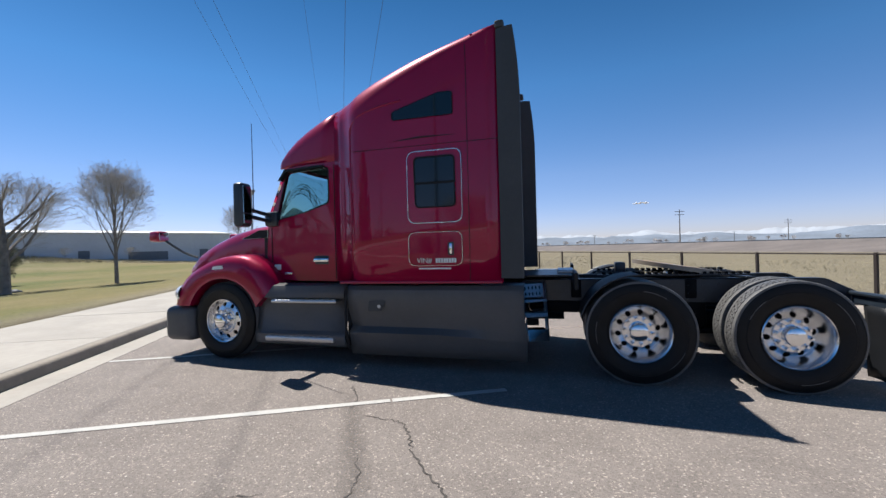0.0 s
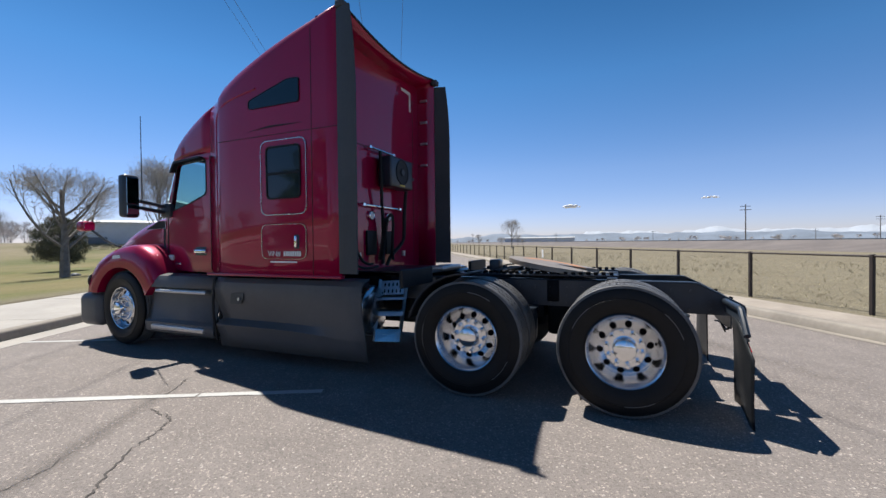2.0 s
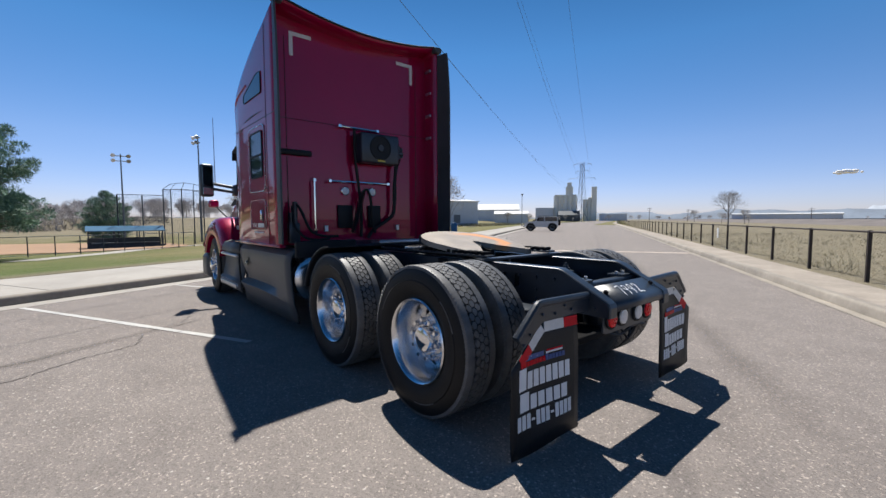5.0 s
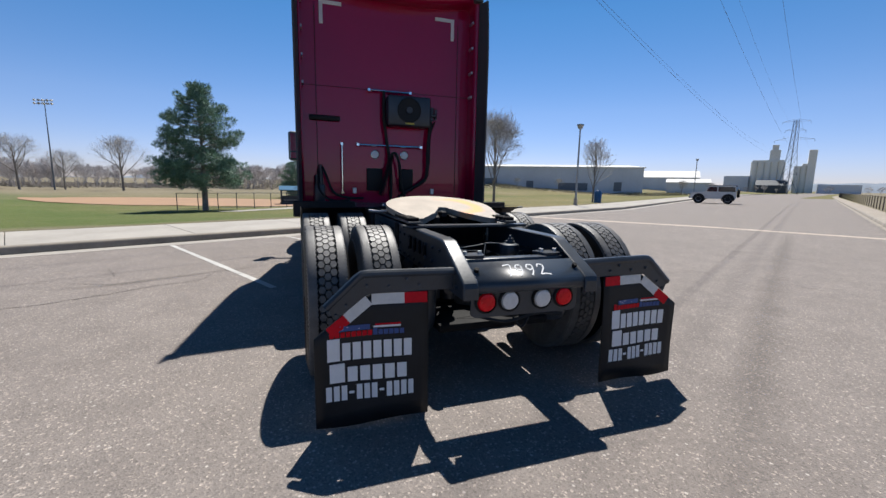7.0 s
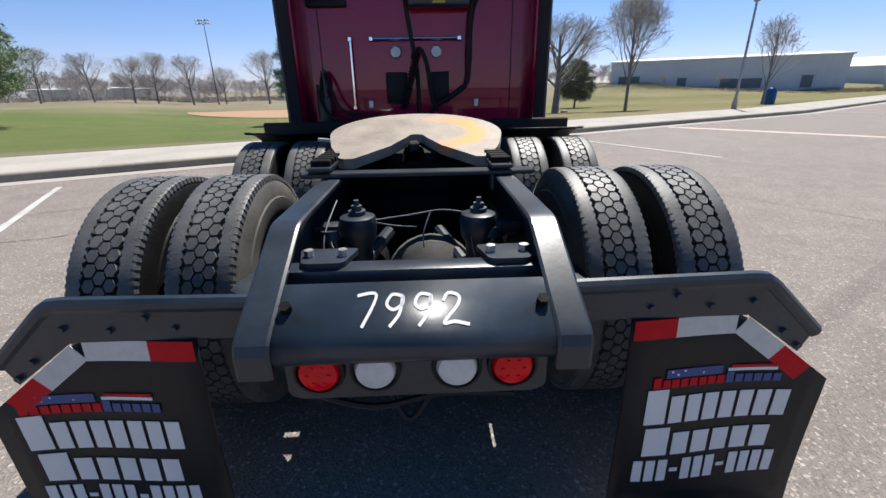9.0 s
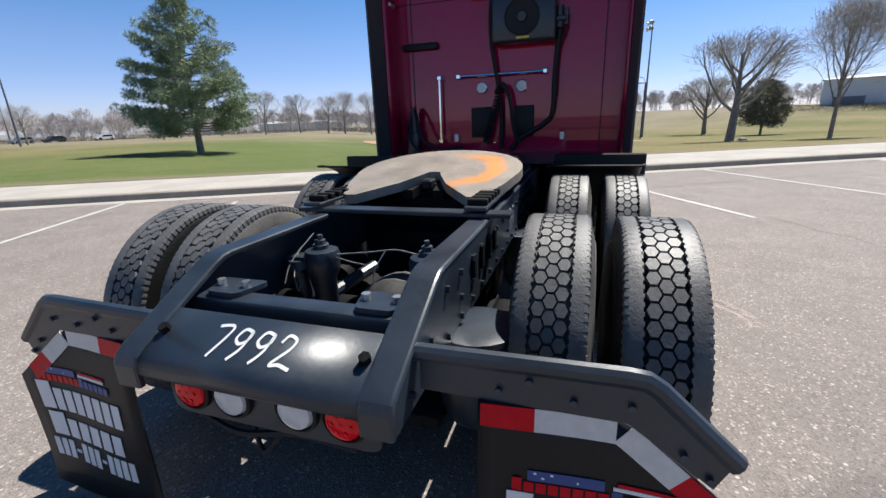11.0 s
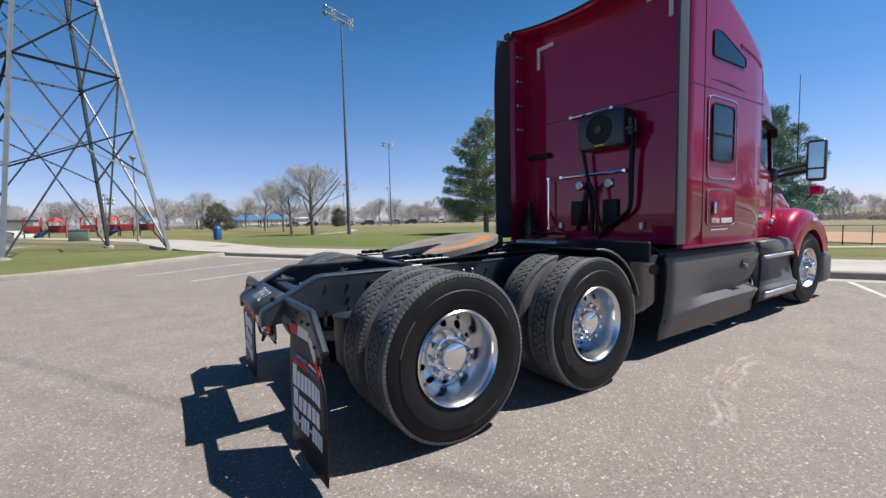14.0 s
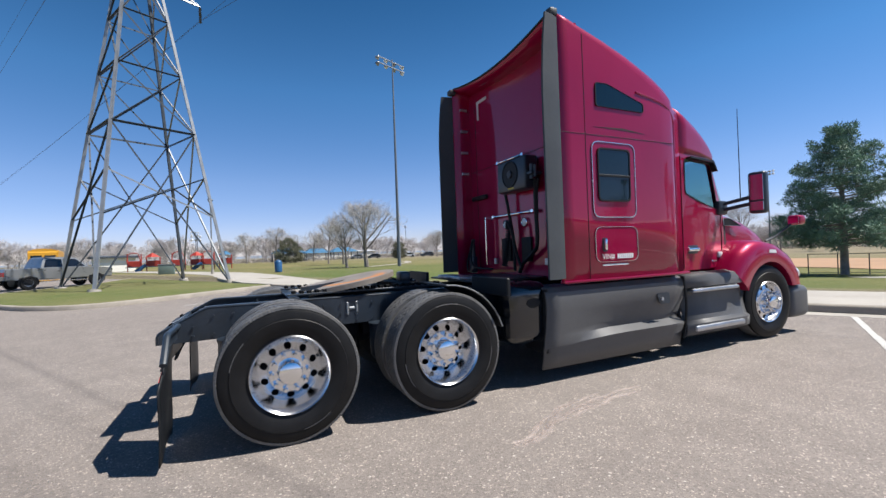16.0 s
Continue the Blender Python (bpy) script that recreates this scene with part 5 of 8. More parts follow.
for y, lens_m, lab in ((-0.233, RED_LENS, "round red tail lamp"), (-0.083, CLEAR_LENS, "round clear reversing lamp"), (0.137, CLEAR_LENS, "round clear reversing lamp"), (0.287, RED_LENS, "round red tail lamp")):
    ring = b_lathe([(0, 0.07), (0.014, 0.068), (0.018, 0.06), (0.01, 0.057)], 28)
    mm = Matrix.Translation((0.88, y, 0.658)) @ pose(0, 0, 0, 0, 0, -90)
    bmesh.ops.transform(ring, matrix=mm, verts=ring.verts)
    tl = part("tail_lamp", ring, RUBBER_TRIM, lp, lab)
    ln = b_lathe([(0.008, 0.057), (0.022, 0.05), (0.028, 0.03), (0.03, 0.0)], 28)
    bmesh.ops.transform(ln, matrix=mm, verts=ln.verts)
    lens = part("lens", ln, lens_m, truck, lab)
    lens.parent = lp
    if lens_m is RED_LENS:
        dots = bmesh.new()
        for k in range(7):
            a = 2 * math.pi * k / 6
            rr = 0.028 if k < 6 else 0
            b_cyl((0.905, y + rr * math.cos(a), 0.658 + rr * math.sin(a)), (0.911, y + rr * math.cos(a), 0.658 + rr * math.sin(a)), 0.006, None, 8, dots)
        part("diodes", dots, RED_LENS, lp, "small lamp diodes")
wiring = b_tube(curve_pts([(0.86, -0.3, 0.58), (0.88, -0.1, 0.53), (0.87, 0.1, 0.56), (0.86, 0.3, 0.54)], 5), 0.01, 6)
b_tube(curve_pts([(0.86, -0.05, 0.56), (0.89, 0.0, 0.49), (0.87, 0.06, 0.55)], 5), 0.008, 6, wiring)
part("wiring", wiring, RUBBER_TRIM, lp, "loose black wiring")

# mudflaps on bent hangers
def mudflap(s):
    yc = 0.04
    Y = lambda y: s * y + 0.02
    top = [(0.43, 0.862), (0.93, 0.871), (0.965, 0.868), (0.99, 0.852), (1.155, 0.698)]
    bm = bmesh.new()
    b_tube([(0.83, Y(y), z) for y, z in top], 0.024, 10, bm)
    hang = part("flap_hanger", bm, BLACK, truck, "black bent mudflap hanger")
    pl = b_plate([(0.45, 0.85), (0.965, 0.86), (1.14, 0.692), (1.115, 0.635), (0.935, 0.765), (0.45, 0.765)], [], 0.01, lambda a, b, d: (0.835 + d, Y(a), b))
    part("hanger_plate", pl, BLACK, hang, "flat black hanger plate", angle=20)
    bolt = None
    for y, z in ((0.65, 0.8), (0.82, 0.8), (0.94, 0.81), (1.05, 0.71), (1.105, 0.66), (0.72, 0.835)):
        if bolt is None:
            bolt = part("bolt", b_cyl((0, 0, 0), (0.011, 0, 0), 0.009, None, 6), DARK_OR_SHADED_STEEL, hang, "small bolt head")
            bolt.matrix_basis = pose(0.845, Y(y), z)
        else:
            share(bolt, "bolt", hang, pose(0.845, Y(y), z))
    bx = lambda z: 0.842 + 0.012 * math.sin((0.75 - z) * 5) + 0.16 * max(0, 0.5 - z) ** 2
    rows = []
    for i in range(13):
        t = i / 12
        y = 0.6 + 0.62 * t
        zt = 0.765 if y < 0.93 else 0.765 - (y - 0.93) * 0.76
        zs = steps(0.045 + 0.012 * math.sin(6 * t), zt, 8)
        rows.append([(bx(z) + 0.012 * math.sin(5 * t + 3 * z), Y(y), z) for z in zs])
    flap = part("mudflap", b_loft(rows), MUDFLAP, truck, "black rubber mudflap with white bars and striped tape", angle=80)
    thicken(flap, 0.009, 0)
    def on_flap(p, q, d_):
        t = ((p - 0.02) * s - 0.6) / 0.62
        return (bx(q) + 0.012 * math.sin(5 * t + 3 * q) + 0.0065 + d_, p, q)

    def strip(pa, pb, qa, qb, n=6):
        """Outline of a band between two ends, with points along both edges."""
        lo = [(pa[0] + (pb[0] - pa[0]) * k / n, pa[1] + (pb[1] - pa[1]) * k / n) for k in range(n + 1)]
        hi = [(qa[0] + (qb[0] - qa[0]) * k / n, qa[1] + (qb[1] - qa[1]) * k / n) for k in range(n + 1)]
        return lo + hi[::-1]

    # striped tape along the top and down the cut corner
    tape = [((0.607, 0.733), (0.735, 0.733), REFLECT_RED), ((0.735, 0.733), (0.915, 0.733), REFLECT_WHITE), ((0.93, 0.73), (1.05, 0.637), REFLECT_WHITE), ((1.05, 0.637), (1.14, 0.567), REFLECT_RED)]
    for (ya, za), (yb, zb), m_ in tape:
        d = Vector((yb - ya, zb - za)).normalized()
        nrm = Vector((-d.y, d.x)) * 0.03
        q = strip((ya - nrm.x, za - nrm.y), (yb - nrm.x, zb - nrm.y), (ya + nrm.x, za + nrm.y), (yb + nrm.x, zb + nrm.y))
        part("tape", b_plate(q, [], 0.002, lambda a, b, d_: on_flap(Y(a), b, d_)), m_, flap, "red reflective tape" if m_ is REFLECT_RED else "white reflective tape", smooth=False)
    # the printed mark and lines of lettering, as plain bars; left to right runs towards +y
    ya, yb = Y(0.668), Y(1.133)
    if s < 0:
        ya, yb = Y(1.16), Y(0.692)
    w = yb - ya
    def blk(name, a, b, z0, z1, m_, lab, lean=0.0):
        return part(name, b_plate(strip((a, z0), (b, z0), (a + lean, z1), (b + lean, z1), 6 if b - a > 0.1 else 1), [], 0.002, on_flap), m_, flap, lab, smooth=False)
    blk("logo_bar", ya + w * 0.12, ya + w * 0.5, 0.57, 0.598, BLUE_INK, "blue printed bar")
    blk("logo_bar", ya + w * 0.56, ya + w * 0.86, 0.589, 0.598, REFLECT_RED, "red printed bar")
    blk("logo_bar", ya + w * 0.54, ya + w * 0.86, 0.577, 0.587, WHITE, "white printed bar")
    for k in range(4):
        for r_ in range(2):
            x = ya + w * (0.15 + 0.085 * k + 0.04 * r_)
            blk("star", x, x + 0.007, 0.588 - 0.011 * r_, 0.594 - 0.011 * r_, WHITE, "white printed dot")
    for k in range(14):
        x = ya + w * (0.04 + 0.062 * k)
        blk("logo_bar", x, x + w * 0.05, 0.537, 0.574 if k in (0, 8) else 0.565, REFLECT_RED if k < 8 else BLUE_INK, "red printed bar" if k < 8 else "blue printed bar")
    def word(z0, z1, n, x0, x1, tall=True, gap=0.22, skip=()):
        step = (x1 - x0) / (n + (0.4 if tall else 0.0))
        for i in range(n):
            xa = x0 + step * (i + (0.4 if tall and i else 0.0))
            xb = xa + step * (1.4 if tall and i == 0 else 1.0)
            if i in skip:
                blk("bar", xa + step * 0.15, xb - step * 0.2, (z0 + z1) / 2 - 0.007, (z0 + z1) / 2 + 0.007, WHITE, "white printed bar")
                continue
            zt = z1 if (i == 0 or not tall) else z0 + (z1 - z0) * 0.78
            blk("bar", xa + step * gap * 0.5, xb - step * gap * 0.5, z0, zt, WHITE, "white printed bar")

    word(0.408, 0.532, 8, ya, ya + w * 1.0)
    word(0.286, 0.392, 6, ya + w * 0.02, ya + w * 0.94)
    hang.location = flap.location = (-0.02, 0.012, -0.016 if s > 0 else -0.029)
    word(0.183, 0.266, 12, ya - w * 0.02, ya + w * 1.02, False, 0.26, (3, 7))


sides(mudflap)

# cross members, axles and suspension
cm = part("cross_member", b_box((0.655, -0.39, 0.745), (0.735, 0.45, 0.885), 0.012), BLACK, truck, "black cross member")
for y in (-0.235, 0.305):
    part("gusset", b_plate(rounded([(-0.09, 0), (0.09, 0), (0.06, 0.12), (-0.06, 0.12)], 0.02), [], 0.016, lambda a, b, d: (0.60 + b, y + a, 0.886 + d)), BLACK, cm)
    part("bolt", b_cyl((0.66, y - 0.05, 0.902), (0.66, y - 0.05, 0.922), 0.015, None, 6), STEP_ALU, cm)
    part("bolt", b_cyl((0.66, y + 0.05, 0.902), (0.66, y + 0.05, 0.922), 0.015, None, 6), STEP_ALU, cm)
part("cross_bar", b_box((-0.15, -0.50, 0.992), (-0.06, 0.56, 1.012), 0.004, 1), BLACK, truck, "flat black cross bar")
for x in (-0.66, -1.9, -2.6):
    part("cross_member", b_box((x - 0.06, -0.42, 0.76), (x + 0.06, 0.42, 0.98), 0.012), DIRTY_BLACK, truck)
for x in (0.0, -1.32):
    ax = b_cyl((x, -0.62, 0.5), (x, 0.62, 0.5), 0.085, None, 16)
    bowl = b_lathe([(-0.2, 0.02), (-0.18, 0.12), (-0.08, 0.21), (0.05, 0.22), (0.16, 0.14), (0.2, 0.03)], 24)
    bmesh.ops.transform(bowl, matrix=Matrix.Translation((x + 0.05, 0.08, 0.52)) @ pose(0, 0, 0, 0, 0, -90), verts=bowl.verts)
    axle = part("axle", ax, DIRTY_BLACK, truck, "black drive axle")
    part("differential", bowl, DUSTY_TYRE, axle, "round differential housing")
    for s in (-1, 1):
        ab = b_lathe([(-0.14, 0.11), (-0.1, 0.135), (0.0, 0.14), (0.12, 0.142), (0.17, 0.14), (0.2, 0.15), (0.212, 0.15), (0.22, 0.12), (0.222, 0.0)], 24)
        bmesh.ops.transform(ab, matrix=Matrix.Translation((x + 0.38, s * 0.52, 0.5)) @ pose(0, 0, 0, 90, 0, 0), verts=ab.verts)
        part("air_spring", ab, BLACK, axle, "black rubber air spring")
        part("spring_arm", b_box((x - 0.35, s * 0.5 - 0.04, 0.4), (x + 0.5, s * 0.5 + 0.04, 0.5), 0.015, 2), DIRTY_BLACK, axle)
        sh = b_cyl((x + 0.16, s * 0.3, 0.5), (x + 0.22, s * 0.33, 0.82), 0.03, None, 12)
        b_cyl((x + 0.2, s * 0.33, 0.80), (x + 0.2, s * 0.33, 0.84), 0.06, 0.05, 16, sh)
        part("shock_absorber", sh, BLACK, axle, "black shock absorber mount")
        ch = b_cyl((x - 0.12, s * 0.36, 0.62), (x - 0.32, s * 0.36, 0.66), 0.085, None, 16)
        part("brake_chamber", ch, DIRTY_BLACK, axle, "round brake chamber")
    part("prop_shaft", b_cyl((x - 0.1, 0, 0.56), (x - 1.1, 0, 0.66), 0.05, None, 12), DIRTY_BLACK, axle)
# blocks added between the rails to keep sun off the ground below
cr = b_box((-0.6, -0.40, 0.36), (0.54, 0.42, 0.42), 0.02, 2)
b_box((-0.72, -0.40, 0.42), (-0.5, 0.42, 0.80), 0.04, 2, cr)
part("light_block", cr, DIRTY_BLACK, truck, "black block added between the rails to shut out light")
cr = b_box((-2.3, -0.42, 0.58), (-0.75, 0.42, 0.72), 0.02, 2)
part("light_block", cr, DIRTY_BLACK, truck, "black block added between the rails to shut out light")
for s in (-1, 1):
    part("torque_rod", b_cyl((0.42, s * 0.3, 0.62), (-0.1, s * 0.12, 0.72), 0.03, None, 10), BLACK, truck, "black torque rod")
    part("air_reservoir", b_cyl((-0.62, s * 0.24, 0.52), (-0.14, s * 0.24, 0.52), 0.1, None, 16), DIRTY_BLACK, truck, "black air reservoir")
lv = bmesh.new()
for pts in ([(0.19, -0.17, 0.865), (0.17, 0.0, 0.88), (0.16, 0.12, 0.895), (0.17, 0.22, 0.885)], [(0.19, -0.16, 0.86), (0.22, -0.06, 0.85), (0.24, 0.02, 0.85)], [(0.1, -0.31, 0.93), (0.2, -0.33, 0.87), (0.26, -0.34, 0.82), (0.3, -0.34, 0.76)],
            [(0.2, -0.33, 0.87), (0.27, -0.31, 0.79), (0.32, -0.26, 0.74)], [(0.21, -0.33, 0.86), (0.24, -0.3, 0.78), (0.3, -0.27, 0.73)], [(0.17, 0.08, 0.89), (0.22, 0.05, 0.82), (0.24, 0.05, 0.76)], [(0.2, 0.25, 0.86), (0.26, 0.24, 0.8), (0.3, 0.25, 0.74)]):
    b_tube(curve_pts(pts, 5), 0.003, 6, lv)
part("tubing", lv, mat("grey_nylon", (0.22, 0.22, 0.22), 0.5, 0, 0.2, 9), truck, "grey nylon air lines")
for y in (-0.215, 0.275):
    cn = b_lathe([(0.5, 0.05), (0.76, 0.052), (0.79, 0.07), (0.86, 0.078), (0.885, 0.07), (0.893, 0.045), (0.893, 0.0)], 20)
    bmesh.ops.transform(cn, matrix=pose(0.19, y, 0, 90, 0, 0), verts=cn.verts)
    tw = part("damper_mount", cn, BLACK, truck, "tapered black damper mount")
    sd = b_cyl((0.19, y, 0.893), (0.19, y, 0.91), 0.034, 0.034, 14)
    b_cyl((0.19, y, 0.91), (0.19, y, 0.93), 0.023, None, 6, sd)
    b_cyl((0.19, y, 0.93), (0.19, y, 0.952), 0.011, None, 8, sd)
    part("nut", sd, DARK_OR_SHADED_STEEL, tw)
    part("damper_arm", b_box((0.15, y + (0.02 if y > 0 else -0.18), 0.80), (0.23, y + (0.18 if y > 0 else -0.02), 0.86), 0.02, 2), BLACK, tw)
lk = b_box((-0.70, 0.44, 0.80), (-0.675, 0.48, 0.93), 0.008, 1)
b_box((-0.61, 0.44, 0.80), (-0.585, 0.48, 0.93), 0.008, 1, lk)
b_box((-0.676, 0.44, 0.85), (-0.609, 0.475, 0.88), 0.008, 1, lk)
part("tow_bracket", lk, STEEL, truck, "pale metal spring bracket")

# coupling plate on its slide
def tilt(a, b, d):
    """Plane of the plate: highest towards the cab."""
    return (a, b, 1.045 + (-(a) - 0.24) * 0.165 + d)


out = [(-0.74 + 0.46 * math.cos(t), 0.5 * math.sin(t)) for t in [radians(75 + 210 * k / 28) for k in range(29)]]
out += [(-0.47, -0.45), (-0.27, -0.375), (-0.255, -0.35), (-0.26, -0.30), (-0.46, -0.135), (-0.62, -0.055), (-0.67, -0.035), (-0.68, 0.0), (-0.67, 0.035), (-0.62, 0.055), (-0.46, 0.135), (-0.26, 0.30), (-0.255, 0.35), (-0.27, 0.375), (-0.47, 0.45)]
out = [(x, y + 0.015) for x, y in out]
fw = part("coupling_plate", b_plate(out, [], -0.05, tilt), COUPLING, truck, "greasy worn coupling plate with rust stains", angle=25)
jaw = b_plate([(-0.72, -0.12), (-0.5, -0.12), (-0.5, -0.06), (-0.6, -0.05), (-0.66, 0.0), (-0.6, 0.05), (-0.5, 0.06), (-0.5, 0.12), (-0.72, 0.12)], [], -0.05, lambda a, b, d: tilt(a, b, d - 0.052))
part("jaw", jaw, DIRTY_BLACK, fw, "black greasy jaw")
part("jaw_pad", b_box((-0.66, -0.03, 1.03), (-0.56, 0.03, 1.085), 0.01, 1), RUBBER_TRIM, fw)
rel = b_tube(curve_pts([(-0.9, -0.35, 1.08), (-0.95, -0.5, 1.06), (-0.95, -0.62, 1.07)], 4), 0.012, 6)
part("release_handle", rel, STEP_ALU, fw, "steel release handle")
for s in (-1, 1):
    slide = b_box((-1.65, s * 0.41 - 0.05, 1.022), (-0.05, s * 0.41 + 0.05, 1.04), 0.004, 1)
    teeth = bmesh.new()
    for k in range(22):
        x = -1.6 + k * 0.07
        b_box((x, s * 0.41 - 0.045, 1.04), (x + 0.038, s * 0.41 + 0.045, 1.068), 0.004, 1, teeth)
    sl = part("slide_rail", slide, BLACK, truck, "toothed black slide rail")
    part("teeth", teeth, DIRTY_BLACK, sl, "row of steel teeth")
    part("plate_foot", b_box((-0.92, s * 0.36 - 0.04, 1.0), (-0.55, s * 0.36 + 0.04, 1.042), 0.012, 1), DIRTY_BLACK, truck)
part("slide_cross", b_box((-1.3, -0.4, 1.022), (-1.15, 0.4, 1.07), 0.01, 1), DIRTY_BLACK, truck)
part("plate_stop", b_box((-1.42, -0.12, 1.02), (-1.3, 0.05, 1.17), 0.02, 2), BLACK, truck)
# deck behind the sleeper, quarter fenders and boxes
deck = b_box((-2.92, -0.6, 1.03), (-1.95, 0.6, 1.05), 0.004, 1)
part("deck_plate", deck, BLACK, truck, "glossy black deck plate")
part("deck_edge", b_box((-2.12, -0.3, 1.05), (-1.92, 0.3, 1.09), 0.01, 1), STEP_ALU, truck)
for s in (-1, 1):
    rows = []
    for k in range(13):
        a = radians(52 + 112 * k / 12)
        r = 0.585
        rows.append([(-1.32 + r * math.cos(a), s * y, 0.5 + r * math.sin(a)) for y in (0.6, 0.9, 1.2, 1.22)])
    rows = [r_ for r_ in rows if r_[0][0] < -1.3]
    qf = part("quarter_fender", b_loft(rows), RUBBER_TRIM, truck, "black curved quarter fender", angle=60)
    thicken(qf, 0.012)
    part("fender_edge", b_tube([(r_[0][0], s * 1.222, r_[0][2]) for r_ in rows], 0.006, 6), STEEL if s > 0 else BLACK, qf)
    part("fender_panel", b_box((-1.94, min(s * 0.62, s * 1.30), 0.94), (-1.90, max(s * 0.62, s * 1.30), 1.115), 0.01, 1), RUBBER_TRIM, truck, "upright black fender panel")
# steps and tank on the driver's side, polished box on the other
ladder = part("ladder", b_tube([(-2.45, -0.94, 0.33), (-2.56, -0.62, 0.95)], 0.022, 4), STEP_ALU, truck, "slanted aluminium deck ladder", smooth=False)
part("stringer", b_tube([(-2.23, -0.79, 0.31), (-2.28, -0.50, 0.96)], 0.022, 4), STEP_ALU, ladder, smooth=False)
LA, LB, LC, LD = Vector((-2.45, -0.94, 0.33)), Vector((-2.23, -0.79, 0.31)), Vector((-2.56, -0.62, 0.95)), Vector((-2.28, -0.50, 0.96))
for t0, t1 in ((0.0, 0.19), (0.40, 0.47), (0.66, 0.70)):
    q = [LA.lerp(LC, t0), LB.lerp(LD, t0), LB.lerp(LD, t1), LA.lerp(LC, t1)]
    bm = b_loft([[q[0] + Vector((0.02, -0.03, 0)), q[1] + Vector((0.02, -0.03, 0))], [q[3] + Vector((0.02, -0.03, 0)), q[2] + Vector((0.02, -0.03, 0))], [q[3] + Vector((-0.06, 0.1, 0)), q[2] + Vector((-0.06, 0.1, 0))]])
    thicken(part("deck_step", bm, ALUMINIUM if t0 == 0.0 else STEP_ALU, ladder, "aluminium deck step", smooth=False), 0.006)
part("perforated_panel", b_plate(rounded([(0.05, 0.74), (0.95, 0.74), (0.95, 0.98), (0.05, 0.98)], 0.03, 2), [circle(0.2 + 0.15 * i, 0.80 + 0.11 * j, 0.035, 8) for i in range(5) for j in range(2)], 0.006, lambda a, b, d: tuple(LA.lerp(LC, b).lerp(LB.lerp(LD, b), a) + Vector((0.6, -0.8, 0)) * d)), STEP_ALU, ladder, "perforated metal panel")
tk = b_lathe([(-0.3, 0.0), (-0.3, 0.24), (-0.28, 0.27), (0.24, 0.27), (0.27, 0.262), (0.295, 0.23), (0.31, 0.12), (0.315, 0.0)], 40)
bmesh.ops.transform(tk, matrix=Matrix.Translation((-2.78, -0.835, 0.635)) @ pose(0, 0, 0, 0, 0, -90), verts=tk.verts)
tank = part("fuel_tank", tk, ALUMINIUM, truck, "polished aluminium tank end")
part("filler_cap", b_cyl((-2.56, -1.0, 0.87), (-2.50, -1.02, 0.94), 0.055, None, 16), RUBBER_TRIM, tank, "black filler cap")
part("strap", b_lathe([(-0.025, 0.274), (0.025, 0.274)], 40), STEP_ALU, tank, "steel tank strap").matrix_basis = pose(-2.56, -0.835, 0.635, 0, 0, -90)
part("battery_box", b_box((-2.58, 0.55, 0.40), (-2.04, 1.1, 1.04), 0.13, 6), GLOSS_BLACK, truck, "glossy black side box")
part("oval_badge", b_plate(circle(0, 0, 0.05, 20), [], 0.004, lambda a, b, d: (-2.34 + a * 1.7, 1.101 + d, 0.83 + b)), RUBBER_TRIM, truck, "dark oval badge")
part("air_tank", b_cyl((-2.5, 0.62, 0.45), (-2.05, 0.62, 0.45), 0.13, None, 20), BLACK, truck, "black air tank")
part("under_body", b_box((-6.3, -0.6, 0.45), (-2.6, 0.6, 1.0), 0.05, 2), DIRTY_BLACK, truck, "dark engine and gearbox mass")

# ---- fence along the far kerb ----
def up(x, y, dz=0.0):
    return (x, y, ground_z(x, y) + dz)


fence = thing("fence", "brown steel post fence with wire netting along the kerb", "fence")
FV = 5.39
post_bm = b_box((-0.03, -0.03, -0.1), (0.03, 0.03, 1.0), 0.006, 1)
p0 = None
U0 = 2.145
posts_u = [U0 + 2.385 * k for k in range(-22, 70)]
for u in posts_u:
    m = pose(*lot(u, FV + skew(u), 0.13), 0, 0, 29)
    if p0 is None:
        p0 = part("post", post_bm, FENCE_PAINT, fence, "brown square steel post")
        p0.matrix_basis = m
    else:
        share(p0, "post", fence, m)
ua, ub = posts_u[0], posts_u[-1]
part("top_rail", b_tube([lot(u, FV + skew(u), 1.1) for u in (ua, 0, 15, 60, 140, ub)] if ub > 140 else [lot(u, FV + skew(u), 1.1) for u in (ua, 0, 60, ub)], 0.021, 8), FENCE_PAINT, fence, "brown top rail")
verts, faces = [], []
for k in range(int((70) / 0.075)):
    u = -14 + k * 0.075
    for sgn in (-1, 1):
        a, b = lot(u, FV + skew(u) + 0.035, 0.15), lot(u + sgn * 0.94, FV + skew(u + sgn * 0.94) + 0.035, 1.09)
        i = len(verts)
        off = Vector((0.0007 * UX, 0.0007 * UY, 0)), Vector((0.0007 * VX, 0.0007 * VY, 0))
        verts += [a + off[0], a - off[0], a + off[1], b + off[0], b - off[0], b + off[1]]
        faces += [(i, i + 1, i + 4, i + 3), (i + 1, i + 2, i + 5, i + 4), (i + 2, i, i + 3, i + 5)]
me = bpy.data.meshes.new("netting")
me.from_pydata([tuple(v) for v in verts], [], faces)
me.materials.append(WIRE)
net = new("netting", me)
net.parent = fence
tagged(net, "thin wire netting", kind="stuff")
part("notice", b_box((-0.01, -0.12, 0), (0.01, 0.12, 0.42), 0.003, 1), WHITE, fence, "small white notice").matrix_basis = pose(*lot(U0 + 2.385 * 6.5, FV + skew(18.6) - 0.03, 0.55), 0, 0, 27)

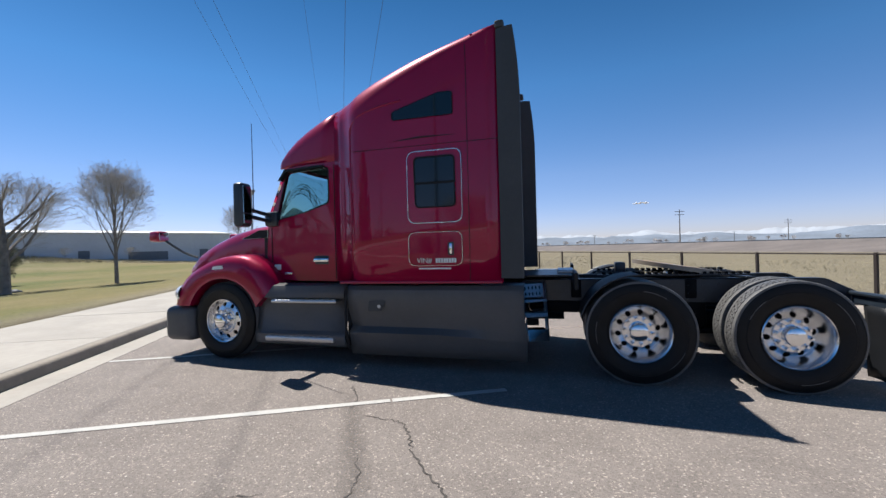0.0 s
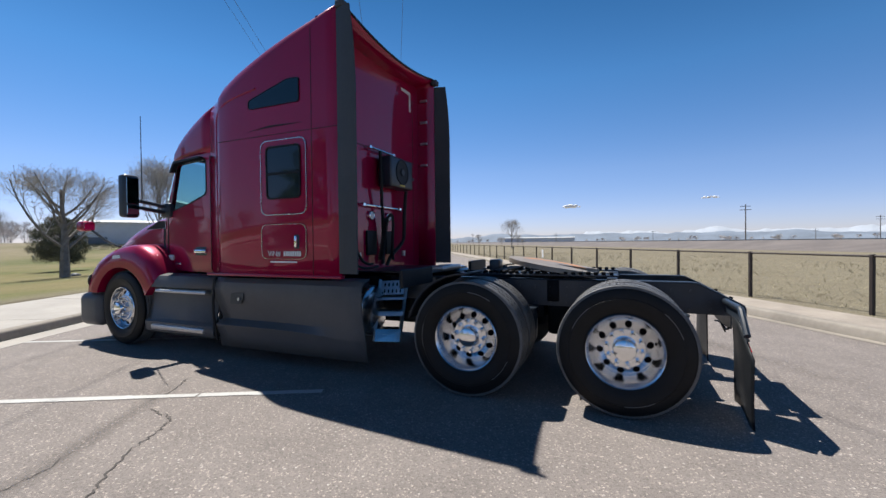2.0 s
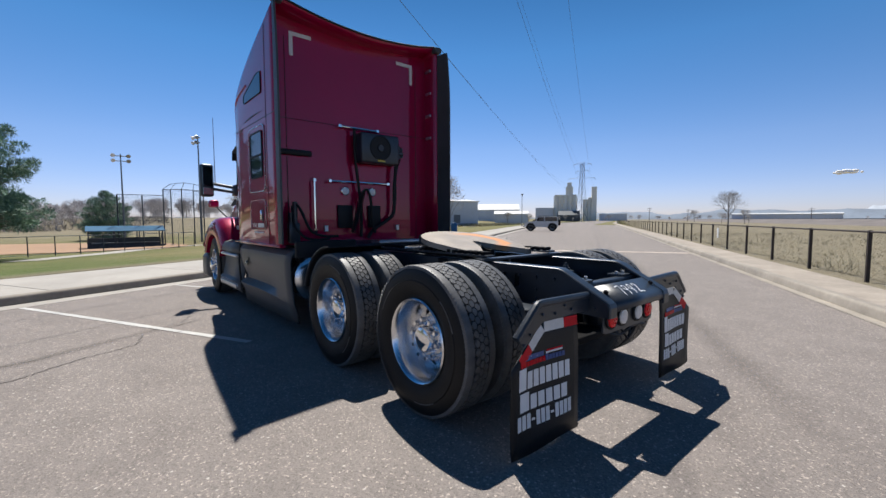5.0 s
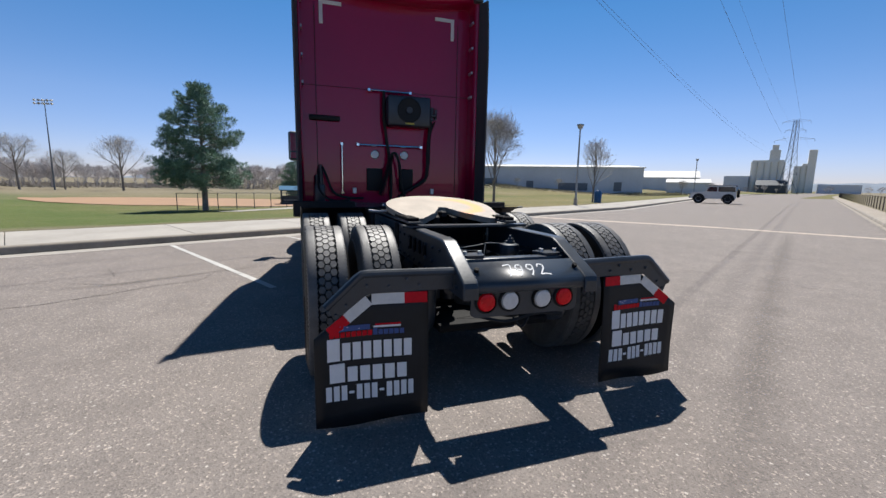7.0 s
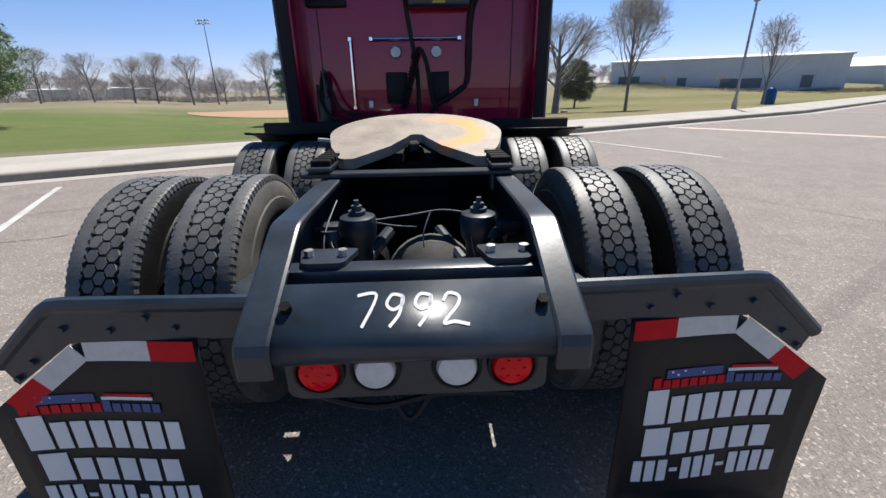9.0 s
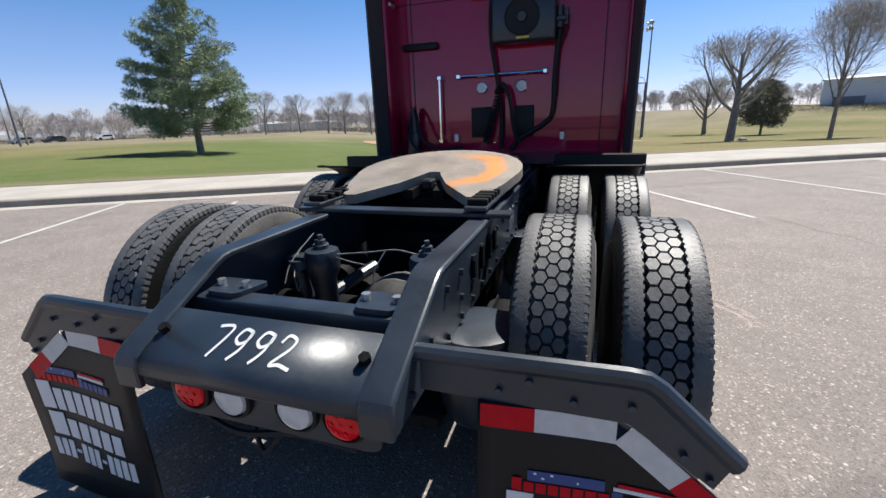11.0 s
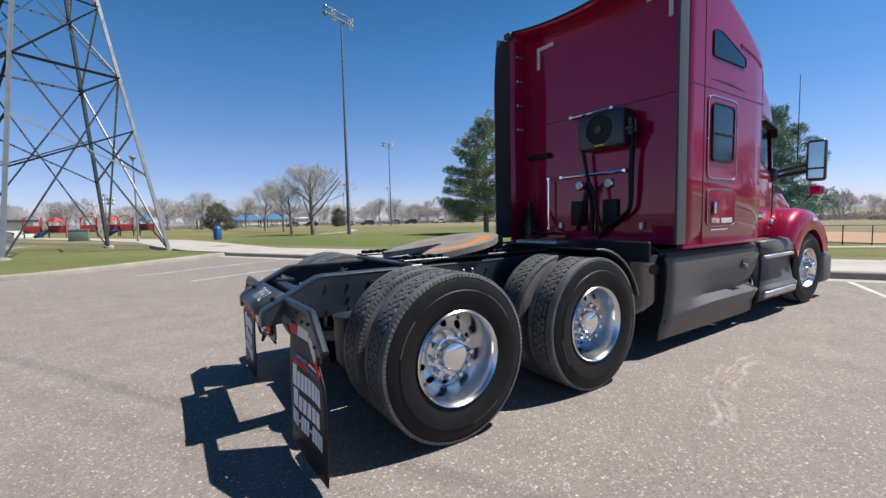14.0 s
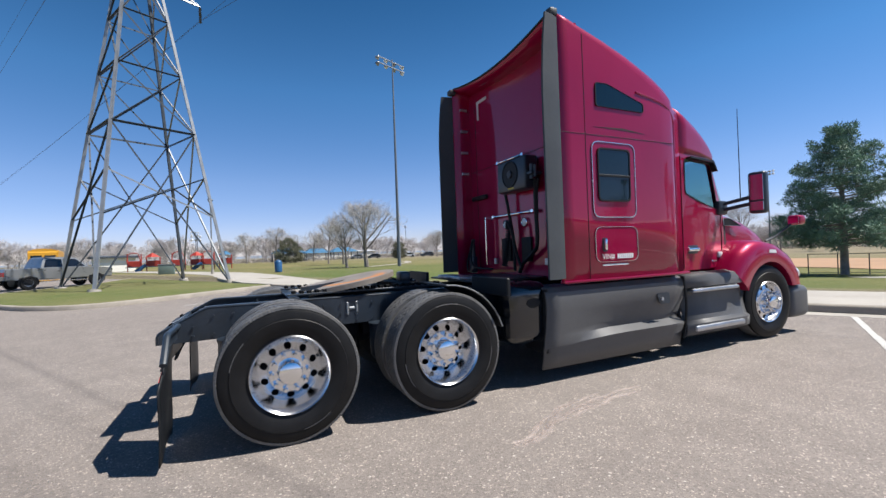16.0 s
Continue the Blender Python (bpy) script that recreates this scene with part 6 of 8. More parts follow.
rows = [[lot(u, v + skew(u), z) for v, z in ((4.2, 0.136), (4.7, 0.142), (5.15, 0.138))] for u in (-120, -60, 0, 15, 60, 140, 900)]
quad_strip(rows, "verge", mat("dusty_verge", (0.33, 0.285, 0.235), 0.95, 0, 0.22, 1.3, bumps=0.4, bscale=30), "dusty pale strip between kerb and fence", category="verge")

# railway bank beyond the fence
rows = []
for u in steps(-300, 700, 40):
    h = 1.25 + 0.05 * math.sin(u * 0.05)
    rows.append([lot(u, v, z) for v, z in ((38, 0.05), (44, 0.7), (47, h), (53, h), (56, 0.6), (62, 0.05))])
quad_strip(rows, "railway_bank", GRIT, "long grey railway bank with a track on top", category="bank")
for i, v in enumerate((49.2, 50.7)):
    tagged(mesh_ob(f"rail_{i + 1}", b_box((-500, -0.04, 0), (500, 0.04, 0.16), 0, 1, None, pose(*lot(200, v, 1.24), 0, 0, 117)), DARK_OR_SHADED_STEEL, False), "dark steel railway rail", "rail", kind="structure")

# straw tufts behind the fence
rng = random.Random(5)
verts, faces = [], []
for _ in range(9000):
    u, v = rng.uniform(-12, 40), 0.25 + 16 * rng.random() ** 1.6
    v += FV + skew(u)
    c = lot(u, v, 0.12)
    h = rng.uniform(0.03, 0.11) + 0.28 * max(0.0, math.sin(u * 0.9 + 1.3 * math.sin(v * 0.7)) * math.sin(v * 0.8 + u * 0.31)) * rng.random()
    for _ in range(3):
        a = rng.uniform(0, 6.28)
        d = Vector((math.cos(a), math.sin(a), 0)) * 0.006
        tip = c + Vector((rng.uniform(-.14, .14), rng.uniform(-.14, .14), h))
        i = len(verts)
        verts += [c + d, c - d, tip]
        faces.append((i, i + 1, i + 2))
me = bpy.data.meshes.new("straw_grass")
me.from_pydata([tuple(v) for v in verts], [], faces)
STRAW = leaf_mat("dry_straw", (0.46, 0.4, 0.3))
me.materials.append(STRAW)
tagged(new("straw_grass", me), "tall dry straw grass behind the fence", "grass", kind="stuff")

# ---- trees ----
def limb(store, p, q, ra, rb, seg):
    vs, fs = store
    d = (q - p).normalized()
    x = d.orthogonal().normalized()
    y = d.cross(x)
    i = len(vs)
    for c, rad in ((p, ra), (q, rb)):
        vs.extend(c + rad * (math.cos(6.283 * k / seg) * x + math.sin(6.283 * k / seg) * y) for k in range(seg))
    fs.extend((i + k, i + (k + 1) % seg, i + seg + (k + 1) % seg, i + seg + k) for k in range(seg))


def tree_lists(seed, h, radius, fork, thick, style, kids=(11, 6, 5, 4, 3), twig=0.006, lean=0.0):
    """Limbs that divide until they reach the outline of an egg-shaped crown: lists for the trunk and for the twigs."""
    r = random.Random(seed)
    big, fine = ([], []), ([], [])
    mid, half = Vector((lean * h, 0, (fork * 0.7 + h) / 2)), (h - fork * 0.7) / 2
    upright = {"vase": 0.42, "round": 0.98, "spread": 1.06}[style]

    def room(p):
        q = p - mid
        return (q.x / radius) ** 2 + (q.y / radius) ** 2 + (q.z / half) ** 2

    def grow(p, d, length, rad, level):
        n = 4 if level < 2 else (3 if level < 3 else 2)
        store, seg = (big, 7 if level == 0 else 5) if level < 2 else (fine, 3)
        pts = [p]
        for k in range(n):
            b = 0.24 if level else 0.07
            d = (d + Vector((r.uniform(-b, b), r.uniform(-b, b), 0.07 if level in (1, 2) else 0.0))).normalized()
            q = pts[-1] + d * length / n
            if level > 1 and room(q) > 1.0 + r.uniform(-0.4, 0.3):
                break
            limb(store, pts[-1], q, max(twig, rad * (1 - 0.75 * k / n)), max(twig * 0.7, rad * (1 - 0.75 * (k + 1) / n)), seg)
            pts.append(q)
        n = len(pts) - 1
        if level >= len(kids) or n < 1:
            return
        for c in range(kids[level]):
            t = (fork / h + 0.02 + (0.72 - fork / h) * ((c + r.random()) / kids[0]) ** (1.3 if style == "vase" else 0.9)) / 0.84 if level == 0 else 0.16 + 0.84 * (c + r.random()) / kids[level]
            t = min(0.999, t)
            base = pts[min(int(t * n), n - 1)].lerp(pts[min(int(t * n) + 1, n)], (t * n) % 1)
            a = 6.283 * (c * 0.618 + r.random() * 0.3)
            side = Vector((math.cos(a), math.sin(a), 0))
            side = (side - d * side.dot(d)).normalized()
            off = (upright if level == 0 else r.uniform(0.45, 0.85)) * r.uniform(0.8, 1.2)
            if level == 0:
                off *= 1.0 - 0.4 * t
            nd = (d * math.cos(off) + side * math.sin(off) + Vector((0, 0, 0.1))).normalized()
            ln = length * r.uniform(0.38, 0.72)
            if level == 0:
                ln = 0.2
                while ln < h and room(base + nd * ln) < 0.62:
                    ln += 0.2
            grow(base, nd, ln, max(twig, rad * (0.36 if level else 0.42) * (1 - 0.4 * t)), level + 1)

    grow(Vector((0, 0, -0.2)), Vector((lean * 0.8, 0.01, 1)).normalized(), h * 0.84, thick, 0)
    return big, fine


def bare_tree(*args, **kw):
    out = []
    for (vs, fs), nm in zip(tree_lists(*args, **kw), ("trunk", "crown")):
        me = bpy.data.meshes.new(nm)
        me.from_pydata([tuple(v) for v in vs], [], fs)
        me.materials.append(BARK if nm == "trunk" else TWIG)
        out.append(me)
    return out


def put_tree(meshes, at, label, scale=1.0, turn=0.0, group="bare trees"):
    t = thing("bare_tree", label, "tree", at, group)
    t.matrix_world = pose(*at, 0, 0, turn) @ Matrix.Diagonal((scale, scale, scale, 1))
    for me in meshes:
        o = new(me.name.split(".")[0], me)
        o.parent = t
    return t


vase = bare_tree(3, 8.1, 2.75, 0.75, 0.13, "vase", (18, 8, 5, 4, 3))
slim = bare_tree(6, 5.9, 1.75, 0.6, 0.09, "vase", (12, 6, 5, 4, 2))
wide = bare_tree(8, 7.0, 5.0, 1.5, 0.3, "spread", (12, 7, 6, 4, 3))
twin = bare_tree(22, 7.3, 4.9, 0.6, 0.26, "spread", (13, 7, 6, 5, 3), twig=0.0065)
small = bare_tree(27, 5.2, 2.6, 1.2, 0.17, "round", (9, 6, 5, 4, 3), lean=-0.12)
round_ = bare_tree(14, 10.4, 5.5, 1.9, 0.24, "round", (14, 7, 5, 4, 2), twig=0.0065)
oval = bare_tree(33, 10.4, 5.1, 1.8, 0.22, "round", (14, 7, 5, 4, 2), twig=0.0065)
put_tree(vase, up(-30.4, 14.9), "upright leafless tree on the lawn beside the pavement")
put_tree(wide, up(-32.7, 10.3), "spreading leafless tree with a low limb", 1.0, 20)
put_tree(slim, up(-28.8, 24.0), "slim upright leafless tree before a warehouse", 1.0, 70)
put_tree(twin, (-11.4, -39.8, 0.05), "broad leafless tree with low limbs on the park lawn", 1.0, 30)
put_tree(small, (-9.3, -39.9, 0.05), "small leaning leafless tree on the lawn", 1.0, 160)
put_tree(wide, up(-58, 14.5), "leafless tree beyond the ball field", 0.95, 200)
for i, (x, y, h) in enumerate(((-12.7, -58, 8.2), (-12.8, -71.3, 7.9), (-15.2, -106.4, 8.4), (-12.9, -136, 9.3), (0.3, -117.7, 8.8), (-6.6, -112.4, 9.9), (-41.5, -88, 7.2), (-50.0, -96, 7.6))):
    put_tree((oval, round_)[i % 2], (x, y, 0), "rounded leafless park tree near the picnic shelters", h / 10.9, 71 * i)
# row on the far side of the ball field
for i, (x, y, h) in enumerate(((-92.2, -59.6, 9.2), (-94.7, -56.4, 10.6), (-99.5, -51.5, 10.7), (-104.4, -46.5, 8.6), (-100.9, -35.3, 11.4), (-88.6, -65.1, 9.6), (-84.7, -72.2, 10.2), (-118.3, -28.8, 8.0))):
    put_tree((round_, oval)[i % 2], up(x, y), "rounded leafless tree in a row by the field", h / 10.5, 57 * i)
for i, (x, y, sc) in enumerate(((-29, 121, 0.36), (-36, 128, 0.3), (-64, 190, 0.5), (-22, 96, 0.2), (-19.7, 75.3, 0.56), (60, 210, 0.36))):
    put_tree((round_, oval)[i % 2], up(x, y), "leafless tree beyond the railway bank", sc, 40 * i)


def woods(name, spots, label):
    """Far leafless woods: many simple bare trees in one mesh."""
    r = random.Random(77)
    kinds = []
    for k in range(6):
        b, f = tree_lists(100 + k, 1.0, 0.42 + 0.05 * (k % 3), 0.22, 0.022, "round", (9, 6, 5, 3), twig=0.0034)
        vs = np.array([tuple(v) for v in b[0] + f[0]])
        n = len(b[0])
        fs = [tuple(q) for q in b[1]] + [tuple(i + n for i in q) for q in f[1]]
        kinds.append((vs, fs))
    allv, allf, n = [], [], 0
    for i, (x, y, z, h) in enumerate(spots):
        vs, fs = kinds[i % 6]
        a = r.uniform(0, 6.28)
        c, s_ = math.cos(a), math.sin(a)
        allv.append(np.column_stack((x + h * (vs[:, 0] * c - vs[:, 1] * s_), y + h * (vs[:, 0] * s_ + vs[:, 1] * c), z + h * vs[:, 2])))
        allf += [tuple(j + n for j in q) for q in fs]
        n += len(vs)
    me = bpy.data.meshes.new(name)
    me.from_pydata(np.concatenate(allv).tolist(), [], allf)
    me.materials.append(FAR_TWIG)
    return tagged(new(name, me), label, "woods", kind="stuff")


rng = random.Random(9)
spots = []
for _ in range(250):
    az, d = rng.uniform(-186, -118), rng.uniform(135, 230)
    x, y = d * math.cos(radians(az)), d * math.sin(radians(az))
    spots.append((x, y, ground_z(x, y), rng.uniform(4.5, 8.0)))
for _ in range(90):
    az, d = rng.uniform(150, 176), rng.uniform(190, 270)
    x, y = d * math.cos(radians(az)), d * math.sin(radians(az))
    spots.append((x, y, ground_z(x, y), rng.uniform(5.5, 9.0)))
for _ in range(190):
    az, d = rng.uniform(-120, -62), rng.uniform(145, 205)
    spots.append((d * math.cos(radians(az)), d * math.sin(radians(az)), 0, rng.uniform(5, 9.5)))
for _ in range(110):
    az, d = rng.uniform(48, 135), rng.uniform(280, 520)
    spots.append((d * math.cos(radians(az)), d * math.sin(radians(az)), 0, rng.uniform(3, 5.5)))
woods("far_woods", spots, "haze-toned line of leafless woods on the horizon")
# low scrub under the woods
rng = random.Random(10)
vs, fs = [], []
for _ in range(22000):
    az, d = rng.uniform(-186, -62), rng.uniform(135, 240)
    x, y = d * math.cos(radians(az)), d * math.sin(radians(az))
    b = Vector((x, y, ground_z(x, y)))
    for _ in range(4):
        w = rng.uniform(0.03, 0.1)
        a = rng.uniform(0, 6.28)
        t = b + Vector((rng.uniform(-1, 1), rng.uniform(-1, 1), 0.2 + 1.2 * rng.random() ** 2))
        i = len(vs)
        vs += [b + Vector((math.cos(a), math.sin(a), 0)) * w, b - Vector((math.cos(a), math.sin(a), 0)) * w, t]
        fs.append((i, i + 1, i + 2))
me = bpy.data.meshes.new("scrub")
me.from_pydata([tuple(v) for v in vs], [], fs)
me.materials.append(mat("brown_scrub", (0.324, 0.2952, 0.2664), 0.95, 0, 0.35, 0.05))
tagged(new("scrub", me), "low brown scrub along the park edge", "scrub", kind="stuff")


# dry brush and small trees along the foot of the warehouse
rng = random.Random(12)
vs, fs = [], []
for _ in range(5000):
    t, d = rng.uniform(-14, 52), 0.6 + 13 * rng.random() ** 2
    x, y = -89.5 - 0.53 * t + 0.848 * d, 88.5 - 0.848 * t - 0.53 * d
    b = Vector((x, y, ground_z(x, y)))
    tall = 0.25 + 0.75 * max(0.0, math.sin(y * 0.31) * math.sin(y * 0.083 + 1.0))
    for _ in range(4):
        a = rng.uniform(0, 6.28)
        d = Vector((math.cos(a), math.sin(a), 0)) * rng.uniform(0.03, 0.07)
        i = len(vs)
        vs += [b + d, b - d, b + Vector((rng.uniform(-.6, .6), rng.uniform(-.6, .6), tall * rng.uniform(0.4, 1.3)))]
        fs.append((i, i + 1, i + 2))
me = bpy.data.meshes.new("brush")
me.from_pydata([tuple(v) for v in vs], [], fs)
me.materials.append(STRAW)
tagged(new("brush", me), "dry pale brush along the foot of a warehouse", "brush", kind="stuff")
for i, (x, y, sc) in enumerate(((-112, 128, 0.5), (-106, 134, 0.42), (-96, 66, 0.34), (-101, 56, 0.28))):
    put_tree((round_, oval)[i % 2], up(x, y), "small leafless tree before a warehouse", sc, 80 * i)


def pine(seed, h, radius, material, label, at, clear=0.14, shape="cone", size=1.0, top=2.6):
    """A trunk with whorls of limbs that end in rounded clumps of needles."""
    r = random.Random(seed)
    t = thing("pine_tree", label, "tree", at)
    bm = b_cyl((0, 0, -0.1), (0.02, 0.02, h * 0.55), 0.024 * h, 0.012 * h, 9)
    b_cyl((0.02, 0.02, h * 0.55), (0, 0, h * 0.95), 0.012 * h, 0.02, 6, bm)
    vs, fs = [], []

    def clump(c, rad):
        flat = r.uniform(0.7, 0.95)
        for _ in range(int(76 * (rad / 0.35) ** 1.4)):
            d = Vector((r.gauss(0, 1), r.gauss(0, 1), r.gauss(0.25, 1))).normalized()
            p = c + Vector((d.x, d.y, d.z * flat)) * rad * r.uniform(0.35, 0.85)
            g = (d + Vector((r.gauss(0, .45), r.gauss(0, .45), r.gauss(0.25, .45)))).normalized()
            s = g.orthogonal().normalized()
            b_ = r.uniform(0, 6.28)
            s = (s * math.cos(b_) + g.cross(s) * math.sin(b_)) * 0.024 * (0.6 + rad)
            i = len(vs)
            vs.extend([p - s, p + s, p + g * r.uniform(0.12, 0.26) * (0.55 + rad)])
            fs.append((i, i + 1, i + 2))

    n = int(30 + h * 7)
    for k in range(n):
        f = (k + r.random()) / n
        z = h * (clear + (0.95 - clear) * f)
        if shape == "cone":
            reach = radius * (1 - f) ** 0.7 * min(1, 0.6 + f * 2.6) + 0.12
        else:
            reach = radius * max(0.1, 1 - f ** top) ** 0.7 * min(1, 0.74 + f * 2)
        reach *= r.choice((0.72, 0.86, 0.95, 1.0, 1.12))
        a = k * 2.399 + r.uniform(-.35, .35)
        out = Vector((math.cos(a), math.sin(a), r.uniform(-0.05, 0.3) * (0.4 + f))).normalized()
        base = Vector((0, 0, z - reach * 0.1))
        b_cyl(base, base + out * reach * 0.9, 0.018 + 0.012 * reach, 0.008, 4, bm, False)
        side = Vector((-math.sin(a), math.cos(a), 0))
        m = max(2, int(reach * 1.7))
        for j in range(m):
            g = 0.38 + 0.62 * (j + r.random()) / m
            spread = reach * 0.28 * g
            for _ in range(2 if g > 0.55 else 1):
                c = base + out * reach * g + side * r.uniform(-1, 1) * spread + Vector((0, 0, r.uniform(-0.1, 0.1) + 0.22 * g * g * reach * (0.3 + f)))
                clump(c, r.uniform(0.34, 0.56) * size * (0.75 + 0.3 * (1 - f)))
    clump(Vector((0, 0, h * 0.96)), 0.42 * size)
    part("trunk", bm, BARK, t, "grey-brown pine trunk with limbs")
    me = bpy.data.meshes.new("crown")
    me.from_pydata([tuple(v) for v in vs], [], fs)
    me.materials.append(material)
    o = new("crown", me)
    o.parent = t
    tagged(o, "dense green needles in rounded clumps")
    return t


pine(4, 8.9, 3.4, DARK_PINE, "dark green rounded pine on the lawn beside the ball field", up(-31.2, -7.6), 0.21, "round", 1.0, 1.5)
pine(9, 10.2, 4.1, PINE, "tall green loosely branched pine on the park lawn", up(-21.9, -24.9), 0.16, "round", 1.05, 1.55)
pine(12, 6.4, 2.8, DARK_PINE, "small bushy pine behind the dugout", up(-68, -1.1), 0.05, "round")
pine(17, 5.0, 2.2, GREY_PINE, "greyish evergreen with a short trunk behind a leafless tree", up(-47.6, 16.9), 0.2, "round")

pine(31, 4.6, 2.1, GREY_PINE, "greyish bushy evergreen across the park", (-36.2, -100.9, 0), 0.05, "round")

pine(37, 5.6, 3.3, GREY_PINE, "olive rounded evergreen beside the picnic shelters", (-8.4, -95.0, 0), 0.08, "round")

# ---- narrow walk over the lawn ----
bm = bmesh.new()
pts = curve_pts([(-11.8, -39.6, 0), (-14.5, -43.0, 0), (-18.0, -47.4, 0), (-21.5, -54.0, 0), (-23.7, -62.1, 0)], 5)
row = None
for a, b in zip(pts, pts[1:] + [pts[-1] * 2 - pts[-2]]):
    d = (b - a).normalized() * 0.45
    q = [bm.verts.new((a.x - d.y * s, a.y + d.x * s, ground_z(a.x, a.y) + 0.03)) for s in (-1, 1)]
    if row:
        bm.faces.new((row[0], row[1], q[1], q[0]))
    row = q
bm.normal_update()
tagged(mesh_ob("pavement_3", bm, CONCRETE, False), "narrow pale walk across the lawn", "path", kind="structure")

# ---- ball field ----
bm = bmesh.new()
ring = curve_pts([(-38.5, -4.0, 0), (-38, 1, 0), (-42, 4, 0), (-52, 3.5, 0), (-57, -1, 0), (-61, -8, 0), (-63, -19, 0), (-62, -27, 0), (-59, -31, 0), (-55, -30, 0), (-50.8, -26.8, 0), (-44.5, -18, 0), (-42.4, -10.3, 0), (-38.5, -4.0, 0)], 4)[:-1]
cx, cy = -56, -12
c = bm.verts.new((cx, cy, ground_z(cx, cy) + 0.05))
loops = []
for f in (0.25, 0.5, 0.75, 1.0):
    loops.append([bm.verts.new((cx + (p.x - cx) * f, cy + (p.y - cy) * f, ground_z(cx + (p.x - cx) * f, cy + (p.y - cy) * f) + 0.05)) for p in ring])
for k in range(len(ring)):
    j = (k + 1) % len(ring)
    bm.faces.new((c, loops[0][k], loops[0][j]))
    for a, b in zip(loops, loops[1:]):
        bm.faces.new((a[k], b[k], b[j], a[j]))
tagged(mesh_ob("infield", bm, DIRT, True, 80), "orange dirt infield of a ball field", "infield", kind="structure")

ff = thing("field_fence", "low dark rail fence round the ball field", "fence")
fp = None
fpts = [(-31.3 - 0.62 * k, -9.4 + 1.2 * k) for k in range(12)]
for x, y in fpts:
    if fp is None:
        fp = part("post", b_cyl((0, 0, -0.1), (0, 0, 1.25), 0.03, None, 8), DARK_OR_SHADED_STEEL, ff, "dark steel post")
        fp.matrix_basis = pose(*up(x, y))
    else:
        share(fp, "post", ff, pose(*up(x, y)))
part("top_rail", b_tube([up(x, y, 1.24) for x, y in fpts], 0.022, 6), DARK_OR_SHADED_STEEL, ff)
part("low_rail", b_tube([up(x, y, 0.12) for x, y in fpts], 0.015, 6), DARK_OR_SHADED_STEEL, ff)

dug = thing("dugout", "low dugout with a blue metal roof on posts", "dugout", up(-46.5, 0.4))
rows = [[(-1.4, y, 1.85), (0, y, 2.02), (1.5, y, 1.6), (1.5, y, 1.53), (0, y, 1.94), (-1.4, y, 1.78)] for y in (-3.6, 2.2)]
part("roof", b_loft(rows, closed=True, caps=True), BLUE_ROOF, dug, "blue metal roof", angle=15)
for x in (-1.2, 1.3):
    for y in (-3.4, -1.6, 0.2, 2.0):
        part("post", b_box((x - .05, y - .05, -.2), (x + .05, y + .05, 1.6), 0.01, 1), DARK_OR_SHADED_STEEL, dug)
part("bench", b_box((-0.9, -3.2, 0.4), (-0.5, 1.9, 0.48), 0.02, 1), STEEL, dug, "long bench")
part("back_wall", b_box((-1.3, -3.5, -0.2), (-1.22, 2.1, 0.9), 0.01, 1), DARK_OR_SHADED_STEEL, dug)
part("low_wall", b_box((1.32, -3.5, -0.2), (1.4, 2.1, 0.3), 0.01, 1), DARK_OR_SHADED_STEEL, dug, "dark low wall")

bs = thing("backstop", "tall wire netting backstop on dark posts", "backstop", up(-47.2, 4.4))
bp_ = [(0.0, -5.2, 4.9), (0.0, -3.3, 4.9), (0.0, -1.6, 5.5), (-1.2, -0.8, 5.6), (-1.6, 0.2, 5.7), (-1.2, 1.2, 5.6), (0.0, 1.9, 5.5)]
wires = ([], [])
for x, y, h in bp_:
    part("post", b_cyl((x, y, -0.3), (x, y, h), 0.055, None, 8), DARK_OR_SHADED_STEEL, bs)
for (xa, ya, ha), (xb, yb, hb) in zip(bp_, bp_[1:]):
    part("rail", b_tube([(xa, ya, min(ha, hb)), (xb, yb, min(ha, hb))], 0.03, 6), DARK_OR_SHADED_STEEL, bs)
    part("rail", b_tube([(xa, ya, min(ha, hb) * 0.5), (xb, yb, min(ha, hb) * 0.5)], 0.025, 6), DARK_OR_SHADED_STEEL, bs)
    n = int(max(abs(xa - xb), abs(ya - yb)) / 0.16)
    for k in range(1, n):
        t = k / n
        a = Vector((xa + (xb - xa) * t, ya + (yb - ya) * t, 0))
        i = len(wires[0])
        for dz in (0, min(ha, hb)):
            wires[0].extend([a + Vector((0, 0.006, dz)), a + Vector((0, -0.006, dz)), a + Vector((0.006, 0, dz))])
        wires[1].extend([(i, i + 1, i + 4, i + 3), (i + 1, i + 2, i + 5, i + 4), (i + 2, i, i + 3, i + 5)])
    for k in range(1, 34):
        z = min(ha, hb) * k / 34
        i = len(wires[0])
        for x, y in ((xa, ya), (xb, yb)):
            wires[0].extend([Vector((x, y, z + 0.006)), Vector((x, y, z - 0.006)), Vector((x + 0.006, y, z))])
        wires[1].extend([(i, i + 1, i + 4, i + 3), (i + 1, i + 2, i + 5, i + 4), (i + 2, i, i + 3, i + 5)])
me = bpy.data.meshes.new("netting")
me.from_pydata([tuple(v) for v in wires[0]], [], wires[1])
me.materials.append(DARK_OR_SHADED_STEEL)
o = new("netting", me)
o.parent = bs
tagged(o, "wire netting", kind="stuff")
bm = b_loft([[(0.0, -1.6, 5.5), (-1.2, -0.8, 5.6), (-1.6, 0.2, 5.7), (-1.2, 1.2, 5.6), (0.0, 1.9, 5.5)], [(0.9, -1.2, 5.9), (0.5, -0.6, 6.1), (0.4, 0.2, 6.2), (0.5, 1.0, 6.1), (0.9, 1.6, 5.9)]])
wf = part("hood_netting", bm, DARK_OR_SHADED_STEEL, bs, "netting hood")
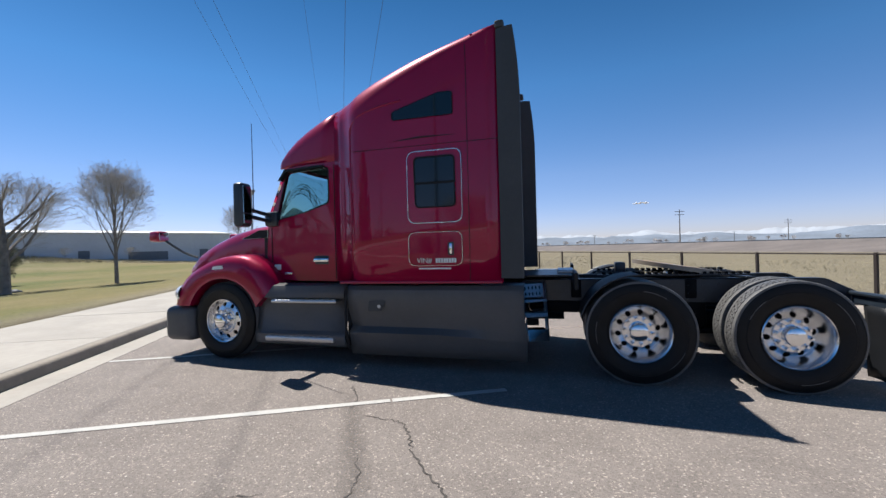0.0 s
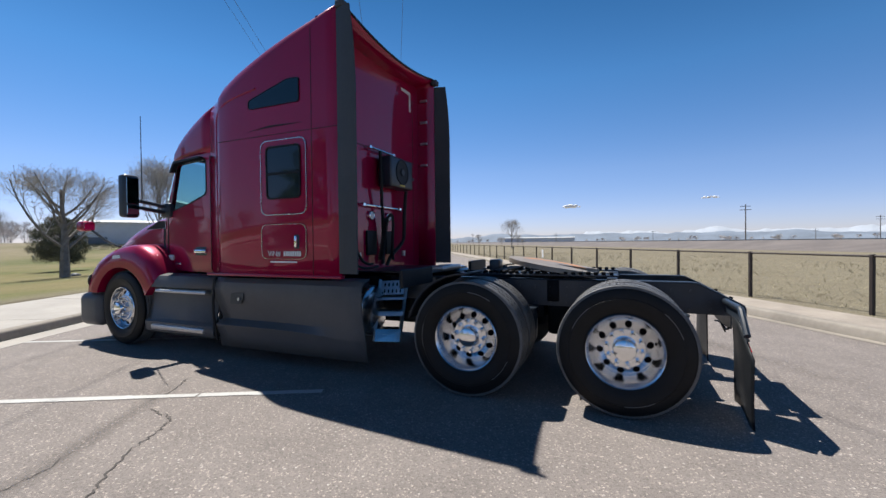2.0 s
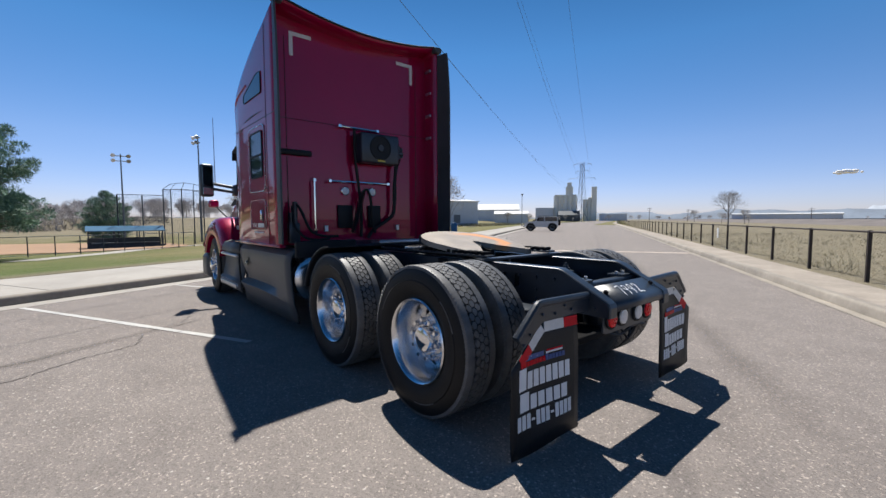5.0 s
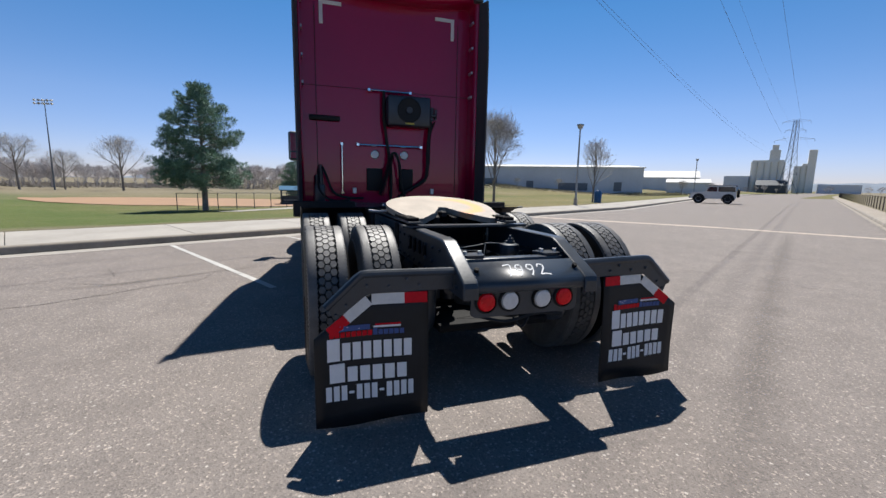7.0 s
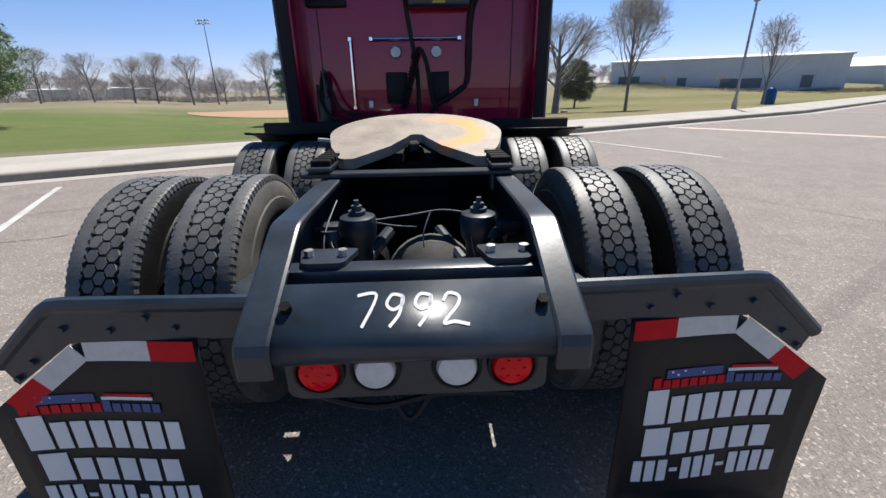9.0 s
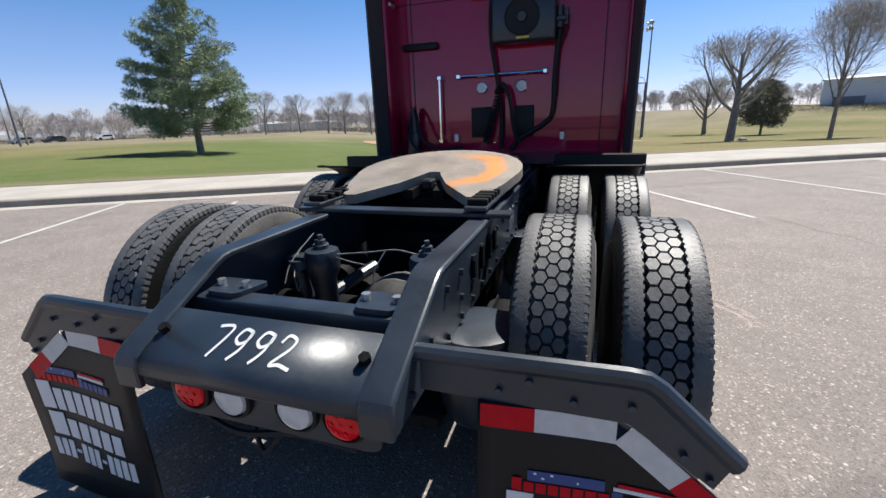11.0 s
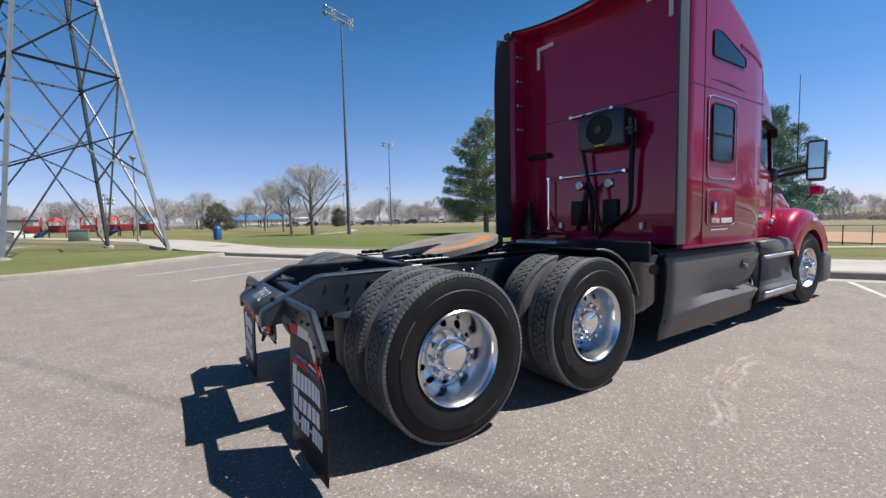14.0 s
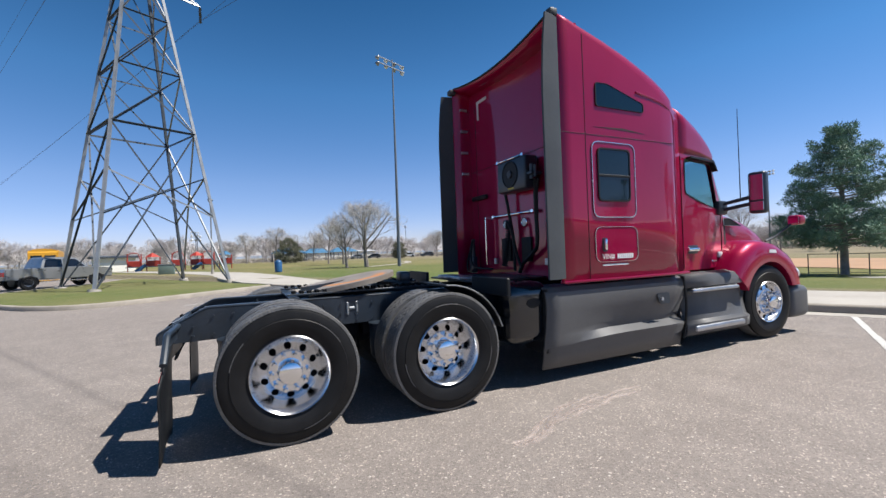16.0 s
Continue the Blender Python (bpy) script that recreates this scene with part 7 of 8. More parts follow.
wm = wf.modifiers.new("wire", 'WIREFRAME')
wm.thickness = 0.05

# concrete strip by the field
bm = b_loft([[Vector(up(x, y, 0.02)), Vector(up(x - 1.1, y - 1.5, 0.02))] for x, y in ((-27.0, -4.9), (-30.0, -3.2), (-33.0, -1.3), (-37.0, 0.8), (-40.0, 3.3), (-43.0, 6.5))])
tagged(mesh_ob("pavement_3", bm, CONCRETE, False), "narrow concrete strip by the dugout", "path", kind="structure")

# ---- lamps ----
def field_light(at, h, n, label, turn=0, wide=None):
    t = thing("field_light", label, "light pole", at, "field lights", turn=turn)
    part("pole", b_cyl((0, 0, -0.3), (0, 0, h), 0.0065 * h + 0.05, 0.06, 12), POLE_PAINT, t, "grey tapered steel pole")
    w = (0.062 * h + 0.4) if wide is None else wide
    for r_ in range(2):
        z = h - 0.25 - r_ * 0.6
        part("cross_arm", b_box((-w, -0.05, z - 0.05), (w, 0.05, z + 0.05), 0.01, 1), STEEL, t)
        for k in range(n):
            x = -w + 2 * w * k / (n - 1)
            bm = b_cyl((x, -0.12, z + 0.12), (x, -0.42, z - 0.02), 0.1, 0.24, 12)
            part("floodlight", bm, STEEL if k % 2 else WHITE, t, "round floodlight")
    return t


field_light((-14.1, -36.9, 0.0), 21.6, 4, "tall steel field light pole with floodlights on the lawn", 25)
field_light((-43.6, -86, -0.3), 19.6, 4, "tall steel field light pole far across the park", 25)
field_light(up(-53.8, 7.2), 12.3, 2, "steel field light pole beside the backstop", 10, 0.5)
field_light(up(-62.4, 0.4), 10.6, 2, "steel field light pole behind the ball field", 90, 0.75)
field_light(up(-101.5, -47.0), 17.3, 5, "steel field light pole before a row of trees", 80)
for x, y, h in ((-75, -150, 15), (-60, -160, 13), (-30, -150, 12), (12, -120, 9), (-95, -80, 8), (8, -80, 6)):
    field_light((x, y, -0.2), h, 3, "far steel field light pole", 40)


def lamp_post(at, h, label):
    t = thing("lamp_post", label, "lamp post", at, "lamp posts")
    part("pole", b_cyl((0, 0, -0.2), (0, 0, h - 0.3), 0.075, 0.05, 10), STEEL, t)
    part("base", b_cyl((0, 0, -0.2), (0, 0, 0.5), 0.13, 0.12, 12), CONCRETE, t)
    bm = b_lathe([(-0.3, 0.05), (-0.26, 0.13), (-0.08, 0.2), (-0.05, 0.24), (0.02, 0.22), (0.06, 0.0)], 16)
    bmesh.ops.transform(bm, matrix=Matrix.Translation((0, 0, h)) @ pose(0, 0, 0, 90, 0, 0), verts=bm.verts)
    part("lamp_head", bm, STEEL, t, "flared lamp head")


lamp_post(up(-20.8, 16.3), 5.25, "grey lamp post beside the pavement")
lamp_post((3.04, -37.6, 0.0), 6.75, "grey lamp post on the park lawn behind the pylon")
lamp_post(up(-46.7, 57.1), 6.0, "grey lamp post before a white building")


def bin_(at, label):
    t = thing("litter_bin", label, "litter bin", at, "litter bins")
    bm = b_lathe([(0.0, 0.0), (0.0, 0.27), (0.04, 0.3), (0.75, 0.31), (0.78, 0.29)], 24)
    bmesh.ops.transform(bm, matrix=pose(0, 0, 0, 90, 0, 0), verts=bm.verts)
    part("drum", bm, BLUE_PLASTIC, t, "blue drum")
    bm = b_lathe([(0.78, 0.32), (0.82, 0.32), (0.98, 0.24), (1.06, 0.1), (1.07, 0.0)], 24)
    bmesh.ops.transform(bm, matrix=pose(0, 0, 0, 90, 0, 0), verts=bm.verts)
    part("lid", bm, BLUE_PLASTIC, t, "domed blue lid")


bin_(up(-26.5, 22.7), "blue litter bin on the lawn beside the pavement")
bin_((-2.2, -34.6, 0.13), "blue litter bin beside the park path")

# ---- lattice pylon on the grass island, a far one, and the wires between ----
def pylon(at, h, half, waist_z, waist, label, turn, top=0.25):
    """Four tapering legs; long crossed braces from the feet to the belt, short ones between, lattice above."""
    t = thing("power_pylon", label, "pylon", at, "pylons", turn=turn)

    def corner(k, z):
        r_ = half + (waist - half) * min(1, z / waist_z) if z < waist_z else waist + (top - waist) * (z - waist_z) / (h - waist_z)
        a = math.pi / 2 * k
        return Vector((r_ * math.cos(a), r_ * math.sin(a), z))

    def angle_bar(name, p, q, w, m_, text=""):
        """A rolled angle: two thin flanges at a right angle."""
        d = (q - p).normalized()
        x = d.cross(Vector((0, 0, 1))).normalized()
        y = d.cross(x)
        rows = [[c, c + x * w, c + x * w + y * 0.012, c + x * 0.012 + y * 0.012, c + x * 0.012 + y * w, c + y * w] for c in (p, q)]
        return part(name, b_loft(rows, closed=True, caps=True), m_, t, text, smooth=False)

    belt = [8.6, 11.9, 15.0, 18.0] + [18.0 + (h - 18) * i / 4 for i in range(1, 5)]
    for k in range(4):
        # far leg and most braces get a darker colour for their shaded sides
        part("leg", b_tube([corner(k, -0.2), corner(k, waist_z), corner(k, h)], 0.1, 4), DARK_OR_SHADED_STEEL if k == 2 else STEEL, t, "corner leg with its shade in the steel colour" if k == 2 else "galvanised corner leg", smooth=False)
        part("footing", b_cyl(corner(k, -0.4), corner(k, 0.12), 0.3, 0.26, 12), CONCRETE, t, "round concrete footing")
        m_ = STEEL if k == 1 else DARK_OR_SHADED_STEEL
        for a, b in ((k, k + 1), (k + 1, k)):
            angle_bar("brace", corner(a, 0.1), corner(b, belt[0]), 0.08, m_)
            angle_bar("brace", corner(a, 3.78), corner(b, 6.06), 0.075, STEEL if a != k else DARK_OR_SHADED_STEEL)
        angle_bar("strut", corner(k, belt[0]), corner(k + 1, belt[0]), 0.11, DARK_OR_SHADED_STEEL)
        for za, zb in zip(belt, belt[1:]):
            angle_bar("brace", corner(k, za), corner(k + 1, zb), 0.075, m_)
            angle_bar("brace", corner(k + 1, za), corner(k, zb), 0.075, m_)
            angle_bar("strut", corner(k, zb), corner(k + 1, zb), 0.075, m_)
    return t


NX, NY = 0.872, 0.489
TA = Vector((5.44, -24.13, 0.1))
TB = Vector((-121.6, 198.2, 0.0))
ARMS = ((17.4, 3.4), (17.4, -3.4), (20.4, 4.8), (20.4, -4.8), (23.6, 3.6), (23.6, -3.6))


def arms_of(t, turn, arms):
    inv = pose(0, 0, 0, 0, 0, -turn)
    for z, o in arms:
        tip = inv @ Vector((NX * o, NY * o, z))
        sgn = 1 if o > 0 else -1
        for dz in (0.0, 1.1):
            part("cross_arm", b_tube([inv @ Vector((NX * 0.4 * sgn, NY * 0.4 * sgn, z + dz)), tip], 0.05, 4), STEEL, t, smooth=False)
        ins = bmesh.new()
        for k in range(9):
            b_cyl(tip + Vector((0, 0, -0.1 - 0.11 * k)), tip + Vector((0, 0, -0.16 - 0.11 * k)), 0.1, 0.04, 8, ins)
        part("insulator", ins, DARK_OR_SHADED_STEEL, t, "dark stacked insulator")


pn = pylon(tuple(TA), 27, 4.4, 18.0, 1.0, "tall galvanised lattice power pylon on the grass island", 73)
arms_of(pn, 73, ARMS)
pf = pylon(tuple(TB), 31, 3.5, 18.0, 1.5, "lattice power pylon far down the road", 30, 0.9)
arms_of(pf, 30, ((30.4, 4.6), (30.4, -4.6), (26.8, 3.4), (26.8, -3.4), (23.0, 6.6), (23.0, -6.6)))
for i, (z, o) in enumerate(((16.3, 3.2), (16.3, -3.2), (19.3, 5.6), (19.3, -5.6), (27.0, 0.0))):
    for sgn in (1, -1):
        a = TA + Vector((NX * o, NY * o, z))
        b = (TB if sgn > 0 else TA * 2 - TB) + Vector((NX * o, NY * o, z))
        pts = []
        for k in range(25):
            t = k / 24
            p = a.lerp(b, t)
            p.z -= 4.2 * 4 * t * (1 - t)
            pts.append(p)
        tagged(mesh_ob("power_line", b_tube(pts, 0.012, 4), DARK_OR_SHADED_STEEL, False), "thin dark overhead power line between pylons", "power line", "power lines")

# ---- vehicles ----
def vehicle(name, label, category, at, turn, outline, width, paint, wheels, wr, panes, extra=None):
    t = thing(name, label, category, at, turn=turn)
    bm = b_plate(rounded(outline, 0.07, 3), [], width, lambda a, b, d: (a, d - width / 2, b))
    bmesh.ops.bevel(bm, geom=[e for e in bm.edges if abs(abs(e.verts[0].co.y) - width / 2) < 1e-4 and abs(e.verts[0].co.y - e.verts[1].co.y) < 1e-4 and len(e.link_faces) == 2 and e.calc_face_angle(0) > 1.0], offset=0.05, segments=2, affect='EDGES')
    part("body", bm, paint, t, "painted vehicle body", angle=30)
    for q in panes:
        for s in (-1, 1):
            part("window", b_plate(rounded(q, 0.04, 2), [], 0.01, lambda a, b, d: (a, s * (width / 2 + 0.012 + d), b)), GLOSS_BLACK, t, "dark window")
    for x in wheels:
        for s in (-1, 1):
            bm = b_lathe([(-0.1, wr * .55), (-0.11, wr * .9), (-0.08, wr), (0.08, wr), (0.11, wr * .9), (0.1, wr * .6)], 24)
            bmesh.ops.transform(bm, matrix=Matrix.Translation((x, s * (width / 2 - 0.06), wr)), verts=bm.verts)
            w = part("wheel", bm, TYRE, t, "black tyre")
            bm = b_lathe([(-0.02, wr * .6), (0.1, wr * .58), (0.06, wr * .5), (0.05, 0)], 16)
            if s < 0:
                bmesh.ops.transform(bm, matrix=pose(0, 0, 0, 0, 0, 180), verts=bm.verts)
            bmesh.ops.transform(bm, matrix=Matrix.Translation((x, s * (width / 2 - 0.06), wr)), verts=bm.verts)
            part("rim", bm, STEEL, w)
            part("arch", b_plate(circle(x, wr, wr * 1.22, 20), [], 0.006, lambda a, b, d: (a, s * (width / 2 + d + 0.001), max(b, 0.28))), RUBBER_TRIM, t)
    return t


jeep = vehicle("off_roader", "white boxy off-roader with dark hard top, parked at the kerb", "car", tuple(lot(46.7, -6.0)), 216,
               [(2.0, 0.5), (2.0, 0.95), (1.9, 1.08), (0.75, 1.16), (0.45, 1.72), (-1.75, 1.76), (-1.85, 1.1), (-1.85, 0.5)], 1.75, WHITE_PAINT, (1.25, -1.2), 0.44,
               [[(0.6, 1.18), (0.42, 1.62), (-0.25, 1.64), (-0.25, 1.18)], [(-0.35, 1.18), (-0.35, 1.64), (-1.7, 1.66), (-1.75, 1.18)]])
part("hard_top", b_box((-1.86, -0.86, 1.68), (0.5, 0.86, 1.8), 0.05, 2), BLACK, jeep, "black hard top")
sp = b_lathe([(-0.1, 0.2), (-0.12, 0.36), (-0.06, 0.42), (0.06, 0.42), (0.12, 0.36), (0.1, 0.0)], 24)
bmesh.ops.transform(sp, matrix=Matrix.Translation((-2.0, 0, 1.05)) @ pose(0, 0, 0, 0, 0, 90), verts=sp.verts)
part("spare_wheel", sp, TYRE, jeep, "black spare wheel")
part("bumper", b_box((1.98, -0.8, 0.5), (2.12, 0.8, 0.66), 0.03, 2), BLACK, jeep)
pick = vehicle("pickup_truck", "silver crew-cab pickup truck parked beyond the island", "truck", (11.6, -30.8, 0.0), -137,
               [(2.8, 0.55), (2.86, 1.0), (2.7, 1.17), (1.5, 1.28), (-2.8, 1.3), (-2.85, 0.6)], 2.0, SILVER_PAINT, (1.85, -1.75), 0.42, [])
cb = bmesh.new()
loops = [[cb.verts.new((x, y, z)) for x, y in ((xa, -w), (xb, -w), (xb, w), (xa, w))] for xa, xb, w, z in ((-1.15, 1.5, 0.97, 1.24), (-0.92, 0.78, 0.76, 1.88), (-0.8, 0.6, 0.66, 1.96))]
for lo, hi in zip(loops, loops[1:]):
    for k in range(4):
        cb.faces.new((lo[k], lo[(k + 1) % 4], hi[(k + 1) % 4], hi[k]))
cb.faces.new(loops[2])
part("cab", cb, SILVER_PAINT, pick, "silver crew cab", smooth=False)
for s in (-1, 1):
    for q in ([(1.2, 1.33), (0.76, 1.8), (0.08, 1.82), (0.08, 1.33)], [(-0.02, 1.33), (-0.02, 1.82), (-0.8, 1.82), (-0.98, 1.33)]):
        part("window", b_plate(rounded(q, 0.04, 2), [], 0.01, lambda a, b, d: (a, s * (0.985 - 0.328 * (b - 1.24) + d), b)), GLOSS_BLACK, pick, "dark window")
part("windscreen", b_plate([(-0.85, 0.1), (0.85, 0.1), (0.68, 0.9), (-0.68, 0.9)], [], 0.01, lambda a, b, d: (1.515 - 0.72 * b + d, a, 1.24 + 0.64 * b)), GLOSS_BLACK, pick, "dark windscreen")
part("step_bar", b_box((-1.2, -1.02, 0.42), (1.3, 1.02, 0.48), 0.02, 1), CHROME, pick, "chrome step bar")
part("tail_light", b_box((-2.87, -0.97, 0.85), (-2.83, 0.97, 1.1), 0.01, 1), RED_LENS, pick)
bus = vehicle("school_bus", "yellow school bus parked behind a pickup truck", "bus", (20.5, -57.0, 0.0), -76,
              [(4.5, 0.5), (4.5, 1.3), (3.2, 1.6), (2.9, 2.85), (2.5, 3.0), (-4.9, 3.0), (-5.1, 2.8), (-5.1, 0.5)], 2.3, BUS_YELLOW, (3.2, -3.0), 0.5,
              [[(x, 1.9), (x, 2.5), (x + 0.75, 2.5), (x + 0.75, 1.9)] for x in (-4.6, -3.6, -2.6, -1.6, -0.6, 0.4, 1.4)])
for y in (-0.95, 0.1):
    part("rear_window", b_box((-5.13, y, 1.85), (-5.08, y + 0.85, 2.5), 0.02, 1), TINTED, bus, "dark rear window")
part("roof_cap", b_loft([[(x, 1.1 * math.cos(a), 2.9 + 0.3 * math.sin(a)) for a in [math.pi * k / 10 for k in range(11)]] for x in (-5.0, 2.6)], caps=True), BUS_YELLOW, bus, "domed yellow roof")
SALOON = [(2.1, 0.35), (2.1, 0.75), (1.2, 0.9), (0.5, 1.4), (-1.0, 1.42), (-1.9, 0.95), (-2.1, 0.9), (-2.1, 0.35)]
vehicle("car", "dark car parked far down the kerb", "car", tuple(lot(72, -7.2)), 207, SALOON, 1.75, BLACK, (1.3, -1.3), 0.32, [[(0.95, 0.92), (0.45, 1.32), (-0.9, 1.34), (-1.5, 0.95)]])
rng = random.Random(31)
for i in range(7):
    x, y = -30 - i * 7.5 + rng.uniform(-2, 2), -128 + i * 3 + rng.uniform(-3, 3)
    vehicle("car", "car parked far across the park", "car", (x, y, ground_z(x, y)), rng.uniform(-10, 20),
            [(2.1, 0.35), (2.1, 0.75), (1.2, 0.9), (0.5, 1.45), (-1.4, 1.47), (-2.0, 0.95), (-2.1, 0.35)], 1.8, (SILVER_PAINT, BLACK, WHITE_PAINT, DARK_OR_SHADED_STEEL)[i % 4], (1.3, -1.3), 0.33,
            [[(0.95, 0.92), (0.45, 1.34), (-1.3, 1.36), (-1.6, 0.95)]])

# ---- buildings ----
def box_building(name, label, at, turn, L, W, H, wall_m, roof_m, over=0.3, ribs=0, doors=(), pitch=0.035):
    t = thing(name, label, "building", at, turn=turn)
    wl = part("wall", b_box((-L / 2, -W / 2, -3.5), (L / 2, W / 2, H)), wall_m, t, smooth=False)
    rows = [[(x, -W / 2 - over, H), (x, -W / 2 - over, H + 0.25), (x, 0, H + 0.25 + W * pitch), (x, W / 2 + over, H + 0.25), (x, W / 2 + over, H)] for x in (-L / 2 - over, L / 2 + over)]
    part("roof", b_loft(rows, closed=True, caps=True), roof_m, t, smooth=False)
    for k in range(ribs):
        x = -L / 2 + L * (k + 0.5) / ribs
        part("pilaster", b_box((x - 0.15, -W / 2 - 0.08, -1.5), (x + 0.15, -W / 2 - 0.003, H - 0.02)), wall_m, wl, smooth=False)
    for x, w, h in doors:
        part("door", b_box((x - w / 2, -W / 2 - 0.1, -0.9), (x + w / 2, -W / 2 - 0.01, h)), POLE_PAINT, wl, "grey loading door", smooth=False)
    return t


box_building("warehouse", "long grey metal warehouse with a white roof", (-120.6, 80.2, 1.3), 58, 47, 44, 5.5, WAREHOUSE, WHITE_ROOF, 0.4, 14, [(-19, 5, 2.2), (-7, 2, 1.6), (5, 8, 1.2), (17, 2, 1.6)])
box_building("shed", "low white metal building with a white roof", (-129, 150, 2.2), 41, 15, 9, 1.6, WAREHOUSE, WHITE_ROOF, 0.4, 4, pitch=0.16)
box_building("shed", "white metal building with a taller roof", (-156, 168, 2.4), 43, 25, 16, 4.0, WAREHOUSE, WHITE_ROOF, 0.4, 6, pitch=0.2)
box_building("shed", "low grey shed beyond the railway", (-46, 250, 0.0), 10, 40, 14, 3.4, WAREHOUSE, WHITE_ROOF, 0.4, 5)
box_building("shed", "long low shed far beyond the railway", (-72.6, 388.8, 0.0), -20, 40, 14, 2.6, WAREHOUSE, WHITE_ROOF, 0.4, 8)
box_building("house", "low far house behind the ball field", (-138, -99, -0.6), -55, 30, 9, 3.3, SILO, WAREHOUSE, 0.4)
box_building("house", "small white far building behind the ball field", (-140, -93, -0.6), -55, 5, 6, 3.6, WHITE_ROOF, WAREHOUSE, 0.3)
box_building("house", "low far house behind the ball field", (-122, -128, -0.8), 50, 20, 9, 2.6, WAREHOUSE, SILO, 0.4)
box_building("house", "low far house at the park edge", (-30, -165, -0.4), 5, 34, 9, 3.0, SILO, WAREHOUSE, 0.4)
box_building("house", "low dark-roofed house beyond the playground", (19.4, -78, 0.0), 20, 5, 4.5, 2.2, SILO, DARK_OR_SHADED_STEEL, 0.5)


def silo_block(at):
    """Drum silos and towers; x runs along the row."""
    t = thing("grain_elevator", "pale concrete grain elevator with silos and head houses", "building", at, turn=33.5)
    for i in range(5):
        for j in range(2):
            part("silo", b_cyl((-16.6 + i * 4.4, j * 4.6, -4), (-16.6 + i * 4.4, j * 4.6, 20), 2.3, None, 20), SILO, t)
    part("head_house", b_box((-18, -1.6, 20), (2.5, 6, 21.2), 0.1, 1), SILO, t)
    part("head_tower", b_box((-7.4, 0, 21.2), (-0.6, 5, 28.0), 0.1, 1), SILO, t)
    part("head_cap", b_box((-6.2, 1, 28.0), (-2.0, 4, 31.5), 0.1, 1), SILO, t)
    for i in range(2):
        part("silo", b_cyl((10.8 + i * 4.0, 2, -4), (10.8 + i * 4.0, 2, 17), 2.1, None, 20), SILO, t)
    part("bin_tower", b_box((16.6, -1, -4), (21.4, 5, 27.5), 0.1, 1), SILO, t)
    part("bin_top", b_box((13.6, -0.5, 17), (16.6, 4.5, 18.6), 0.1, 1), SILO, t)
    part("annex", b_box((-36, -4, -4), (-19, 8, 10.4), 0.1, 1), WAREHOUSE, t)
    rows = [[(x, -16, -4), (x, -16, 4), (x, -10, 7.4), (x, -4, 4), (x, -4, -4)] for x in (-14, 6)]
    part("dark_shed", b_loft(rows, closed=True, caps=True), DARK_OR_SHADED_STEEL, t, "dark gabled shed", smooth=False)
    t.scale = (1, 1, 1.16)
    part("low_shed", b_box((24, -6, -4), (48, 6, 5), 0.1, 1), WAREHOUSE, t)


d = 430
silo_block((2.9 + d * math.cos(radians(122.9)), -0.45 + d * math.sin(radians(122.9)), 1.0))

# picnic shelters, playground, utility box
def shelter(at, turn, label, sc):
    t = thing("picnic_shelter", label, "shelter", at, "shelters", turn=turn)
    t.scale = (sc, sc, sc)
    bm = bmesh.new()
    lo = [bm.verts.new(p) for p in ((-4.5, -3, 2.5), (4.5, -3, 2.5), (4.5, 3, 2.5), (-4.5, 3, 2.5))]
    hi = [bm.verts.new(p) for p in ((-2, 0, 4.0), (2, 0, 4.0))]
    bm.faces.new((lo[0], lo[1], hi[1], hi[0]))
    bm.faces.new((lo[2], lo[3], hi[0], hi[1]))
    bm.faces.new((lo[1], lo[2], hi[1]))
    bm.faces.new((lo[3], lo[0], hi[0]))
    bm.faces.new(lo[::-1])
    part("roof", bm, BLUE_ROOF, t, "blue hipped metal roof", smooth=False)
    for x in (-4, 4):
        for y in (-2.6, 2.6):
            part("post", b_box((x - .12, y - .12, -.2), (x + .12, y + .12, 2.55), .01, 1), DARK_OR_SHADED_STEEL, t)
    part("table", b_box((-2, -0.5, 0.7), (2, 0.5, 0.78), 0.01, 1), DARK_OR_SHADED_STEEL, t)


for x, y, tr, sc in ((-11.1, -129.1, 5, 1.05), (-19.1, -128, 8, 0.92), (-26.8, -126.6, 10, 0.95)):
    shelter((x, y, 0), tr, "picnic shelter with a blue hipped metal roof", sc)
pg = thing("playground", "red climbing frames and slides of a playground", "playground", (8.2, -66, 0))
rng = random.Random(2)
for i in range(6):
    x = -5.5 + i * 2.3 + rng.uniform(-.5, .5)
    h = 2.1 + 0.5 * (i % 2)
    if i % 2 == 0:
        part("roof", b_cyl((x, 0, h), (x, 0, h + 0.6), 0.95, 0.05, 4), BLUE_ROOF if i == 0 else PLAY_RED, pg, "pointed play tower roof")
    else:
        part("arch", b_tube(curve_pts([(x - .8, 0, 1.5), (x - .5, 0, h), (x + .5, 0, h), (x + .8, 0, 1.5)], 4), 0.06, 6), PLAY_RED, pg)
    for sx in (-.8, .8):
        part("post", b_cyl((x + sx, -.5, -.2), (x + sx, -.5, h), 0.07, None, 8), PLAY_RED, pg)
    part("panel", b_box((x - .8, -.6, 0.8), (x + .8, -.5, 1.6), 0.02, 1), PLAY_RED, pg)
    part("deck", b_box((x - .8, -.5, 0.7), (x + .8, .7, 0.8), 0.02, 1), DARK_OR_SHADED_STEEL, pg)
    if i % 3 == 1:
        part("slide", b_tube([(x + .8, 0, 1.0), (x + 2.0, 0, 0.15)], 0.25, 8), BLUE_PLASTIC, pg)
ubox = thing("utility_cabinet", "green metal utility cabinet on the grass", "cabinet", (7.6, -45.5, 0.1))
ubox.scale = (0.75, 0.75, 0.75)
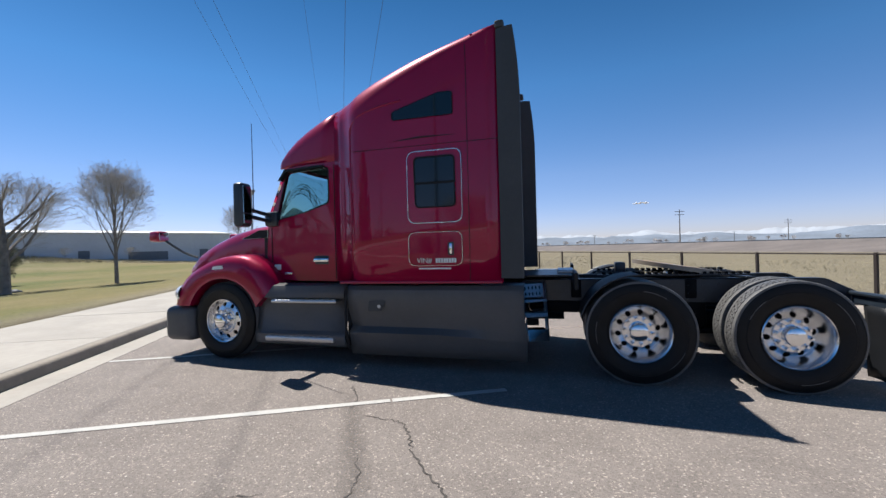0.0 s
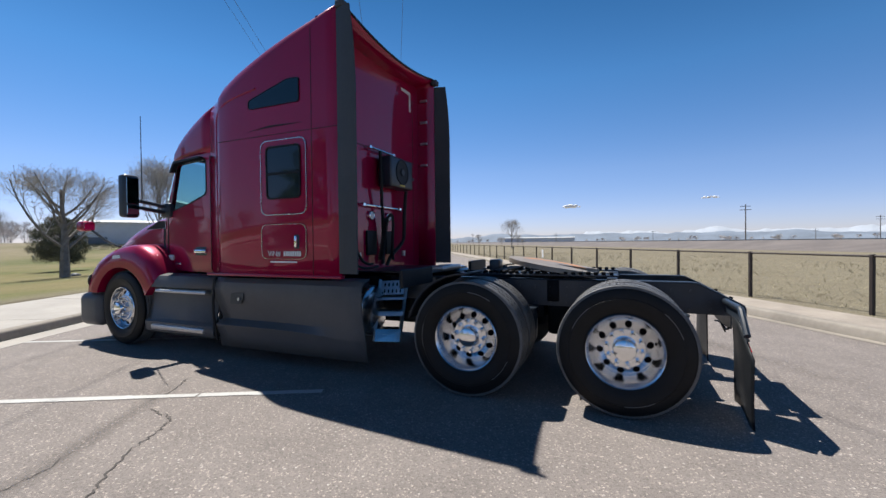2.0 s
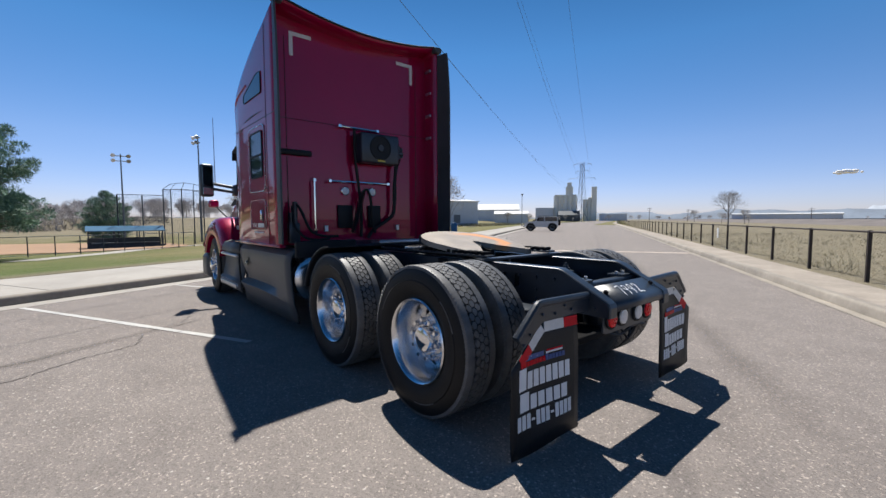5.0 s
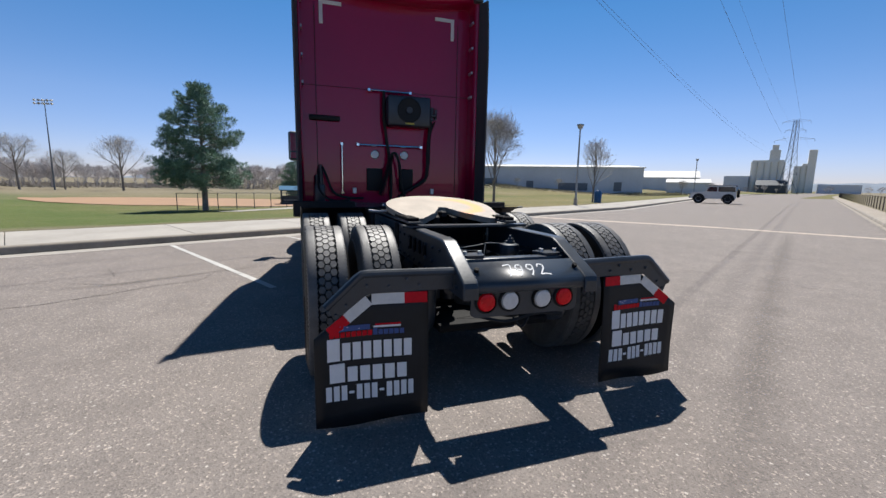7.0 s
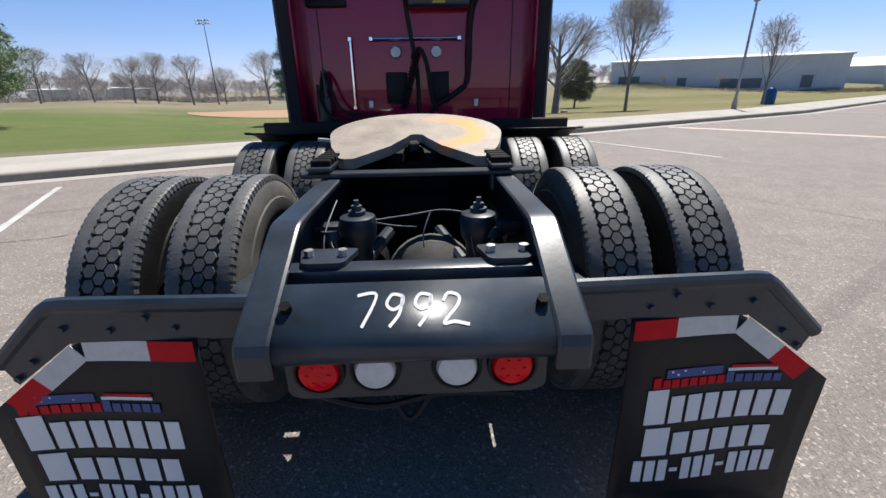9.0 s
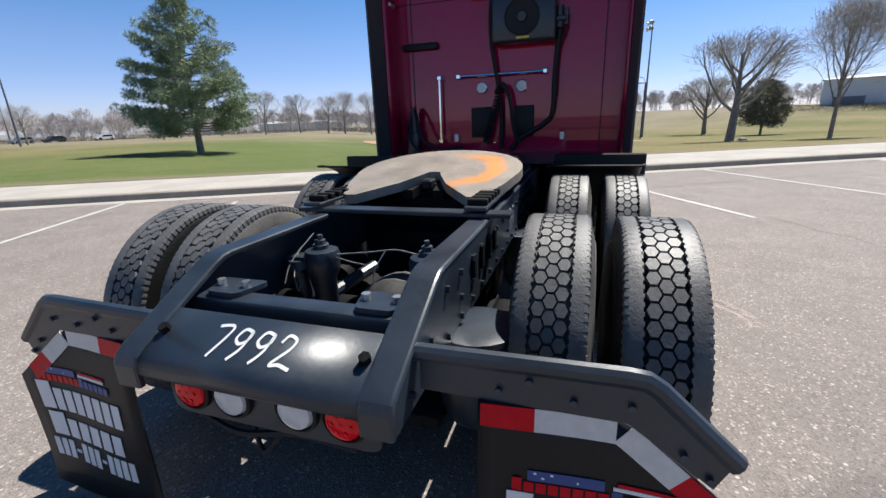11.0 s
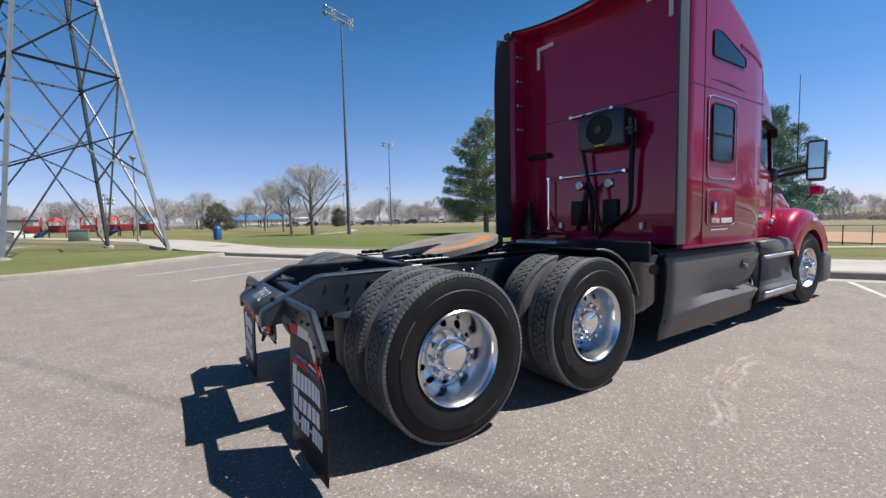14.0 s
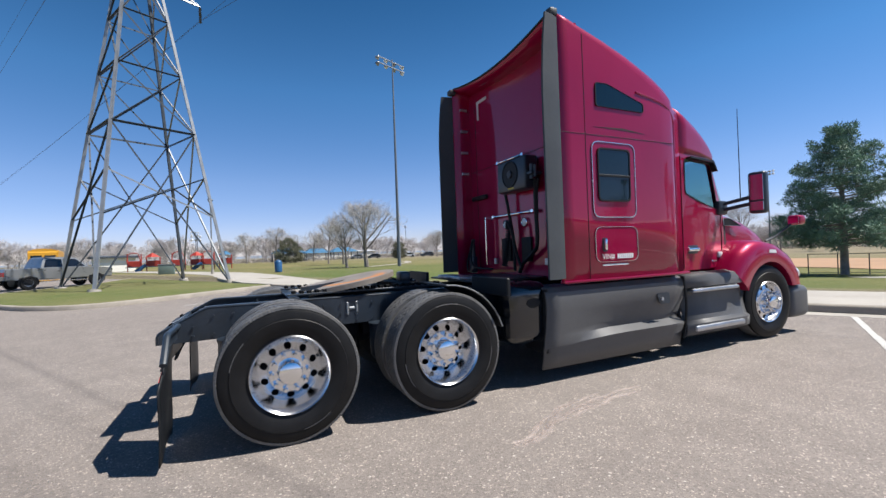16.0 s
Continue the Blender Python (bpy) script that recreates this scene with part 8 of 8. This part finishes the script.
part("cabinet_body", b_box((-0.9, -0.5, -0.1), (0.9, 0.5, 1.3), 0.04, 2), mat("green_cabinet_paint", (0.1152, 0.1584, 0.1368), 0.5, 0, 0.1, 2), ubox)
part("cabinet_lid", b_box((-0.95, -0.55, 1.3), (0.95, 0.55, 1.4), 0.03, 2), STEEL, ubox)
for i, (x, y) in enumerate(((-33.8, 11.4),)):
    st = thing("stone", "small dark boulder on the lawn", "stone", up(x, y))
    bm = bmesh.new()
    bmesh.ops.create_icosphere(bm, subdivisions=2, radius=0.3)
    for v in bm.verts:
        v.co *= 1 + 0.25 * noise.noise(v.co * 4 + Vector((i, 0, 0)))
        v.co.z *= 0.7
    part("boulder", bm, DARK_OR_SHADED_STEEL, st)

# ---- distance ----
def pole(at, h, label):
    t = thing("utility_pole", label, "utility pole", at, "utility poles")
    part("pole", b_cyl((0, 0, -0.5), (0, 0, h), 0.16, 0.1, 8), BARK, t)
    for dz in (0.5, 1.3):
        part("cross_arm", b_box((-1.1, -0.06, h - dz - .06), (1.1, 0.06, h - dz + .06)), BARK, t, smooth=False)


for az, d, el in ((76.2, 120, 3.9), (65.9, 190, 2.2), (97.0, 240, 1.1), (85.5, 260, 1.2), (70.5, 280, 1.1), (108, 260, 1.2), (112.0, 240, 1.4)):
    pole((-0.52 + d * math.cos(radians(az + 0.9)), -5.09 + d * math.sin(radians(az + 0.9)), 0), 1.4 + d * math.tan(radians(el)), "wooden utility pole beyond the railway bank")


def ridge(name, az0, az1, dist, h0, amp, material, label, seed, n=160, base=-2):
    rows = []
    for i in range(n + 1):
        a = radians(az0 + (az1 - az0) * i / n)
        q = i / n * 9 + seed
        h = h0 + amp * (noise.noise(Vector((q, seed, 0))) + 0.5 * noise.noise(Vector((q * 3, seed, 1))) + 0.25 * noise.noise(Vector((q * 9, seed, 2))))
        h *= min(1, i / 8 + 0.15, (n - i) / 8 + 0.15)
        c, s = math.cos(a), math.sin(a)
        rows.append([(c * dist, s * dist, base), (c * (dist + 150), s * (dist + 150), h * 0.55), (c * (dist + 300), s * (dist + 300), max(1, h)), (c * (dist + 600), s * (dist + 600), base)])
    return quad_strip(rows, name, material, label, category="hills")


ridge("hills_1", 45, 125, 3300, 58, 34, MOUNTAIN, "foothills tinted haze blue on the horizon", 3.0)
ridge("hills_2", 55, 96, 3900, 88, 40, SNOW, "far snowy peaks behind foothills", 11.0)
ridge("hills_3", 125, 200, 3300, 24, 14, MOUNTAIN, "low haze-tinted hills on the horizon", 5.0)
ridge("hills_4", -160, -60, 3300, 16, 10, MOUNTAIN, "low haze-tinted hills on the horizon", 7.0)
for az, el, w in ((96.2, 4.5, 62), (80.6, 4.9, 42)):
    bm = bmesh.new()
    d = 2600
    for k in range(16):
        vs_new = bmesh.ops.create_icosphere(bm, subdivisions=2, radius=1)["verts"]
        f = rng.uniform(-1, 1)
        c = Vector((f * w, 0, rng.uniform(0.0, 0.16) * w * (1 - f * f)))
        sc = Vector((rng.uniform(.16, .4) * w * (1.1 - abs(f)), .3 * w, rng.uniform(.05, .13) * w))
        for v in vs_new:
            v.co = Vector((v.co.x * sc.x, v.co.y * sc.y, v.co.z * sc.z)) + c
    bmesh.ops.transform(bm, matrix=pose(-0.5 + d * math.cos(radians(az)), -5 + d * math.sin(radians(az)), d * math.tan(radians(el)), 0, 0, az - 90), verts=bm.verts)
    tagged(mesh_ob("cloud", bm, CLOUD, True, 180), "tiny white fair-weather cloud", "cloud", kind="structure")
